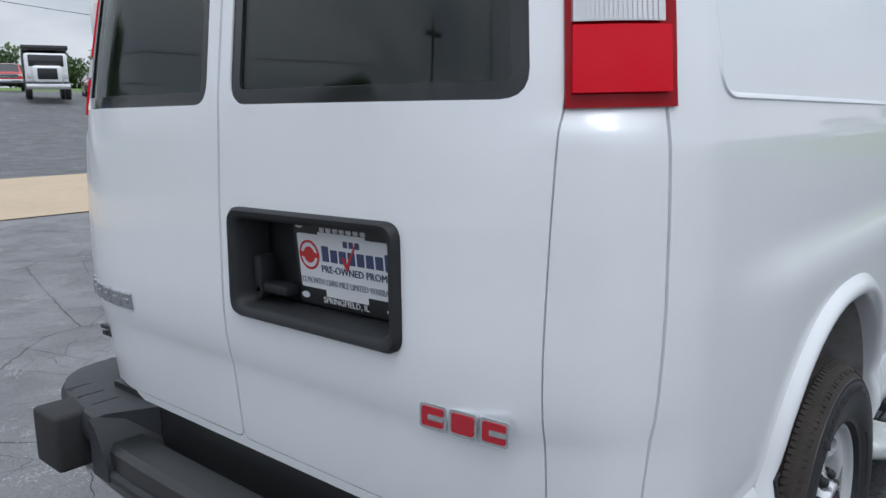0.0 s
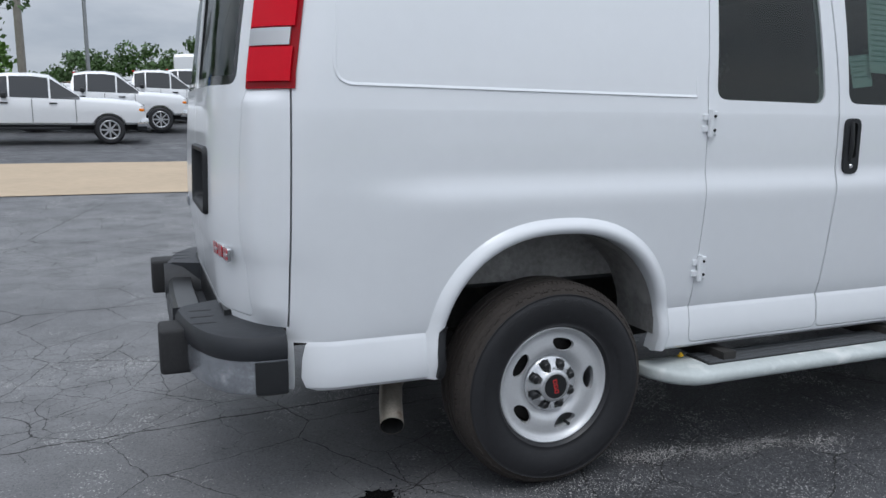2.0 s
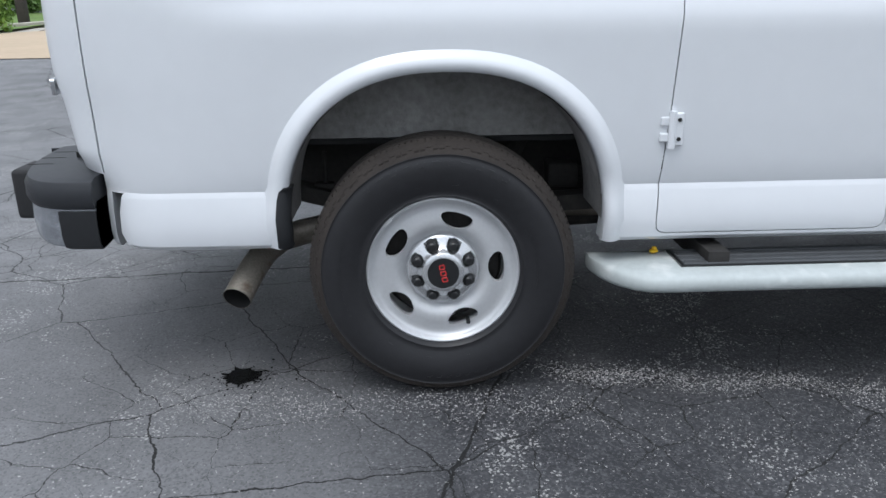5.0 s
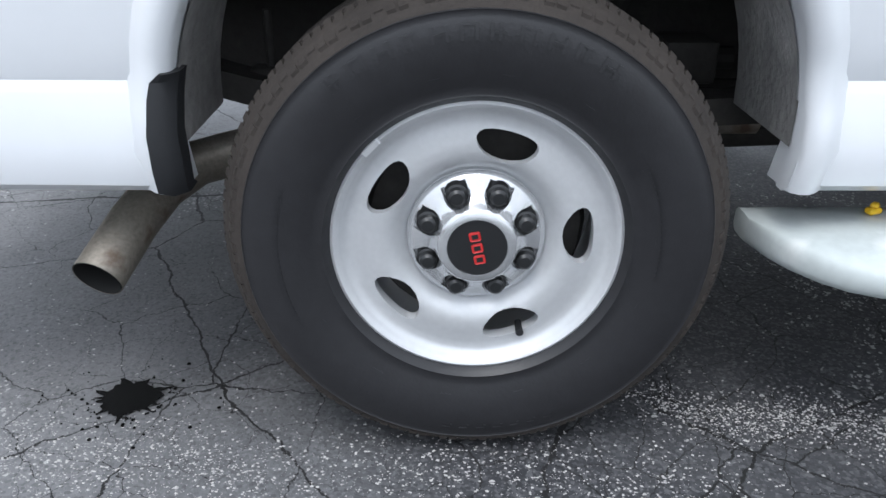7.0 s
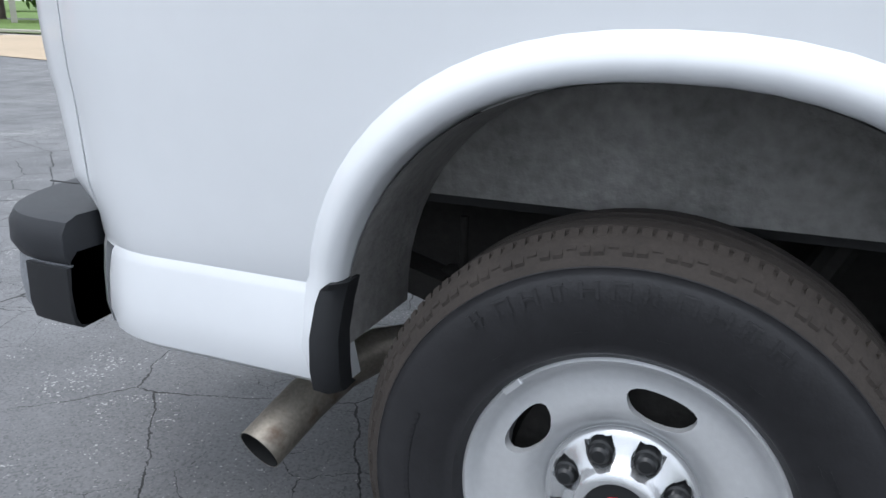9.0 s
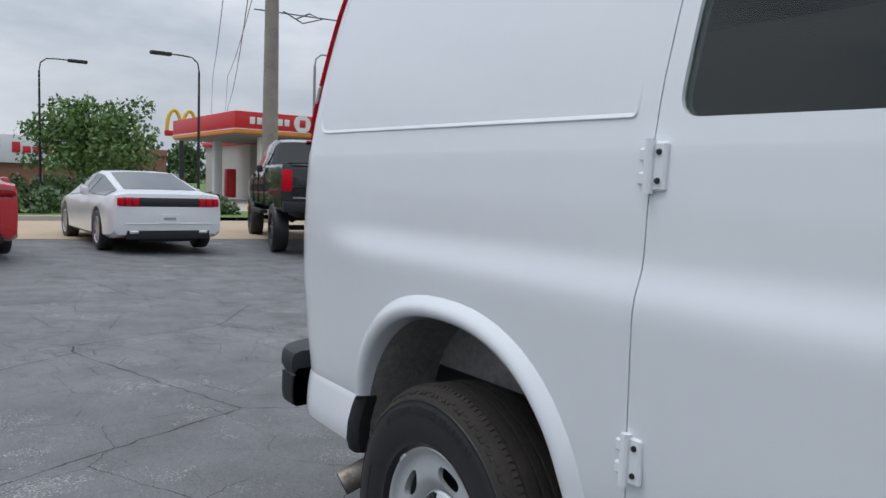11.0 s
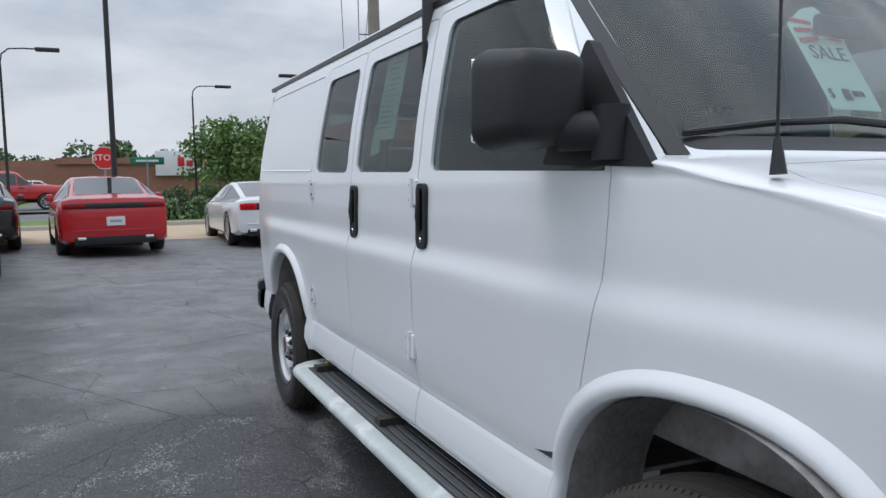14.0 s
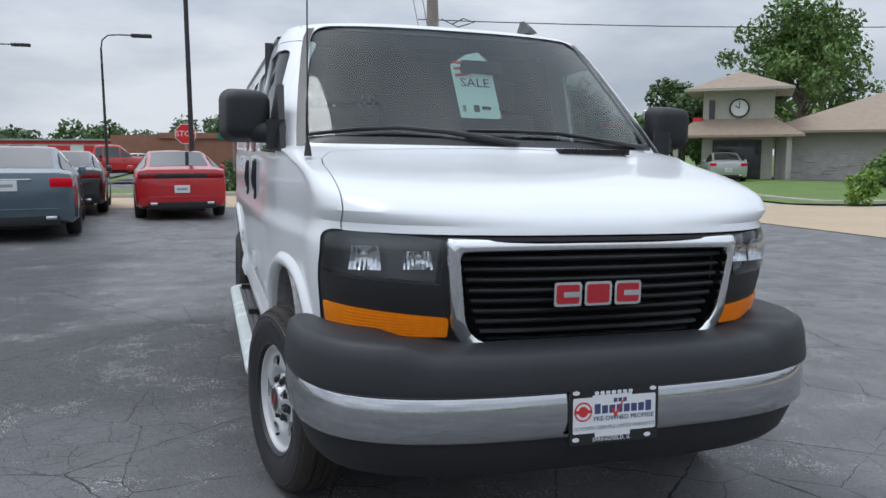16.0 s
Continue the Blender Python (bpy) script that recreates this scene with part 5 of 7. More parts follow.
ROOFTAN = mat("tan_shingle", (0.33, 0.26, 0.20), 0.9, vary=0.15, scale=3, bump=0.6, bump_scale=30)
SOFFIT = mat("grey_soffit", (0.22, 0.20, 0.18), 0.8, vary=0.1)
MULCH = mat("red_mulch_bags", (0.22, 0.06, 0.055), 0.55, vary=0.35, scale=4)


def height(x, y):
    """Ground level: the lot tilts a little, the land behind it climbs."""
    near = -0.02095 * y
    if y <= 6:
        base = near if y > -30 else 0.63
    else:
        base = lerp([(6, -0.126), (9.5, -0.02), (16, 0.12), (22, 0.22), (32, 0.85), (47, 2.0), (60, 2.8), (90, 4.0), (200, 5.0)], y)
    t = min(max((x + 13) / 6, 0), 1)
    t = t * t * (3 - 2 * t)
    flat = near if abs(y) < 6 else (-0.126 if y > 0 else 0.126)
    flat = flat + (0.05 - flat) * min(max((-x - 12) / 6, 0), 1)
    return base * t + flat * (1 - t)


def drape(name, x0, x1, y0, y1, dz, material, label, category, step=1.0, kind="structure", edge=None):
    """A sheet laid on the land."""
    nx, ny = max(1, int((x1 - x0) / step)), max(1, int((y1 - y0) / step))
    rows = []
    for i in range(nx + 1):
        r = []
        for j in range(ny + 1):
            x, y = x0 + (x1 - x0) * i / nx, y0 + (y1 - y0) * j / ny
            if edge:
                x, y = edge(x, y)
            r.append((x, y, height(x, y) + dz))
        rows.append(r)
    bm = strip(rows)
    bmesh.ops.recalc_face_normals(bm, faces=bm.faces)
    for f in bm.faces:
        if f.normal.z < 0:
            f.normal_flip()
    return tagged(part(name, bm, material), label, category, kind=kind)


def stand(x, y, yaw=0.0):
    return pose(x, y, height(x, y), 0, 0, yaw)


# ---- cars ----
def car_wheel(parent, x, y, r, w, rim_mat, side, spokes=8):
    """A wheel with spokes; side -1 or 1 says where its face looks."""
    prof = [(r * 0.66, -w * 0.42), (r * 0.80, -w * 0.50), (r * 0.94, -w * 0.46), (r, -w * 0.34), (r, w * 0.34), (r * 0.94, w * 0.46), (r * 0.80, w * 0.5), (r * 0.66, w * 0.42)]
    m = pose(x, y, r, 0, 0, 0 if side < 0 else 180)
    hub = new("wheel")
    hub.parent, hub.matrix_basis, hub.empty_display_size = parent, m, 0.1
    part("tyre", lathe(prof, 28), TYRE, hub, degrees=50)
    rim = [lathe([(r * 0.67, -w * 0.43), (r * 0.64, -w * 0.46), (r * 0.60, -w * 0.40), (r * 0.58, w * 0.3)], 28), lathe([(0.0, -w * 0.40), (r * 0.13, -w * 0.40), (r * 0.15, -w * 0.25), (0, -w * 0.2)], 16)]
    for k in range(spokes):
        a = 2 * math.pi * k / spokes
        rim.append(moved(box(r * 0.10, r * 0.63, -w * 0.40, -w * 0.27, -r * 0.055, r * 0.055), Matrix.Rotation(a, 4, "Y")))
    part("rim", merged(*rim), rim_mat, hub)
    part("brake_disc", lathe([(0.0, -w * 0.1), (r * 0.58, -w * 0.1)], 20), GAP, hub)


def car_shell(st, half_w):
    """Rings of a car: st rows are (x, sill, belt, roof, belt width, roof width), widths as shares of half_w."""
    rows = []
    for x, sill, belt, roof, bw, rw in st:
        b, w = bw * half_w, rw * half_w
        mid = sill + (belt - sill) * 0.55
        right = [(x, 0.0, sill), (x, -b * 0.90, sill), (x, -b * 0.985, sill + 0.06), (x, -b * 1.0, mid), (x, -b * 0.985, belt - 0.05), (x, -b * 0.955, belt), (x, -w * 1.0, belt + (roof - belt) * 0.86), (x, -w * 0.90, belt + (roof - belt) * 0.965), (x, -w * 0.5, roof), (x, 0.0, roof + 0.004)]
        rows.append(right + [(a, -y, z) for a, y, z in right[1:-1]][::-1])
    return rows


def car(name, m, st, half_w, wheels, paint, rim_mat, label, category, glass_side, glass_front, glass_back, lamps, tail, plate=True, extra=None, spokes=8, group=""):
    """A car facing +x in its own axes. glass_* give station ranges."""
    ob = root(name, m, label, category, group)
    rows = car_shell(st, half_w)
    shell_ = solid_strip(rows)
    wells_ = []
    for x, r, y, w in wheels:
        pts = [(x + (r * 1.16) * math.cos(a), r + (r * 1.16) * math.sin(a)) for a in [math.pi * k / 16 for k in range(17)]]
        pts = [(x + r * 1.16, 0.0)] + pts + [(x - r * 1.16, 0.0)]
        for s in (-1, 1):
            wells_.append(("DIFFERENCE", prism(pts, "y", s * (y - w * 0.75) if s > 0 else -3, 3 if s > 0 else s * (y - w * 0.75))))
    part("body", carve(shell_, *wells_), paint, ob, degrees=28)
    sill_ = st[len(st) // 2][1]
    part("underside", box(st[0][0] + 0.15, st[-1][0] - 0.15, -half_w * 0.48, half_w * 0.48, max(wheels[0][1] * 0.55, sill_ - 0.14), sill_ + 0.10), GAP, ob)
    for x, r, y, w in wheels:
        part("axle", tube([(x, -y, r), (x, -0.14, r), (x, 0.0, r), (x, 0.14, r), (x, y, r)], [0.05, 0.05, 0.13, 0.05, 0.05], 10), GAP, ob)

    def pane(name_, i0, i1, j0, j1, off=0.006, shrink=0.05):
        rr = []
        for i in range(i0, i1 + 1):
            ring_ = rows[i]
            n = len(ring_)
            r = []
            for j in range(j0, j1 + 1):
                p = Vector(ring_[j % n])
                c = Vector((p.x, 0, (st[i][2] + st[i][3]) / 2 - 0.25))
                r.append(p + (p - c).normalized() * off)
            rr.append(r)
        cen = sum((p for r in rr for p in r), Vector()) / sum(len(r) for r in rr)
        rr = [[p + (cen - p) * shrink for p in r] for r in rr]
        bm = strip(rr)
        bmesh.ops.recalc_face_normals(bm, faces=bm.faces)
        part(name_, bm, CARGLASS, ob, "dark tinted glass")
    for a, b_ in glass_side:
        for j in ((5, 6), (12, 13)):
            pane("side_window", a, b_, j[0], j[1], 0.012, 0.06)
    for rng, nm in ((glass_front, "windscreen"), (glass_back, "rear_window")):
        if rng:
            pane(nm, rng[0], rng[1], 7, 11, 0.008, 0.05)
    for x, r, y, w in wheels:
        for s in (-1, 1):
            car_wheel(ob, x, s * y, r, w, rim_mat, s, spokes)
    for nm, args, mt in lamps + tail:
        x0, x1, y0, y1, z0, z1 = args
        for s in ((-1, 1) if y0 * y1 > 0 else (1,)):
            ya, yb = (y0, y1) if s > 0 else (-y1, -y0)
            part(nm, box(x0, x1, ya, yb, z0, z1, min(0.02, (z1 - z0) * 0.3, (x1 - x0) * 0.3), 2), mt, ob)
    if plate:
        zp, xp = plate
        part("licence_plate", box(xp - 0.02, xp + 0.015, -0.155, 0.155, zp - 0.08, zp + 0.08, 0.005, 1), SIGNWHITE, ob, "white plate with plain bars")
        part("plate_bar", box(xp - 0.024, xp - 0.018, -0.10, 0.10, zp - 0.02, zp + 0.025), GREYPRINT, ob)
    for s in (-1, 1):
        i = glass_side[0][1]
        part("wing_mirror", box(st[i][0] - 0.18, st[i][0] - 0.04, s * half_w * 0.95 - 0.06 + s * 0.09, s * half_w * 0.95 + 0.06 + s * 0.09, st[i][2] - 0.02, st[i][2] + 0.13, 0.03, 2), paint if extra != "blackmirror" else TRIM, ob)
    return ob


def sedan(name, m, paint, rim_mat, label, L=5.0, H=1.48, W=1.90, fast=False, deck=1.06, lampset="bar", plate_z=0.62, group=""):
    """A saloon or coupe seen mostly from behind."""
    r = 0.345
    half = W / 2
    belt = deck - 0.08
    st = [(-L * 0.500, 0.42, deck - 0.22, deck - 0.20, 0.84, 0.70), (-L * 0.492, 0.32, deck - 0.06, deck - 0.03, 0.93, 0.74), (-L * 0.46, 0.26, deck - 0.03, deck, 0.97, 0.76), (-L * (0.40 if fast else 0.36), 0.24, belt, deck + 0.03, 0.99, 0.74),
          (-L * (0.13 if fast else 0.17), 0.22, belt, H - 0.03, 1.0, 0.66), (-L * 0.04, 0.22, belt - 0.01, H, 1.0, 0.66), (L * 0.07, 0.22, belt - 0.03, H - 0.03, 1.0, 0.66), (L * 0.22, 0.22, belt - 0.06, belt + 0.03, 1.0, 0.74),
          (L * 0.34, 0.24, belt - 0.10, belt - 0.02, 0.98, 0.76), (L * 0.45, 0.26, belt - 0.18, belt - 0.10, 0.93, 0.72), (L * 0.492, 0.30, belt - 0.30, belt - 0.24, 0.82, 0.62), (L * 0.50, 0.40, belt - 0.40, belt - 0.36, 0.72, 0.5)]
    wb = L * 0.29
    wheels = [(-wb, r, half - 0.12, 0.24), (wb + 0.02, r, half - 0.12, 0.24)]
    xr = -L * 0.5
    lz = deck - 0.16
    if lampset == "bar":
        tail = [("tail_bar", (xr - 0.012, xr + 0.10, -half * 0.86, half * 0.86, lz - 0.055, lz + 0.05), TRIM), ("tail_lamp", (xr - 0.022, xr + 0.12, half * 0.52, half * 0.90, lz - 0.04, lz + 0.035), REDDEEP)]
    elif lampset == "three":
        tail = [("tail_panel", (xr - 0.012, xr + 0.06, -half * 0.80, half * 0.80, lz - 0.08, lz + 0.07), TRIM)] + [("tail_lamp", (xr - 0.03, xr + 0.10, half * (0.52 + 0.125 * k), half * (0.625 + 0.125 * k), lz - 0.07, lz + 0.065), REDLENS) for k in range(3)]
    else:
        tail = [("tail_lamp", (xr - 0.012, xr + 0.20, half * 0.60, half * 0.92, lz - 0.09, lz + 0.05), REDLENS), ("deck_trim", (xr - 0.014, xr + 0.03, -half * 0.35, half * 0.35, lz + 0.02, lz + 0.045), CHROME)]
    tail += [("diffuser", (xr + 0.01, xr + 0.25, -half * 0.72, half * 0.72, 0.24, 0.40), BLACK), ("exhaust_tip", (xr - 0.008, xr + 0.10, half * 0.52, half * 0.68, 0.33, 0.39), CHROME), ("bumper_crease", (xr - 0.016, xr + 0.03, -half * 0.74, half * 0.74, 0.49, 0.51), paint)]
    lamps = [("headlight", (L * 0.462, L * 0.492, half * 0.50, half * 0.82, belt - 0.33, belt - 0.24), WHITELENS)]
    return car(name, m, st, half, wheels, paint, rim_mat, label, "car", [(3, 4), (4, 5), (5, 7)], (6, 7), (3, 4), lamps, tail, (plate_z, xr), spokes=10, group=group)


def pickup(m, paint, rim_mat, label, lift=0.0, L=6.2, group="", dark=False):
    """A crew cab pickup facing +x."""
    r, half = (0.46 if lift else 0.41), 1.0
    z = lift
    st = [(-L * 0.5, 0.66 + z, 1.28 + z, 1.30 + z, 0.93, 0.80), (-L * 0.497, 0.58 + z, 1.38 + z, 1.40 + z, 0.98, 0.86), (-L * 0.45, 0.56 + z, 1.39 + z, 1.41 + z, 1.0, 0.88), (-L * 0.12, 0.54 + z, 1.40 + z, 1.42 + z, 1.0, 0.88), (-L * 0.105, 0.54 + z, 1.30 + z, 1.46 + z, 1.0, 0.86),
          (-L * 0.085, 0.54 + z, 1.28 + z, 1.90 + z, 1.0, 0.74), (-L * 0.02, 0.54 + z, 1.28 + z, 1.97 + z, 1.0, 0.74), (L * 0.07, 0.54 + z, 1.27 + z, 1.98 + z, 1.0, 0.74), (L * 0.13, 0.54 + z, 1.26 + z, 1.93 + z, 1.0, 0.74), (L * 0.245, 0.54 + z, 1.24 + z, 1.33 + z, 1.0, 0.82),
          (L * 0.36, 0.55 + z, 1.20 + z, 1.30 + z, 1.0, 0.84), (L * 0.465, 0.56 + z, 1.14 + z, 1.24 + z, 0.98, 0.82), (L * 0.49, 0.58 + z, 1.05 + z, 1.12 + z, 0.95, 0.78), (L * 0.5, 0.62 + z, 0.90 + z, 0.95 + z, 0.90, 0.70)]
    wheels = [(-L * 0.312, r, half - 0.14, 0.30 if lift else 0.25), (L * 0.352, r, half - 0.14, 0.30 if lift else 0.25)]
    xr, xf = -L * 0.5, L * 0.5
    lamps = [("headlight", (xf - 0.16, xf - 0.015, 0.60, 0.93, 0.92 + z, 1.10 + z), WHITELENS), ("turn_lamp", (xf - 0.20, xf - 0.05, 0.86, 0.965, 0.94 + z, 1.02 + z), AMBER if not dark else TRIM), ("grille", (xf - 0.10, xf + 0.004, -0.60, 0.60, 0.80 + z, 1.13 + z), TRIM), ("grille_bar", (xf - 0.06, xf + 0.020, -0.58, 0.58, 1.02 + z, 1.07 + z), CHROME),
             ("grille_bar", (xf - 0.06, xf + 0.020, -0.58, 0.58, 0.87 + z, 0.92 + z), CHROME), ("front_bumper", (xf - 0.25, xf + 0.06, -0.96, 0.96, 0.50 + z, 0.74 + z), CHROME if not dark else BLACK), ("lower_valance", (xf - 0.25, xf + 0.02, -0.85, 0.85, 0.38 + z, 0.52 + z), BLACK)]
    tail = [("tail_lamp", (xr - 0.014, xr + 0.16, 0.78, 0.955, 0.92 + z, 1.30 + z), REDLENS), ("rear_bumper", (xr - 0.16, xr + 0.10, -0.95, 0.95, 0.56 + z, 0.74 + z), BLACK if dark else CHROME), ("tailgate_line", (xr - 0.010, xr + 0.02, -0.76, 0.76, 0.80 + z, 0.815 + z), WHITELENS if dark else TRIM), ("tailgate_emblem", (xr - 0.018, xr + 0.02, -0.11, 0.11, 1.10 + z, 1.15 + z), DULLCHROME if dark else TRIM), ("tow_hitch", (xr - 0.20, xr + 0.05, -0.05, 0.05, 0.46 + z, 0.54 + z), TRIM), ("spoiler_lip", (xr - 0.03, xr + 0.10, -0.80, 0.80, 1.36 + z, 1.40 + z), paint), ("tailgate_crease", (xr - 0.008, xr + 0.02, -0.74, 0.74, 1.00 + z, 1.012 + z), TRIM),
            ("bed_cover", (xr + 0.06, -L * 0.12, -0.84, 0.84, 1.405 + z, 1.43 + z), BLACK), ("high_stop_lamp", (-L * 0.10, -L * 0.085, -0.14, 0.14, 1.90 + z, 1.94 + z), REDLENS), ("running_board", (-L * 0.08, L * 0.20, 0.90, 1.06, 0.42 + z, 0.49 + z), BLACK)]
    ob = car("pickup_truck", m, st, half, wheels, paint, rim_mat, label, "pickup", [(5, 6), (6, 8), (8, 9)], (8, 9), (4, 5), lamps, tail, (0.66 + z, xr - 0.155), extra="blackmirror", spokes=8, group=group)
    for s in (-1, 1):
        for x in (-0.25, 0.95):
            part("door_handle", box(x - 0.10, x + 0.10, s * 1.0 - 0.025, s * 1.0 + 0.025, 1.12 + z, 1.16 + z, 0.01, 1), TRIM, ob)
        for x in (-L * 0.108, 0.42, L * 0.225):
            part("door_gap", box(x - 0.006, x + 0.006, s * 0.97 - 0.036, s * 0.97 + 0.036, 0.62 + z, 1.24 + z), GAP, ob)
    return ob


def tall_van(m, paint, label, group=""):
    """A high-roof delivery van facing +x."""
    L, half = 6.3, 1.02
    st = [(-3.15, 0.50, 1.30, 2.40, 0.94, 0.88), (-3.10, 0.42, 1.35, 2.50, 0.98, 0.90), (-2.6, 0.40, 1.35, 2.55, 1.0, 0.90), (0.9, 0.40, 1.35, 2.53, 1.0, 0.90), (1.45, 0.40, 1.32, 2.38, 1.0, 0.86), (1.75, 0.40, 1.30, 2.12, 1.0, 0.84), (2.42, 0.42, 1.22, 1.36, 1.0, 0.82), (2.85, 0.44, 1.05, 1.14, 0.97, 0.76), (3.10, 0.46, 0.80, 0.88, 0.90, 0.70), (3.15, 0.52, 0.70, 0.76, 0.80, 0.6)]
    wheels = [(-1.75, 0.35, 0.88, 0.24), (2.05, 0.35, 0.88, 0.24)]
    lamps = [("headlight", (2.78, 3.02, 0.66, 0.93, 0.86, 1.12), WHITELENS), ("grille", (3.00, 3.17, -0.55, 0.55, 0.62, 0.86), TRIM), ("front_bumper", (2.75, 3.20, -0.92, 0.92, 0.36, 0.58), BLACK), ("side_moulding", (-2.9, 1.4, 0.985, 1.03, 0.58, 0.72), BLACK)]
    tail = [("tail_lamp", (-3.17, -3.05, 0.86, 0.98, 1.05, 1.75), REDLENS), ("rear_bumper", (-3.22, -3.0, -0.92, 0.92, 0.42, 0.58), BLACK)]
    return car("delivery_van", m, st, half, wheels, paint, ALLOY, label, "van", [(4, 6)], (5, 6), None, lamps, tail, False, extra="blackmirror", group=group)


sedan("coupe", stand(-13.95, 1.47, 181.5), CARWHITE, ALLOY, "white fastback coupe parked at the edge of the lot", L=4.75, H=1.38, W=1.90, fast=True, deck=1.02, lampset="three", plate_z=0.58, group="parked cars")
sedan("sedan", stand(-13.0, -1.9, 185), CARRED, DARKALLOY, "bright red sedan with dark wheels, parked facing the street", L=5.05, H=1.48, W=1.90, deck=1.10, lampset="bar", plate_z=0.66, group="parked cars")
sedan("coupe", stand(-14.35, -4.5, 185), CARBLACK, DARKALLOY, "black muscle coupe parked beside the others", L=5.0, H=1.45, W=1.92, deck=1.05, lampset="bar", plate_z=0.62, group="parked cars")
sedan("sedan", stand(-9.0, -4.4, 187), CARBLUE, ALLOY, "slate blue sedan with chrome trim, parked in the row", L=5.3, H=1.48, W=1.98, deck=1.08, lampset="side", plate_z=0.86, group="parked cars")
sedan("sedan", stand(-8.3, -6.95, 187), CARMAROON, ALLOY, "maroon sedan parked at the end of the row", L=4.9, H=1.46, W=1.86, deck=1.10, lampset="side", plate_z=0.90, group="parked cars")
pickup(stand(-13.63, 4.98, 165), CARBLACK, DARKALLOY, "black lifted crew cab pickup with big tyres", lift=0.24, L=5.9, group="parked trucks", dark=True)
pickup(stand(-4.45, 21.7, 4), CARWHITE, ALLOY, "white crew cab pickup with a long bed", L=6.7, group="white pickups")
for x, y, a in ((-2.6, 25.6, -3), (-0.75, 29.2, -3), (0.6, 32.6, -3)):
    pickup(stand(x, y, a), CARWHITE, ALLOY, "white pickup parked nose out in a row", L=6.0, group="white pickups")
for x, y, a in ((3.7, 36.6, -4), (6.2, 40.4, -4), (8.6, 44.0, -4)):
    tall_van(stand(x, y, a), CARWHITE, "white high-roof delivery van parked in a row", "delivery vans")
sedan("sedan", stand(-26.2, 23.6, 150), CARSILVER, ALLOY, "silver sedan parked by the brick building", L=4.7, H=1.45, W=1.8, deck=1.05, lampset="side", group="far cars")
pickup(stand(20.5, 62.0, 250), CARRED, ALLOY, "red pickup parked far off", L=5.8, group="far cars")
pickup(stand(-40.0, -6.5, 95), CARRED, ALLOY, "red pickup beside the street", L=5.8, group="far cars")
sedan("hatchback", stand(22.5, 52, 250), CARMAROON, ALLOY, "dark red hatchback parked far off", L=4.4, H=1.6, W=1.8, deck=1.15, lampset="side", group="far cars")
for k in range(4):
    sedan("sedan", stand(-62 - 1.5 * (k % 2), -13 + 3.3 * k, 90 + 4 * k), CARWHITE if k % 2 == 0 else CARSILVER, ALLOY, "white car parked before the storage units", L=4.8, H=1.6, W=1.85, deck=1.15, lampset="side", group="storage lot cars")
for k in range(6):
    sedan("sedan", stand(-74 - 5 * k, 14.5 + 2.2 * (k % 3) + 1.2 * k, 180), (CARSILVER, CARWHITE, CARBLUE)[k % 3], ALLOY, "car waiting in the street far off", L=4.7, H=1.5, W=1.85, deck=1.05, lampset="side", group="street cars")

# dump truck far off
dt = root("dump_truck", stand(17.2, 47.0, 250), "white dump truck with a dark box", "truck")
part("cab", merged(box(0.6, 2.2, -1.1, 1.1, 0.9, 2.6, 0.15, 3), box(2.1, 3.4, -0.75, 0.75, 0.95, 1.85, 0.15, 3)), CARWHITE, dt, "white cab")
part("windscreen", box(2.16, 2.24, -0.9, 0.9, 1.85, 2.5, 0.04), CARGLASS, dt)
part("grille", box(3.36, 3.44, -0.5, 0.5, 1.1, 1.7, 0.03), TRIM, dt)
part("bumper", box(3.3, 3.55, -1.1, 1.1, 0.55, 0.85, 0.04), CHROME, dt)
part("dump_box", merged(box(-4.2, 0.4, -1.2, 1.2, 1.2, 2.9, 0.05), box(-0.4, 2.0, -1.2, 1.2, 2.8, 3.05, 0.04)), CARBLACK, dt, "dark dump box")
part("headlight", box(3.30, 3.46, -1.0, -0.78, 1.15, 1.4, 0.03), WHITELENS, dt)
part("headlight", box(3.30, 3.46, 0.78, 1.0, 1.15, 1.4, 0.03), WHITELENS, dt)
for x in (-3.2, -2.0, 2.6):
    for s in (-1, 1):
        car_wheel(dt, x, s * 0.98, 0.5, 0.32, ALLOY, s, 8)

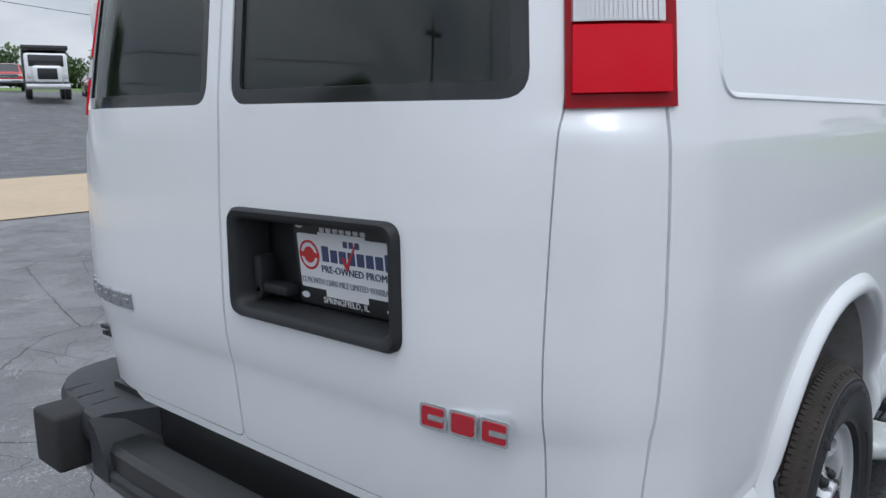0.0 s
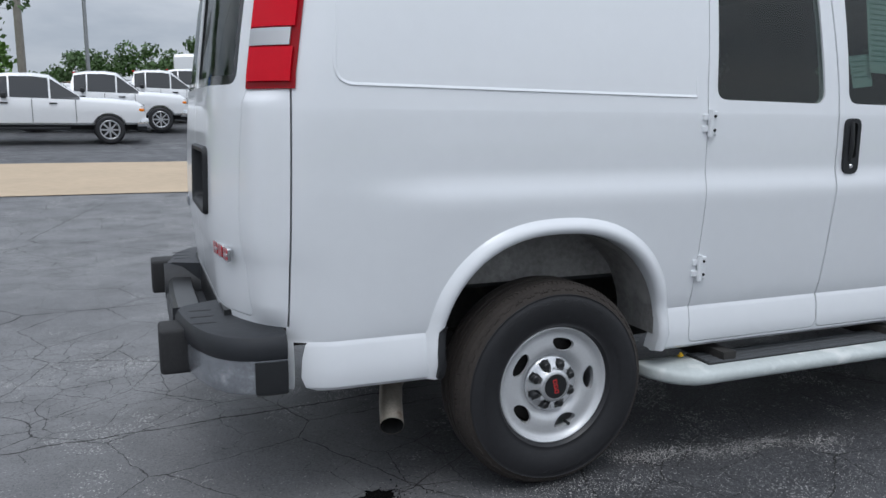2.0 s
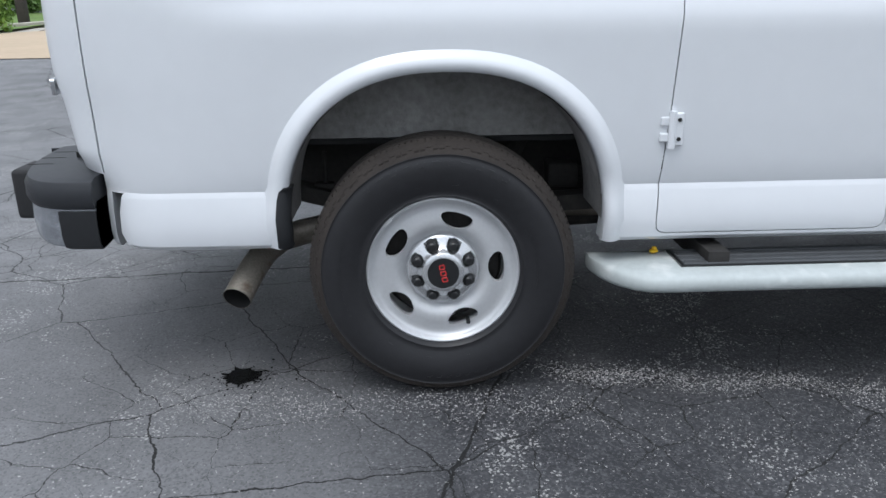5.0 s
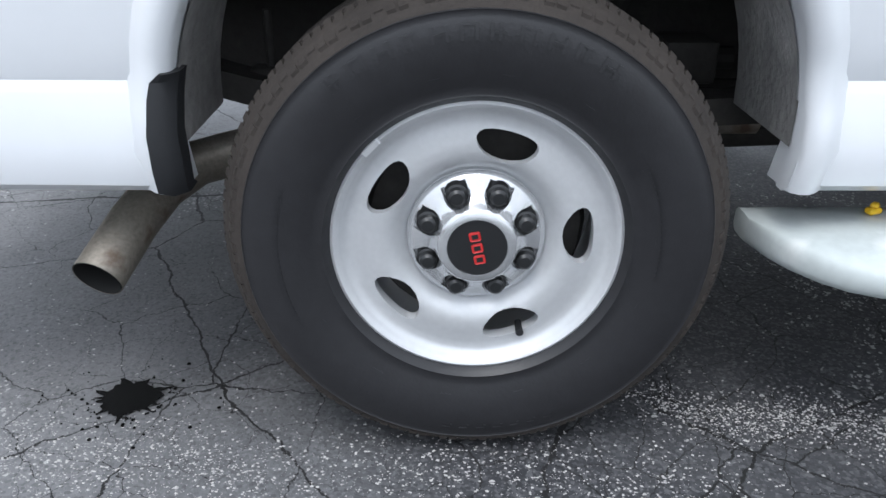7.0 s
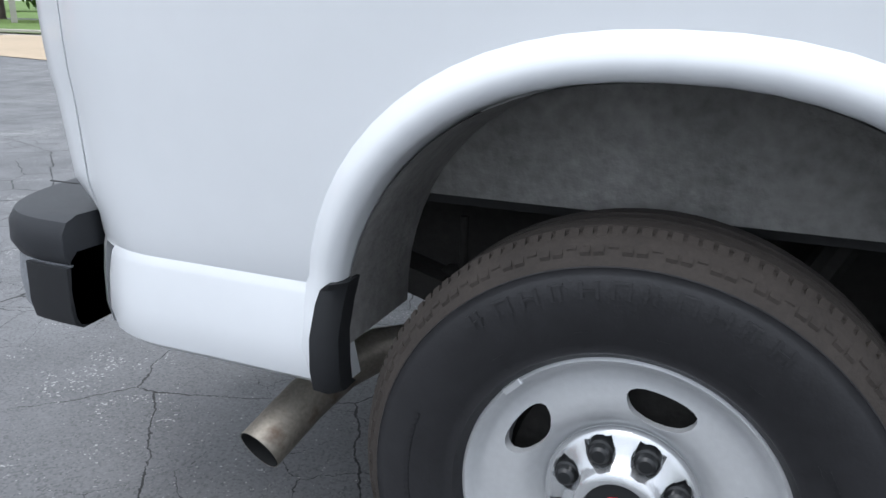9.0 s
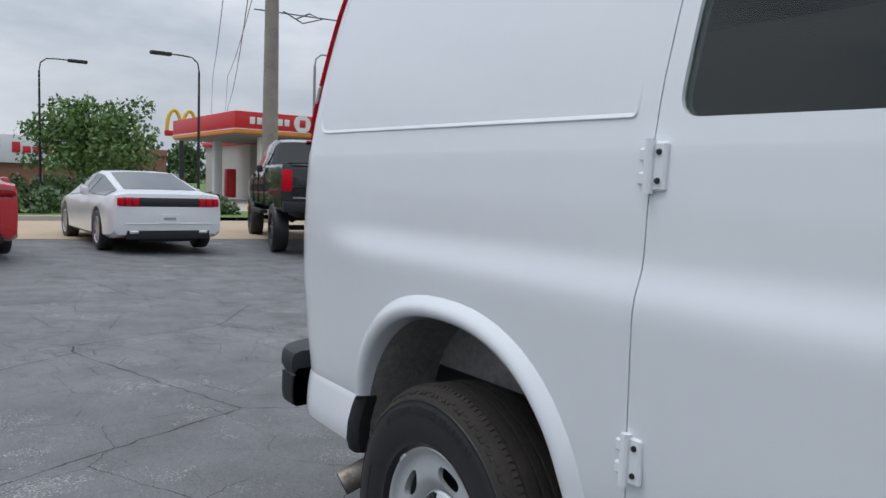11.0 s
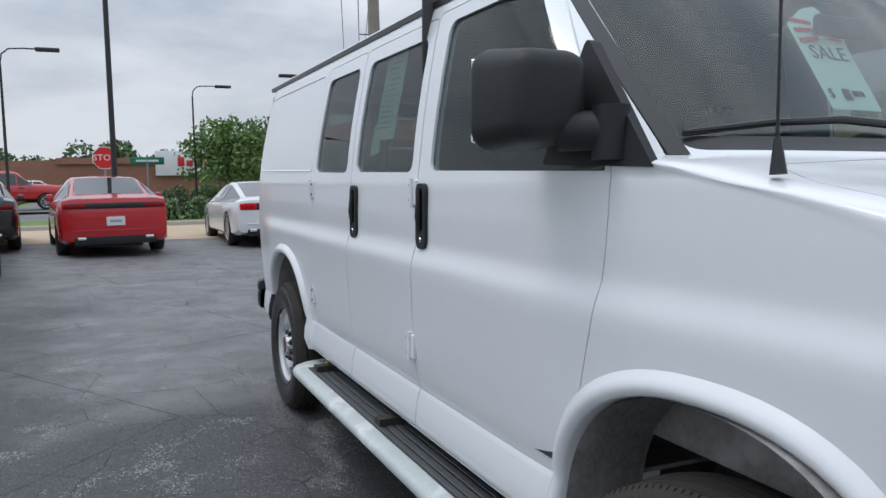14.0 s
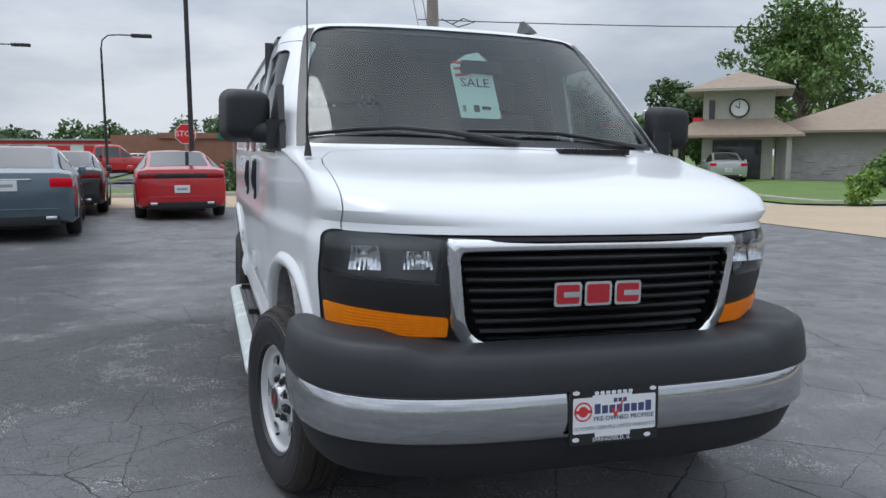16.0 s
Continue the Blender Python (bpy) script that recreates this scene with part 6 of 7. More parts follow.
# ---- ground ----
def asphalt(name, dark, light, crack=1.0, speck=1.0, sealed=0.0):
    """Old sealed asphalt: blotches, alligator cracks, worn pale stone chips."""
    m = bpy.data.materials.new(name)
    m.use_nodes = True
    n, l = m.node_tree.nodes, m.node_tree.links
    b = n["Principled BSDF"]
    tc = n.new("ShaderNodeTexCoord")
    P = tc.outputs["Object"]

    def noise_(scale, detail=5, vec=P, rough=0.55):
        t = n.new("ShaderNodeTexNoise")
        t.inputs["Scale"].default_value, t.inputs["Detail"].default_value, t.inputs["Roughness"].default_value = scale, detail, rough
        l.new(vec, t.inputs["Vector"])
        return t

    def span(sock, a, c, lo=0.0, hi=1.0):
        t = n.new("ShaderNodeMapRange")
        for k, v in (("From Min", a), ("From Max", c), ("To Min", lo), ("To Max", hi)):
            t.inputs[k].default_value = v
        l.new(sock, t.inputs["Value"])
        return t.outputs[0]

    def op(kind, a, c):
        t = n.new("ShaderNodeMath")
        t.operation = kind
        for i, v in enumerate((a, c)):
            if isinstance(v, (int, float)):
                t.inputs[i].default_value = v
            else:
                l.new(v, t.inputs[i])
        return t.outputs[0]

    def mixc(f, a, c):
        t = n.new("ShaderNodeMix")
        t.data_type = "RGBA"
        l.new(f, t.inputs["Factor"])
        for k, v in (("A", a), ("B", c)):
            if isinstance(v, tuple):
                t.inputs[k].default_value = (*v, 1)
            else:
                l.new(v, t.inputs[k])
        return t.outputs["Result"]

    blot, mid, grain = noise_(0.55, 6), noise_(2.6, 6), noise_(75, 3)
    col = mixc(span(blot.outputs["Fac"], 0.34, 0.68), dark, light)
    # the sealed coat: fresh black over one end of the lot, worn at its edge
    place = n.new("ShaderNodeSeparateXYZ")
    l.new(P, place.inputs[0])
    drift = op("MULTIPLY", span(blot.outputs["Fac"], 0.3, 0.7, -1.0, 1.0), 0.55)
    seal = op("MULTIPLY", span(op("ADD", place.outputs["X"], drift), -0.55, 0.15), span(op("ADD", place.outputs["Y"], drift), 1.9, 0.9))
    verge_ = op("MULTIPLY", span(op("ADD", place.outputs["Y"], drift), -2.0, -2.7), span(place.outputs["X"], -7.0, -4.0))
    worn_ = op("MULTIPLY", span(op("ADD", place.outputs["X"], drift), 2.0, 3.6), 0.75)
    seal = op("MULTIPLY", op("MULTIPLY", op("MAXIMUM", seal, verge_), op("SUBTRACT", 1.0, worn_)), sealed)
    coat = mixc(span(mid.outputs["Fac"], 0.35, 0.70), (0.030, 0.031, 0.035), (0.052, 0.053, 0.058))
    col = mixc(seal, col, coat)
    col = mixc(op("MULTIPLY", span(mid.outputs["Fac"], 0.46, 0.72), 0.30), col, tuple(c * 0.55 for c in dark))
    # fine aggregate
    gv = n.new("ShaderNodeTexVoronoi")
    gv.inputs["Scale"].default_value = 170
    l.new(P, gv.inputs["Vector"])
    sep = n.new("ShaderNodeSeparateColor")
    l.new(gv.outputs["Color"], sep.inputs[0])
    col = mixc(op("MULTIPLY", span(sep.outputs[0], 0.5, 1.0), 0.38), col, (0.23, 0.23, 0.235))
    col = mixc(op("MULTIPLY", span(sep.outputs[2], 0.6, 1.0), 0.40), col, (0.014, 0.014, 0.015))
    # worn pale chips, in patches
    chips = noise_(1.5, 8, rough=0.75)
    patch = span(chips.outputs["Fac"], 0.53, 0.72)
    pale = op("MULTIPLY", op("GREATER_THAN", op("ADD", sep.outputs[1], op("MULTIPLY", patch, 0.42)), 1.00 if speck else 9.0), 0.85 * speck)
    col = mixc(pale, col, (0.42, 0.415, 0.40))
    # cracks
    warp = noise_(6.0, 6, rough=0.65)
    bend = n.new("ShaderNodeVectorMath")
    bend.operation = "MULTIPLY_ADD"
    bend.inputs[1].default_value = (0.085, 0.085, 0.0)
    l.new(warp.outputs["Color"], bend.inputs[0])
    l.new(P, bend.inputs[2])
    lines = None
    for scale, width, gate_scale, lo in ((0.45, 0.0026, 0.25, 0.28), (1.5, 0.0046, 0.40, 0.36), (4.0, 0.0086, 0.55, 0.44), (8.5, 0.0110, 0.50, 0.50)):
        v = n.new("ShaderNodeTexVoronoi")
        v.feature, v.voronoi_dimensions = "DISTANCE_TO_EDGE", "2D"
        v.inputs["Scale"].default_value = scale
        l.new(bend.outputs[0], v.inputs["Vector"])
        gate = noise_(gate_scale, 4)
        w = op("MULTIPLY", op("MULTIPLY", span(gate.outputs["Fac"], lo, lo + 0.14), span(seal, 0.0, 1.0, 1.0, 0.9)), op("MULTIPLY", span(mid.outputs["Fac"], 0.34, 0.60, 0.45, 1.2), width))
        ln = op("LESS_THAN", v.outputs["Distance"], w)
        lines = ln if lines is None else op("MAXIMUM", lines, ln)
    lines = op("MULTIPLY", lines, crack)
    col = mixc(lines, col, (0.010, 0.010, 0.010))
    l.new(col, b.inputs["Base Color"])
    l.new(span(mid.outputs["Fac"], 0.3, 0.7, 0.50, 0.72), b.inputs["Roughness"])
    bp = n.new("ShaderNodeBump")
    bp.inputs["Strength"].default_value, bp.inputs["Distance"].default_value = 0.8, 0.005
    hgt = op("SUBTRACT", op("ADD", op("MULTIPLY", grain.outputs["Fac"], 0.5), op("MULTIPLY", sep.outputs[0], 0.35)), op("MULTIPLY", lines, 0.7))
    l.new(hgt, bp.inputs["Height"])
    l.new(bp.outputs["Normal"], b.inputs["Normal"])
    return m


ASPHALT = asphalt("old_asphalt", (0.128, 0.129, 0.133), (0.205, 0.206, 0.210), sealed=1.0)
ASPHALT_FAR = asphalt("street_asphalt", (0.10, 0.102, 0.105), (0.15, 0.15, 0.152), 0.5, 0.0)
ASPHALT_UP = asphalt("upper_lot_asphalt", (0.062, 0.064, 0.070), (0.098, 0.100, 0.106))
TAN = mat("tan_concrete", (0.46, 0.36, 0.25), 0.85, vary=0.10, scale=0.7, bump=0.3, bump_scale=60)
CONCRETE = mat("pale_concrete", (0.44, 0.41, 0.36), 0.85, vary=0.10, scale=0.6, bump=0.3, bump_scale=60)
DIRT = mat("ploughed_dirt", (0.20, 0.12, 0.07), 0.95, vary=0.2, scale=0.5)

far_rows = []
for i in range(71):
    u = -1 + 2 * i / 70
    x = 900 * u * abs(u) ** 1.4
    far_rows.append([(x, 900 * (-1 + 2 * j / 70) * abs(-1 + 2 * j / 70) ** 1.4, height(x, 900 * (-1 + 2 * j / 70) * abs(-1 + 2 * j / 70) ** 1.4) - 0.10) for j in range(71)])
gb = strip(far_rows)
bmesh.ops.recalc_face_normals(gb, faces=gb.faces)
for f in gb.faces:
    if f.normal.z < 0:
        f.normal_flip()
tagged(part("ground", gb, GRASS), "green lawn and open land", "ground", kind="structure")
drape("parking_lot", -14.6, 30, -30, 10.0, 0.0, ASPHALT, "dark cracked asphalt of a car lot with worn pale patches", "pavement", 0.75, edge=lambda x, y: (x - 0.20 * min(max(-x - 9, 0), 5) * (y + 3) / 8 * 0.0, y))
drape("concrete_apron", -20.0, 34, 9.7, 15.0, 0.012, TAN, "tan concrete gutter strip along the lot", "pavement")
drape("street_apron", -20.2, -14.5, -30, 9.95, 0.008, TAN, "tan concrete strip between lot and verge", "pavement")
drape("service_lot", -8.6, 40, 14.9, 60, 0.004, ASPHALT_UP, "dark asphalt of the upper lot", "pavement", 1.5)
drape("service_drive", -18, -7.6, 17.8, 22.5, 0.016, CONCRETE, "pale concrete service drive", "pavement", edge=lambda x, y: (x, y - 0.10 * (x + 8)))
drape("corner_apron", -26, -8.4, 14.9, 16.2, 0.010, CONCRETE, "pale concrete apron by the street corner", "pavement")
drape("side_street", -52, -8.8, 27.0, 30.5, 0.012, ASPHALT_FAR, "grey street before the brick building", "road", 2.0)
drape("street", -33, -24.5, -120, 26, 0.010, ASPHALT_FAR, "grey street beside the verge", "road", 2.0)
drape("avenue", -180, -32.0, 10.5, 19.0, 0.014, ASPHALT_FAR, "grey avenue running into the distance", "road", 2.5)
drape("store_lot", -64, -36, -6, 9.5, 0.012, ASPHALT_FAR, "grey store parking lot", "pavement", 2.0)
drape("storage_lot", -74, -40, -60, -7, 0.016, ASPHALT_FAR, "grey storage lot", "pavement", 3.0)
drape("station_forecourt", -46, -26, 3.2, 26, 0.018, CONCRETE, "pale concrete filling station forecourt", "pavement", 2.0)
drape("far_field", -60, 10, 62, 75, 0.03, DIRT, "brown ploughed strip across the field", "field", 3.0)


def kerb(points, w=0.15, h=0.14):
    rows = []
    for i, (x, y) in enumerate(points):
        a, c = points[max(i - 1, 0)], points[min(i + 1, len(points) - 1)]
        d = Vector((c[0] - a[0], c[1] - a[1])).normalized()
        nx, ny = -d.y * w / 2, d.x * w / 2
        z = height(x, y)
        rows.append([(x - nx, y - ny, z - 0.05), (x - nx * 0.9, y - ny * 0.9, z + h - 0.02), (x - nx * 0.6, y - ny * 0.6, z + h), (x + nx * 0.6, y + ny * 0.6, z + h), (x + nx * 0.9, y + ny * 0.9, z + h - 0.02), (x + nx, y + ny, z - 0.05)])
    return solid_strip(rows)


tagged(part("kerb", kerb([(-20.2, y) for y in range(-30, 3)]), CONCRETE), "pale concrete kerb along the verge", "kerb", kind="structure")
tagged(part("kerb", kerb([(-24.0 + 1.0 * k, 15.3 + 0.1 * k) for k in range(16)]), CONCRETE), "pale concrete kerb along the lawn", "kerb", kind="structure")
tagged(part("kerb", kerb([(-7.0 + 0.5 * k, 15.6 - 0.25 * k) for k in range(4)]), CONCRETE), "short concrete kerb end by the drive", "kerb", kind="structure")
drape("verge", -24.4, -20.25, -30, 9.9, 0.10, GRASS, "mown grass verge", "lawn")
drape("lawn", -40, -9.0, 15.35, 26.9, 0.06, GRASS, "mown lawn at the corner", "lawn", 1.5)

# stain under the exhaust
pts = []
rnd = random.Random(4)
wob = [rnd.uniform(-1, 1) for k in range(72)]
for k in range(72):
    a = 2 * math.pi * k / 72
    r = 0.046 * (1 + 0.10 * math.sin(3 * a + 1) + 0.07 * math.sin(7 * a)) + (0.020 * max(wob[k], 0) ** 2 + 0.004 * wob[k])
    pts.append((-0.628 + r * 1.15 * math.cos(a), -0.828 + r * math.sin(a)))
oil = prism(pts, "z", 0.0, 0.0015)
tagged(part("oil_stain", oil, mat("fresh_oil", (0.006, 0.006, 0.006), 0.25), at=Matrix.Translation((0, 0, height(0, -0.835) + 0.003))), "black oil spot on the asphalt", "stain")
rnd = random.Random(9)
drops = []
for k in range(90):
    a, d = rnd.random() * 6.28, 0.05 + 0.085 * rnd.random() ** 1.5
    r = 0.0012 + 0.0032 * rnd.random() ** 2
    c = (-0.628 + 1.3 * d * math.cos(a), -0.835 + d * math.sin(a))
    drops.append(prism([(c[0] + r * math.cos(t), c[1] + r * math.sin(t)) for t in [2 * math.pi * q / 7 for q in range(7)]], "z", 0.003, 0.0042))
tagged(part("oil_splashes", merged(*drops), MATS["fresh_oil"], at=Matrix.Translation((0, 0, height(0, -0.835)))), "small oil splashes round the spot", "stain", kind="stuff")
yl = merged(moved(box(-0.012, 0.012, -0.008, 0.008, 0, 0.010, 0.003, 1), pose(0, 0, 0, 0, 0, 20)), moved(box(-0.006, 0.010, -0.006, 0.006, 0.008, 0.018, 0.003, 1), pose(0, 0, 0, 0, 10, 50)))
tagged(part("fallen_petal", yl, SIGNYELLOW, at=LEAN @ pose(0.625, -0.875, 0.397)), "small yellow petal lying on the running board", "petal")

# ---- plants ----
def leaf_cloud(blobs, count, size, seed):
    """Many small leaves scattered in soft blobs (x, y, z, radius); one mesh."""
    rng = np.random.default_rng(seed)
    bl = np.array(blobs, dtype=float)
    wgt = bl[:, 3] ** 2
    idx = rng.choice(len(bl), count, p=wgt / wgt.sum())
    d = rng.normal(size=(count, 3))
    d /= np.linalg.norm(d, axis=1)[:, None]
    rad = bl[idx, 3] * (0.55 + 0.5 * rng.random(count))
    c = bl[idx, :3] + d * rad[:, None] * np.array([1, 1, 0.85])
    u = rng.normal(size=(count, 3))
    u /= np.linalg.norm(u, axis=1)[:, None]
    v = np.cross(u, d + 0.6 * rng.normal(size=(count, 3)))
    v /= np.linalg.norm(v, axis=1)[:, None] + 1e-9
    s = size * (0.6 + 0.8 * rng.random(count))[:, None]
    verts = np.stack([c - u * s, c + v * s * 0.55, c + u * s, c - v * s * 0.55], 1).reshape(-1, 3)
    me = bpy.data.meshes.new("crown")
    faces = np.arange(count * 4).reshape(-1, 4)
    me.from_pydata(verts.tolist(), [], faces.tolist())
    return me


def tree(name, m, h, spread, count, size, seed, material, label, category="tree", trunk=0.3, thin=False, low=0.35):
    ob = root(name, m, label, category)
    rng = random.Random(seed)
    bars, tips = [tube([(0, 0, -0.2), (0.03 * h * 0.2, 0, h * 0.2), (0.0, 0.02 * h * 0.3, h * 0.45), (0.02 * h, 0, h * 0.7)], [trunk, trunk * 0.75, trunk * 0.5, trunk * 0.2], 10)], []
    n = 16
    for k in range(n):
        a = 2.4 * k + rng.random()
        z0 = h * (0.22 + 0.45 * k / n)
        r = spread * (0.55 + 0.45 * rng.random()) * (1.0 - 0.45 * k / n)
        z1 = h * (low + (0.92 - low) * ((k + 0.5) / n) ** 0.9)
        p0, p1 = Vector((0, 0, z0)), Vector((r * math.cos(a), r * math.sin(a), z1))
        mid = (p0 + p1) / 2 + Vector((rng.uniform(-0.2, 0.2), rng.uniform(-0.2, 0.2), 0.12)) * spread * 0.4
        bars.append(tube([p0, mid, p1], [trunk * 0.32, trunk * 0.18, trunk * 0.05], 6))
        tips.append((p1.x, p1.y, p1.z, spread * rng.uniform(0.20, 0.36)))
        tips.append((mid.x, mid.y, mid.z + 0.05 * h, spread * rng.uniform(0.16, 0.28)))
        for q in range(3):
            p2 = p1 + Vector((rng.uniform(-1, 1), rng.uniform(-1, 1), rng.uniform(-0.5, 0.9))) * spread * 0.38
            bars.append(tube([mid.lerp(p1, 0.5), p2], [trunk * 0.10, trunk * 0.03], 5))
            tips.append((p2.x, p2.y, min(p2.z, h), spread * rng.uniform(0.10, 0.22)))
    tips.append((0, 0, h * 0.86, spread * 0.3))
    part("trunk", merged(*bars), BARK, ob, "brown branching trunk")
    me = leaf_cloud(tips, count, size, seed)
    me.materials.append(material)
    crown = new("crown", me)
    crown.parent = ob
    return ob


def bush_row(name, places, count, size, seed, material, label, category="bush", kind=""):
    """A thicket of leaves standing on the land; places are (x, y, radius, height)."""
    rng = random.Random(seed)
    blobs = []
    for x, y, r, h in places:
        g = height(x, y)
        for k in range(max(4, int(6 * h / r))):
            blobs.append((x + rng.uniform(-0.5, 0.5) * r, y + rng.uniform(-0.5, 0.5) * r, g + h * rng.uniform(0.12, 0.85), r * rng.uniform(0.35, 0.6)))
    me = leaf_cloud(blobs, count, size, seed)
    me.materials.append(material)
    return tagged(new(name, me), label, category, kind=kind)


tree("street_tree", stand(-31.4, 3.9), 3.9, 2.9, 9000, 0.10, 3, LEAF, "low spreading green tree on the verge", trunk=0.16, low=0.30)
tree("tall_tree", stand(-36.5, 37.5), 11.4, 5.0, 15000, 0.16, 11, LEAF, "tall leafy tree behind the brick building", trunk=0.42, low=0.42)
tree("tree", stand(-36.0, 28.0), 6.0, 3.0, 6000, 0.16, 21, LEAFDARK, "dark green tree beside the clock tower", trunk=0.2)
tree("tree", stand(-10.6, 36.0), 9.0, 4.6, 9000, 0.15, 31, LEAFDARK, "tree with bare limbs behind the sign", trunk=0.3)
tree("tree", stand(-40.0, 21.5), 6.0, 3.0, 6000, 0.14, 38, LEAFDARK, "green tree beyond the black pickup", trunk=0.2)
bush_row("bush", [(-14.4, 29.6, 1.5, 2.0), (-13.0, 30.0, 1.8, 2.5), (-11.6, 30.6, 1.8, 2.6), (-10.4, 31.4, 1.6, 2.4), (-8.9, 31.6, 1.7, 2.7), (-7.2, 32.0, 1.6, 2.5)], 12000, 0.10, 41, LEAFLIGHT, "light green spreading bush beside the lawn")
bush_row("bush", [(-9.4, 15.3, 0.5, 1.1)], 1200, 0.06, 42, LEAFLIGHT, "small green bush by the post")
bush_row("hedge", [(-17.0 + 0.9 * k, 24.5 + 0.8 * k, 1.1, 1.75) for k in range(4)], 7000, 0.09, 43, LEAF, "clipped green hedge by the brick building", "hedge")
bush_row("hedge", [(-22.4, -2.0 + 1.0 * k, 0.8, 0.75) for k in range(9)], 9000, 0.07, 44, LEAFDARK, "low dark green hedge on the verge", "hedge")
bush_row("hedge", [(-40.0, -1.0 + 1.1 * k, 0.8, 1.0) for k in range(8)], 5000, 0.09, 45, LEAFDARK, "dark shrubs before the store", "hedge")


def far_woods(name, arc, r0, h0, seed, count, material, label, z=0.0):
    """A belt of far trees along an arc of bearings (degrees)."""
    rng = random.Random(seed)
    blobs = []
    a = arc[0]
    while a < arc[1]:
        r = r0 * rng.uniform(0.9, 1.15)
        h = h0 * rng.uniform(0.55, 1.15)
        x, y = r * math.cos(radians(a)), r * math.sin(radians(a))
        for k in range(5):
            blobs.append((x + rng.uniform(-0.4, 0.4) * h, y + rng.uniform(-0.4, 0.4) * h, height(x, y) + z + h * rng.uniform(0.15, 0.85), h * rng.uniform(0.22, 0.40)))
        a += math.degrees(h * 0.55 / r)
    me = leaf_cloud(blobs, count, h0 * 0.055, seed)
    me.materials.append(material)
    return tagged(new(name, me), label, "woods", kind="stuff")


far_woods("far_woods", (150, 215), 165, 9.5, 51, 26000, LEAFDARK, "belt of dark green trees far beyond the street")
far_woods("far_woods", (60, 101), 105, 5.0, 52, 26000, LEAFDARK, "wood behind the upper lot")
far_woods("far_woods", (100, 152), 95, 8.0, 53, 26000, LEAF, "green wood beyond the field")
far_woods("far_woods", (215, 420), 150, 10, 54, 22000, LEAFDARK, "belt of trees behind the camera's side of the lot")


# worn stone chips standing proud of the asphalt, thickest in bands beside the wheel
def stone_chips(bands, seed):
    rng = np.random.default_rng(seed)
    verts, faces = [], []
    for x0, y0, x1, y1, spread, count in bands:
        for k in range(count):
            t, off = rng.random(), rng.normal() * spread
            x, y = x0 + (x1 - x0) * t + rng.normal() * 0.04, y0 + (y1 - y0) * t + off + 0.03 * math.sin(9 * t + x0 * 5)
            r, a = 0.0014 + 0.0028 * rng.random() ** 2.5, rng.random() * 6.28
            z = height(x, y)
            i = len(verts)
            for q in range(5):
                b_ = a + 2 * math.pi * q / 5
                k_ = r * (0.7 + 0.6 * rng.random())
                verts.append((x + k_ * math.cos(b_) * 1.2, y + k_ * math.sin(b_), z - 0.001))
            verts.append((x, y, z + r * 0.45))
            faces += [(i + q, i + (q + 1) % 5, i + 5) for q in range(5)]
    me = bpy.data.meshes.new("stone_chips")
    me.from_pydata(verts, [], faces)
    return me


CHIP = mat("pale_stone_chip", (0.40, 0.39, 0.375), 0.8, vary=0.35, scale=25)
chips_me = stone_chips([(0.32, -0.84, 0.75, -0.93, 0.035, 2300), (0.75, -0.93, 1.35, -1.02, 0.035, 2200), (-0.90, -0.98, 0.40, -1.05, 0.06, 3200), (-0.85, -0.92, -0.35, -1.00, 0.05, 900), (0.75, -1.38, 1.7, -1.50, 0.07, 900), (-1.3, -1.95, -0.2, -2.05, 0.06, 1600), (0.0, -1.15, 1.2, -1.25, 0.12, 1200), (-1.3, -0.7, 1.5, -0.9, 0.35, 2600), (-1.6, -1.4, 1.6, -1.6, 0.35, 2200)], 6)
chips_me.materials.append(CHIP)
tagged(new("stone_chips", chips_me), "pale worn stone chips in the asphalt beside the wheel", "gravel", kind="stuff")

# ---- poles, signs and buildings ----
def street_lamp(m, h, arm, label, material=DARKPOLE, r=0.09, side=1):
    ob = root("street_lamp", m, label, "street lamp")
    part("pole", tube([(0, 0, -0.1), (0, 0, h * 0.5), (0, 0, h - 0.5)], [r, r * 0.85, r * 0.65], 12), material, ob)
    if arm:
        part("arm", tube([(0, 0, h - 0.5), (0, side * 0.05, h - 0.2), (0, side * 0.25, h - 0.03), (0, side * 0.6, h), (0, side * arm, h)], r * 0.45, 8), material, ob)
        part("lamp_head", box(-0.12, 0.12, side * arm - 0.35, side * arm + 0.35, h - 0.07, h + 0.05, 0.03, 2), material, ob)
    else:
        part("pole_top", tube([(0, 0, h - 0.5), (0, 0, h)], [r * 0.65, r * 0.6], 12), material, ob)
    return ob


street_lamp(stand(-16.5, -1.55), 12.0, 0, "tall dark steel light pole at the edge of the lot", r=0.075)
street_lamp(stand(-31.7, 2.1), 5.6, 1.35, "dark curved-arm street lamp beside the street", r=0.055)
street_lamp(stand(-25.7, 6.35), 5.4, 1.3, "dark curved-arm street lamp", r=0.055, side=-1)
street_lamp(stand(-23.3, -4.55), 5.6, 1.35, "dark curved-arm street lamp beside the verge", r=0.055)
street_lamp(stand(-28.5, -9.6), 5.8, 1.5, "dark curved-arm street lamp down the street", r=0.055)
street_lamp(stand(-27.5, 11.6), 6.4, 0.9, "pale double street lamp at the filling station", GREYPOLE, r=0.08)
street_lamp(stand(-3.2, 36.0), 9.0, 0, "slim pale light pole behind the trucks", GREYPOLE, r=0.10)
street_lamp(stand(-19.5, 44.0), 6.0, 0, "pale pole by the field", GREYPOLE, r=0.10)
street_lamp(stand(7.0, 60.0), 11.0, 1.5, "pale light pole far off", GREYPOLE, r=0.12)


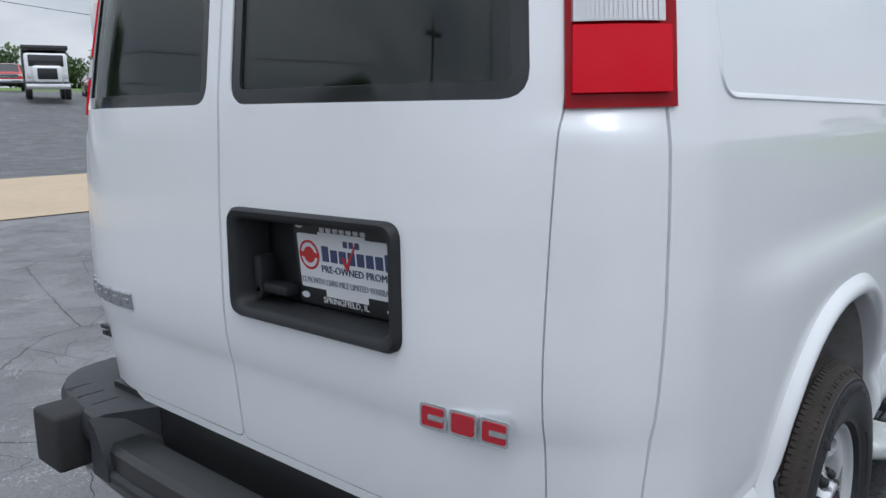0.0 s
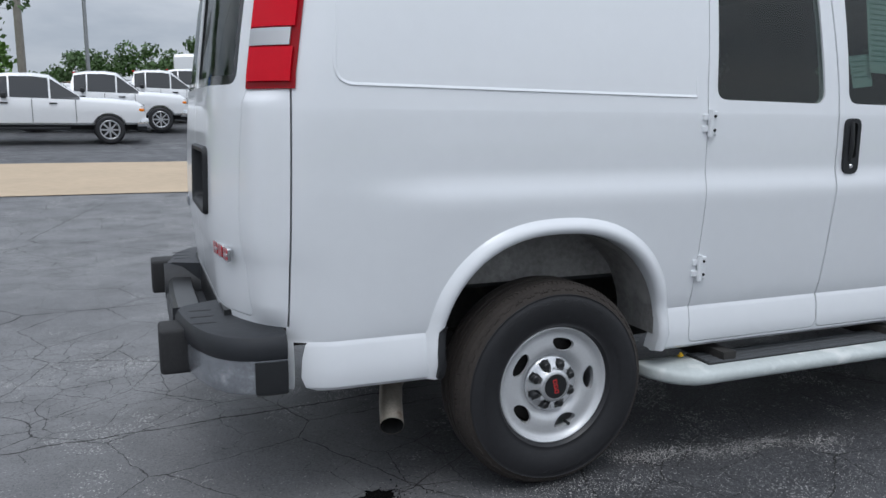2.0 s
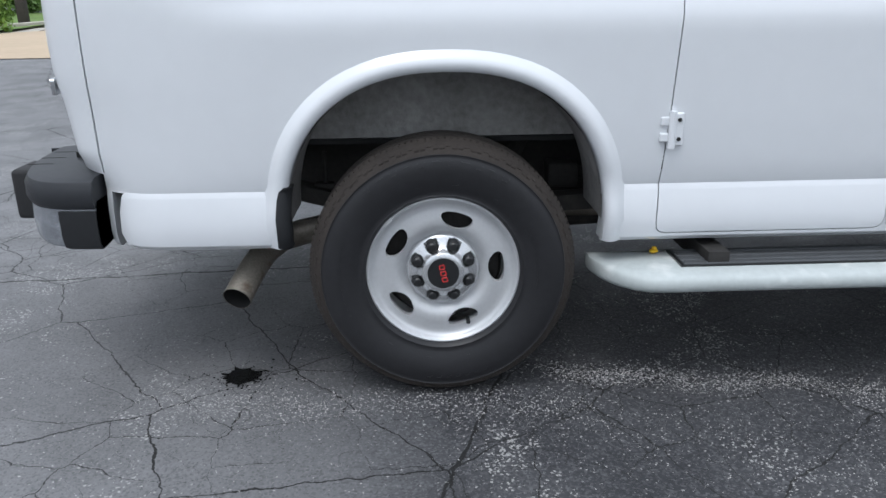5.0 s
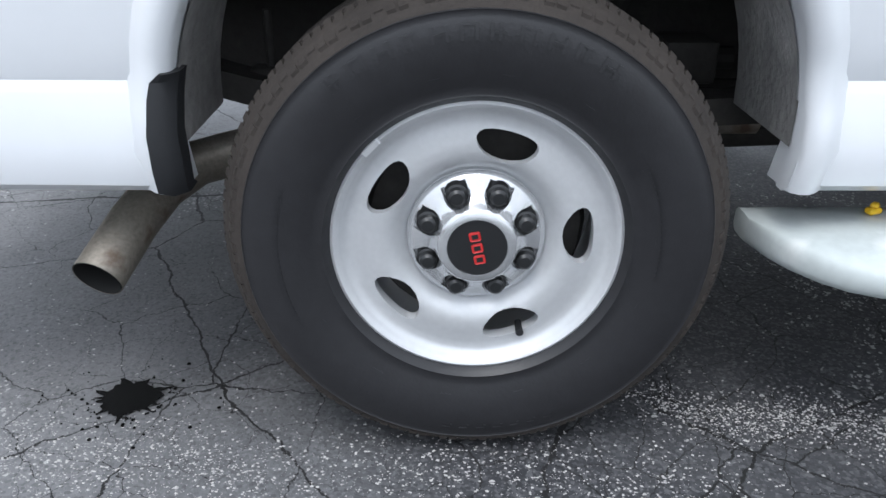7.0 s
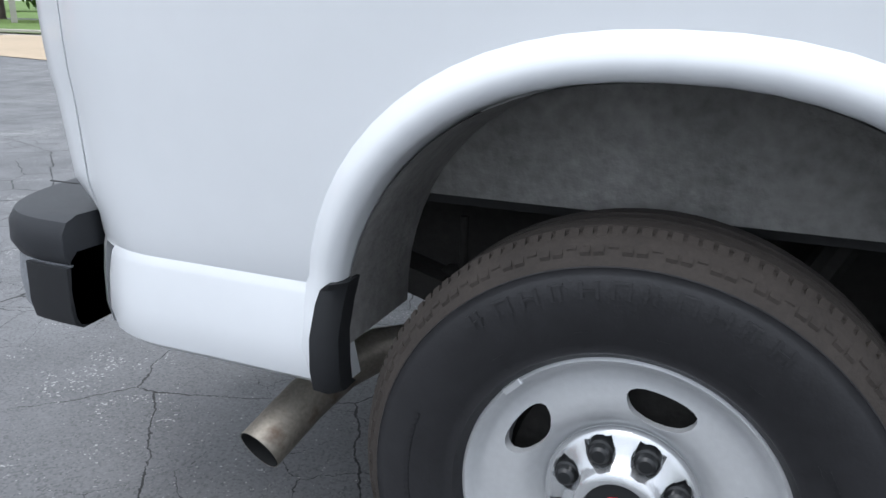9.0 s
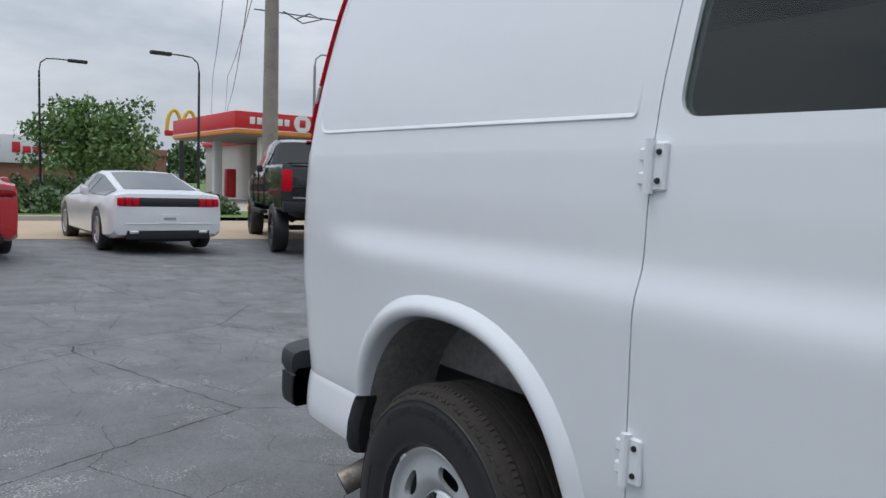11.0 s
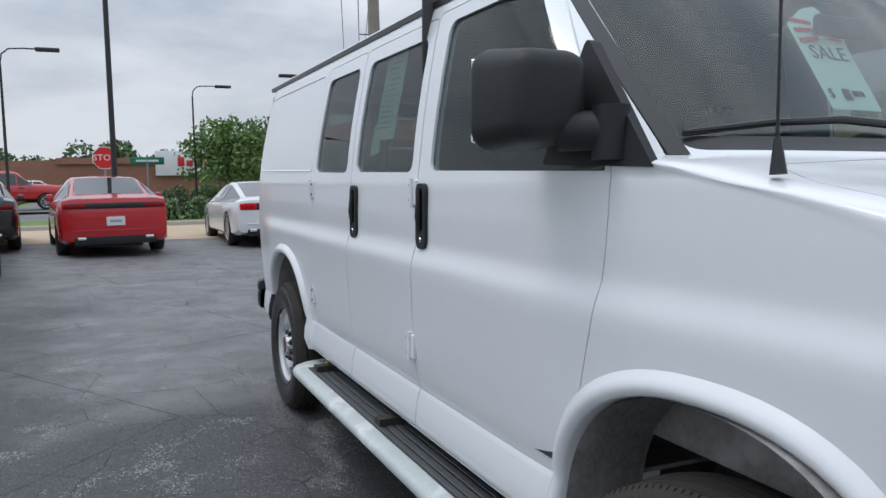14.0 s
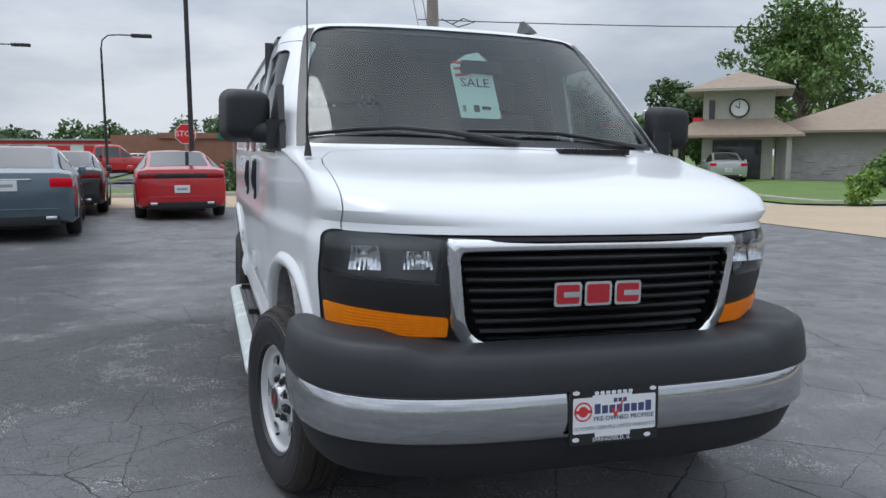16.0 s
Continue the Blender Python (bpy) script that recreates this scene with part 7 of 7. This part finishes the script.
def wire(pts, sag, r):
    out = []
    for a, b_ in zip(pts, pts[1:]):
        a, b_ = Vector(a), Vector(b_)
        for k in range(12):
            t = k / 12
            p = a.lerp(b_, t)
            p.z -= sag * 4 * t * (1 - t)
            out.append(p)
    out.append(Vector(pts[-1]))
    return tube(out, r, 5)


up = root("utility_pole", stand(-19.4, 6.45), "weathered wooden utility pole with cables", "utility pole")
part("pole", tube([(0, 0, -0.2), (0, 0, 4), (0, 0, 9.5)], [0.24, 0.21, 0.16], 14), WOODPOLE, up)
part("crossarm", box(-0.06, 0.06, -1.2, 1.2, 8.9, 9.05, 0.01), WOODPOLE, up)
for k in range(4):
    part("insulator", moved(lathe([(0.0, 0.18), (0.03, 0.16), (0.05, 0.10), (0.03, 0.06), (0.03, 0.0)], 10, "z"), Matrix.Translation((0, -1.05 + 0.7 * k, 9.05))), GREYPOLE, up)
part("cable_coil", tube([(0.1, 0.3, 6.0), (0.1, 0.9, 5.75), (0.1, 1.5, 5.95), (0.1, 1.1, 6.05), (0.1, 0.7, 5.85)], 0.02, 6), TRIM, up)
up2 = root("utility_pole", stand(-6.8, 44.0), "pale utility pole behind the parked trucks", "utility pole")
part("pole", tube([(0, 0, -0.2), (0, 0, 4), (0, 0, 11)], [0.22, 0.2, 0.15], 12), WOODPOLE, up2)
part("crossarm", box(-0.9, 0.9, -0.05, 0.05, 10.0, 10.12, 0.01), WOODPOLE, up2)
H = height(-19.6, 6.0)
for k, (p, sag) in enumerate((([(-19.6, 6.0, H + 6.0), (-14.0, 36, 6.6), (-9.0, 62, 8.0)], 0.3), ([(-19.6, 6.0, H + 7.2), (-14.0, 36, 8.0), (-9.0, 62, 9.5)], 0.3), ([(-19.6, 5.4, H + 9.0), (-60, 18, 9.5), (-110, 34, 9.5)], 0.6), ([(-19.6, 6.6, H + 9.0), (-60, 19.2, 9.5), (-110, 36, 9.5)], 0.6), ([(-19.6, 6.0, H + 7.6), (-62, 20, 7.5), (-112, 36, 7.5)], 0.8), ([(-6.8, 44, 10.2), (20, 46, 7.0)], 0.5))):
    tagged(part("overhead_cable", wire(p, sag, 0.018), TRIM), "thin black overhead cable", "cable", "overhead cables")

# service sign
sg = root("service_sign", stand(-6.95, 24.2, 8), "blue service sign with a white arrow on two posts", "sign")
part("panel", box(-1.12, 1.12, -0.08, 0.08, 1.97, 3.0, 0.03, 2), SIGNBLUE, sg, "blue panel")
part("panel_edge", box(-1.14, 1.14, -0.06, 0.06, 2.99, 3.04, 0.01), GREYPOLE, sg)
part("lettering", moved(lettering("SERVICE", 0.39), Matrix.Translation((-0.32, -0.085, 2.48))), SIGNWHITE, sg, "white service lettering", flat=True)
part("arrow", prism([(0.58, 2.39), (0.78, 2.39), (0.78, 2.28), (0.97, 2.49), (0.78, 2.70), (0.78, 2.59), (0.58, 2.59)], "y", -0.09, -0.07), SIGNWHITE, sg, "white arrow")
for x in (-0.45, 0.45):
    part("post", tube([(x, 0, -0.1), (x, 0, 2.0)], 0.06, 10), GREYPOLE, sg)

hyd = root("fire_hydrant", stand(-9.0, 19.0), "red fire hydrant with a black bonnet", "hydrant")
part("barrel", lathe([(0.0, 0.0), (0.15, 0.0), (0.15, 0.04), (0.105, 0.06), (0.10, 0.42), (0.13, 0.44), (0.13, 0.48), (0.10, 0.50)], 20, "z"), SIGNRED, hyd)
part("bonnet", lathe([(0.14, 0.48), (0.14, 0.52), (0.11, 0.60), (0.05, 0.66), (0.03, 0.72), (0.0, 0.72)], 20, "z"), BLACK, hyd)
part("nozzle", merged(tube([(-0.20, 0, 0.36), (0.20, 0, 0.36)], 0.055, 12), tube([(0, -0.19, 0.32), (0, 0, 0.32)], 0.075, 12)), SIGNRED, hyd)
tagged(part("wooden_post", box(-0.11, 0.11, -0.11, 0.11, 0, 0.95, 0.02), mat("dark_post_wood", (0.05, 0.042, 0.036), 0.9, vary=0.3), at=stand(-9.9, 17.6)), "dark wooden post beside the drive", "post")

# filling station canopy
fs = root("filling_station", stand(-35.2, 13.6, 0), "filling station canopy with a red and orange band", "filling station")
part("canopy", box(-7.5, 2.4, -3.4, 4.0, 3.25, 4.05, 0.05), SOFFIT, fs, "grey canopy soffit")
part("band", box(-7.55, 2.45, -3.45, 4.05, 3.52, 4.32, 0.03), SIGNRED, fs, "red canopy band")
part("orange_band", box(-7.56, 2.46, -3.46, 4.06, 3.32, 3.50, 0.02), SIGNORANGE, fs, "orange stripe")
part("white_band", box(-7.57, 2.47, -3.47, 4.07, 3.495, 3.535), SIGNWHITE, fs)
for k in range(6):
    part("sign_bar", box(2.45, 2.50, -2.75 + 0.34 * k, -2.50 + 0.34 * k, 3.76, 4.08, 0.02), SIGNWHITE, fs, "plain white sign block")
part("sign_disc", moved(lathe([(0.0, 0.0), (0.42, 0.0), (0.42, 0.08), (0.0, 0.08)], 28, "x"), Matrix.Translation((2.45, -0.15, 3.92))), SIGNWHITE, fs, "white round sign")
part("sign_disc_mark", box(2.52, 2.55, -0.30, 0.0, 3.75, 4.1, 0.02), SIGNRED, fs)
for x, y in ((1.2, -1.6), (-5.5, -1.6), (1.2, 2.6), (-5.5, 2.6)):
    part("column", box(x - 0.22, x + 0.22, y - 0.22, y + 0.22, 0, 3.3, 0.03), SIGNWHITE, fs, "white canopy column")
    part("column_base", box(x - 0.35, x + 0.35, y - 0.5, y + 0.5, 0, 0.22, 0.02), CONCRETE, fs)
    part("fuel_pump", box(x - 0.3, x + 0.3, y + 0.5, y + 1.0, 0.15, 1.75, 0.06), SIGNBLUE if x > 0 else SIGNRED, fs, "fuel pump")
st_ = root("station_shop", stand(-45.0, 20.0), "low station shop with a red roof band", "shop")
part("wall", box(-4, 4, -6, 6, 0, 3.2), STUCCO, st_)
part("roof", box(-4.2, 4.2, -6.2, 6.2, 3.2, 3.5, 0.04), SIGNRED, st_)
part("window", box(3.99, 4.03, -4, 4, 0.6, 2.5), CARGLASS, st_)

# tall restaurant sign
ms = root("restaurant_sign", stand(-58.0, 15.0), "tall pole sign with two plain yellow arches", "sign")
part("pole", tube([(0, 0, -0.2), (0, 0, 4.4)], 0.18, 12), DARKPOLE, ms)
part("sign_base", box(-0.15, 0.15, -1.25, 1.25, 4.25, 4.65, 0.04), SIGNRED, ms, "red base panel")
for s in (-1, 1):
    pts_ = [(0, s * 0.58 + 0.52 * math.cos(a), 4.65 + 1.55 * math.sin(a)) for a in [math.pi * k / 14 for k in range(15)]]
    part("arch", tube(pts_, 0.14, 8), SIGNYELLOW, ms, "plain yellow arch")

# store
wg = root("store_building", stand(-68.0, 0.0), "low brown brick store with a white sign panel", "store")
part("wall", box(-12, 2.0, -9, 16, 0, 3.2), BRICK, wg, "brown brick wall")
part("upper_wall", box(-12, 2.3, -5.0, 16, 2.9, 3.4), BRICK, wg)
part("sign_panel", box(2.0, 2.5, 2.6, 11.0, 1.85, 4.0, 0.05), SIGNWHITE, wg, "white sign panel")
for k in range(7):
    part("sign_bar", box(2.5, 2.56, 4.4 + 0.72 * k, 4.95 + 0.72 * k, 2.65, 3.15 + 0.3 * (k == 0), 0.05), SIGNRED, wg, "plain red sign block")
part("entrance", box(1.98, 2.06, 9.0, 14.0, 0.0, 1.75), CARGLASS, wg)

# storage units
su = root("storage_building", stand(-80.0, -30.0), "long white storage building with red roller doors", "storage building")
part("wall", box(-4, 0, -32, 24, 0, 2.9), SIGNWHITE, su, "white wall")
part("roof", box(-4.3, 0.3, -32.3, 24.3, 2.9, 3.1, 0.04), GREYPOLE, su)
for k in range(16):
    part("roller_door", box(-0.02, 0.05, -30 + 3.35 * k, -27.9 + 3.35 * k, 1.15 * (k % 3 == 0), 2.45, 0.02), SIGNRED, su, "red roller door")
part("eave_band", box(0.0, 0.12, -32, 24, 2.6, 2.9), SIGNRED, su)

# stop sign and street name blade
ss = root("stop_sign", stand(-18.5, -1.75), "red octagonal stop sign on a post", "sign")
octo = [(0.38 * math.cos(radians(22.5 + 45 * k)), 2.02 + 0.38 * math.sin(radians(22.5 + 45 * k))) for k in range(8)]
part("post", box(-0.03, 0.0, -0.03, 0.03, -0.1, 2.4), GREYPOLE, ss)
part("face_edge", prism([(y * 0.86, 2.02 + (z - 2.02) * 0.86) for y, z in octo], "x", 0.0, 0.012), SIGNWHITE, ss)
part("face", prism([(y * 0.80, 2.02 + (z - 2.02) * 0.80) for y, z in octo], "x", 0.010, 0.018), SIGNRED, ss, "red face")
part("lettering", moved(lettering("STOP", 0.24), pose(0.022, 0, 2.02, 0, 0, 90)), SIGNWHITE, ss, "white stop lettering", flat=True)
gs_ = root("street_name_sign", stand(-34.0, 0.2), "green street name sign with a plain bar", "sign")
part("post", tube([(0, 0, -0.1), (0, 0, 2.6)], 0.04, 8), GREYPOLE, gs_)
part("blade", box(-0.02, 0.02, -0.75, 0.75, 2.15, 2.5, 0.01), SIGNGREEN, gs_)
part("blade_bar", box(0.02, 0.03, -0.5, 0.5, 2.28, 2.38), SIGNWHITE, gs_)

# stack of mulch bags on pallets
mb = root("mulch_stack", stand(-27.4, 4.8), "stacked red mulch bags on pallets", "bag stack")
rnd = random.Random(6)
for k in range(3):
    part("pallet", box(-0.6, 0.6, -1.9 + 1.35 * k, -0.7 + 1.35 * k, 0, 0.14), WOODPOLE, mb)
    for lay in range(5 - (k == 2)):
        for q in range(2):
            part("bag", moved(box(-0.55, 0.55, -0.29, 0.29, 0, 0.16, 0.06, 2), pose(rnd.uniform(-0.05, 0.05), -1.6 + 1.35 * k + 0.6 * q, 0.14 + 0.145 * lay, 0, 0, rnd.uniform(-5, 5))), MULCH, mb)
for y in (9.0, 10.0):
    tagged(part("guy_guard", tube([(-28, y, 0), (-27.6, y + 0.55, 2.4)], 0.05, 8), SIGNYELLOW), "yellow cable guard tube", "guard", "cable guards")

# bank with clock tower
bk = root("clock_building", pose(-28.9, 26.6, height(-28.9, 26.6), 0, 0, -40), "grey-beige building with a clock tower and tan hip roofs", "building")
part("tower_wall", box(-1.9, 1.6, -1.75, 1.75, 0, 4.75), STUCCO, bk, "stucco tower wall")
def hip(x0, x1, y0, y1, z0, z1, inset):
    rows = [[(x0, y0, z0 - 0.12), (x1, y0, z0 - 0.12), (x1, y1, z0 - 0.12), (x0, y1, z0 - 0.12)], [(x0, y0, z0), (x1, y0, z0), (x1, y1, z0), (x0, y1, z0)], [(x0 + inset[0], y0 + inset[1], z1), (x1 - inset[0], y0 + inset[1], z1), (x1 - inset[0], y1 - inset[1], z1), (x0 + inset[0], y1 - inset[1], z1)]]
    return solid_strip(rows)
part("tower_roof", hip(-2.8, 2.5, -2.6, 2.6, 4.75, 5.75, (2.5, 2.4)), ROOFTAN, bk, "tan tower roof")
part("tower_eave", box(-2.85, 2.55, -2.65, 2.65, 4.62, 4.74), STUCCO, bk)
clk = part("clock_face", moved(lathe([(0.0, 0.06), (0.44, 0.06), (0.44, 0.0)], 36, "x"), pose(1.6, 0.05, 3.75)), SIGNWHITE, bk, "white clock face")
part("clock_ring", moved(lathe([(0.42, 0.0), (0.42, 0.09), (0.50, 0.09), (0.50, 0.0)], 36, "x"), pose(1.6, 0.05, 3.75)), TRIM, bk, "dark clock ring")
part("clock_pointer", merged(moved(box(1.665, 1.675, 0.03, 0.07, 3.72, 4.10), Matrix()), moved(box(0, 0.01, -0.02, 0.02, 0, 0.26), pose(1.668, 0.05, 3.75, 60, 0, 0))), TRIM, bk)
part("main_wall", box(-9.5, 1.0, 1.9, 13.2, 0, 2.55), STUCCO, bk, "stucco wall")
part("stone_wall", box(0.9, 1.12, 2.2, 13.2, 0, 1.55), STONE, bk, "ledge stone lower wall")
rnd = random.Random(12)
for k in range(70):
    y, z, w = rnd.uniform(2.4, 12.5), rnd.uniform(0.1, 1.45), rnd.uniform(0.2, 0.55)
    part("ledge_stone", box(1.10, 1.13 + 0.05 * rnd.random(), y, y + w, z, z + rnd.uniform(0.05, 0.1), 0.012, 1), STONE, bk)
part("main_roof", hip(-10.3, 2.0, 1.0, 14.2, 2.55, 4.75, (6.0, 6.3)), ROOFTAN, bk, "tan hip roof")
part("entry_roof", hip(-0.5, 2.8, -3.4, 3.2, 2.35, 3.2, (1.2, 1.4)), ROOFTAN, bk, "tan entry roof")
part("entry_door", box(1.58, 1.66, -1.2, 1.2, 0, 2.1), CARGLASS, bk)
for y in (-3.0, 2.5):
    part("entry_post", box(2.3, 2.55, y - 0.12, y + 0.12, 0, 2.3), STUCCO, bk)
part("wall_sign", box(1.6, 1.75, -2.25, -1.75, 2.5, 3.3, 0.03), SIGNRED, bk, "red wall sign")
part("tower_window", box(1.58, 1.63, -1.45, -1.15, 3.2, 4.2), CARGLASS, bk)
for k in range(2):
    tagged(part("roof_vent", tube([(0, 0, 3.2), (0, 0, 4.75), (0, 0.25, 4.85)], 0.09, 8), SIGNWHITE, at=bk.matrix_basis @ pose(-5.5, 11.0 + 0.7 * k, 0)), "white roof vent pipe", "vent", "roof vents")

# shed far beyond the field
fb_ = root("farm_shed", stand(-44, 96), "low white shed beyond the field", "shed")
part("wall", box(-7, 7, -3, 3, 0, 2.6), SIGNWHITE, fb_)
part("roof", hip(-7.3, 7.3, -3.3, 3.3, 2.6, 3.8, (1.0, 2.9)), GREYPOLE, fb_)
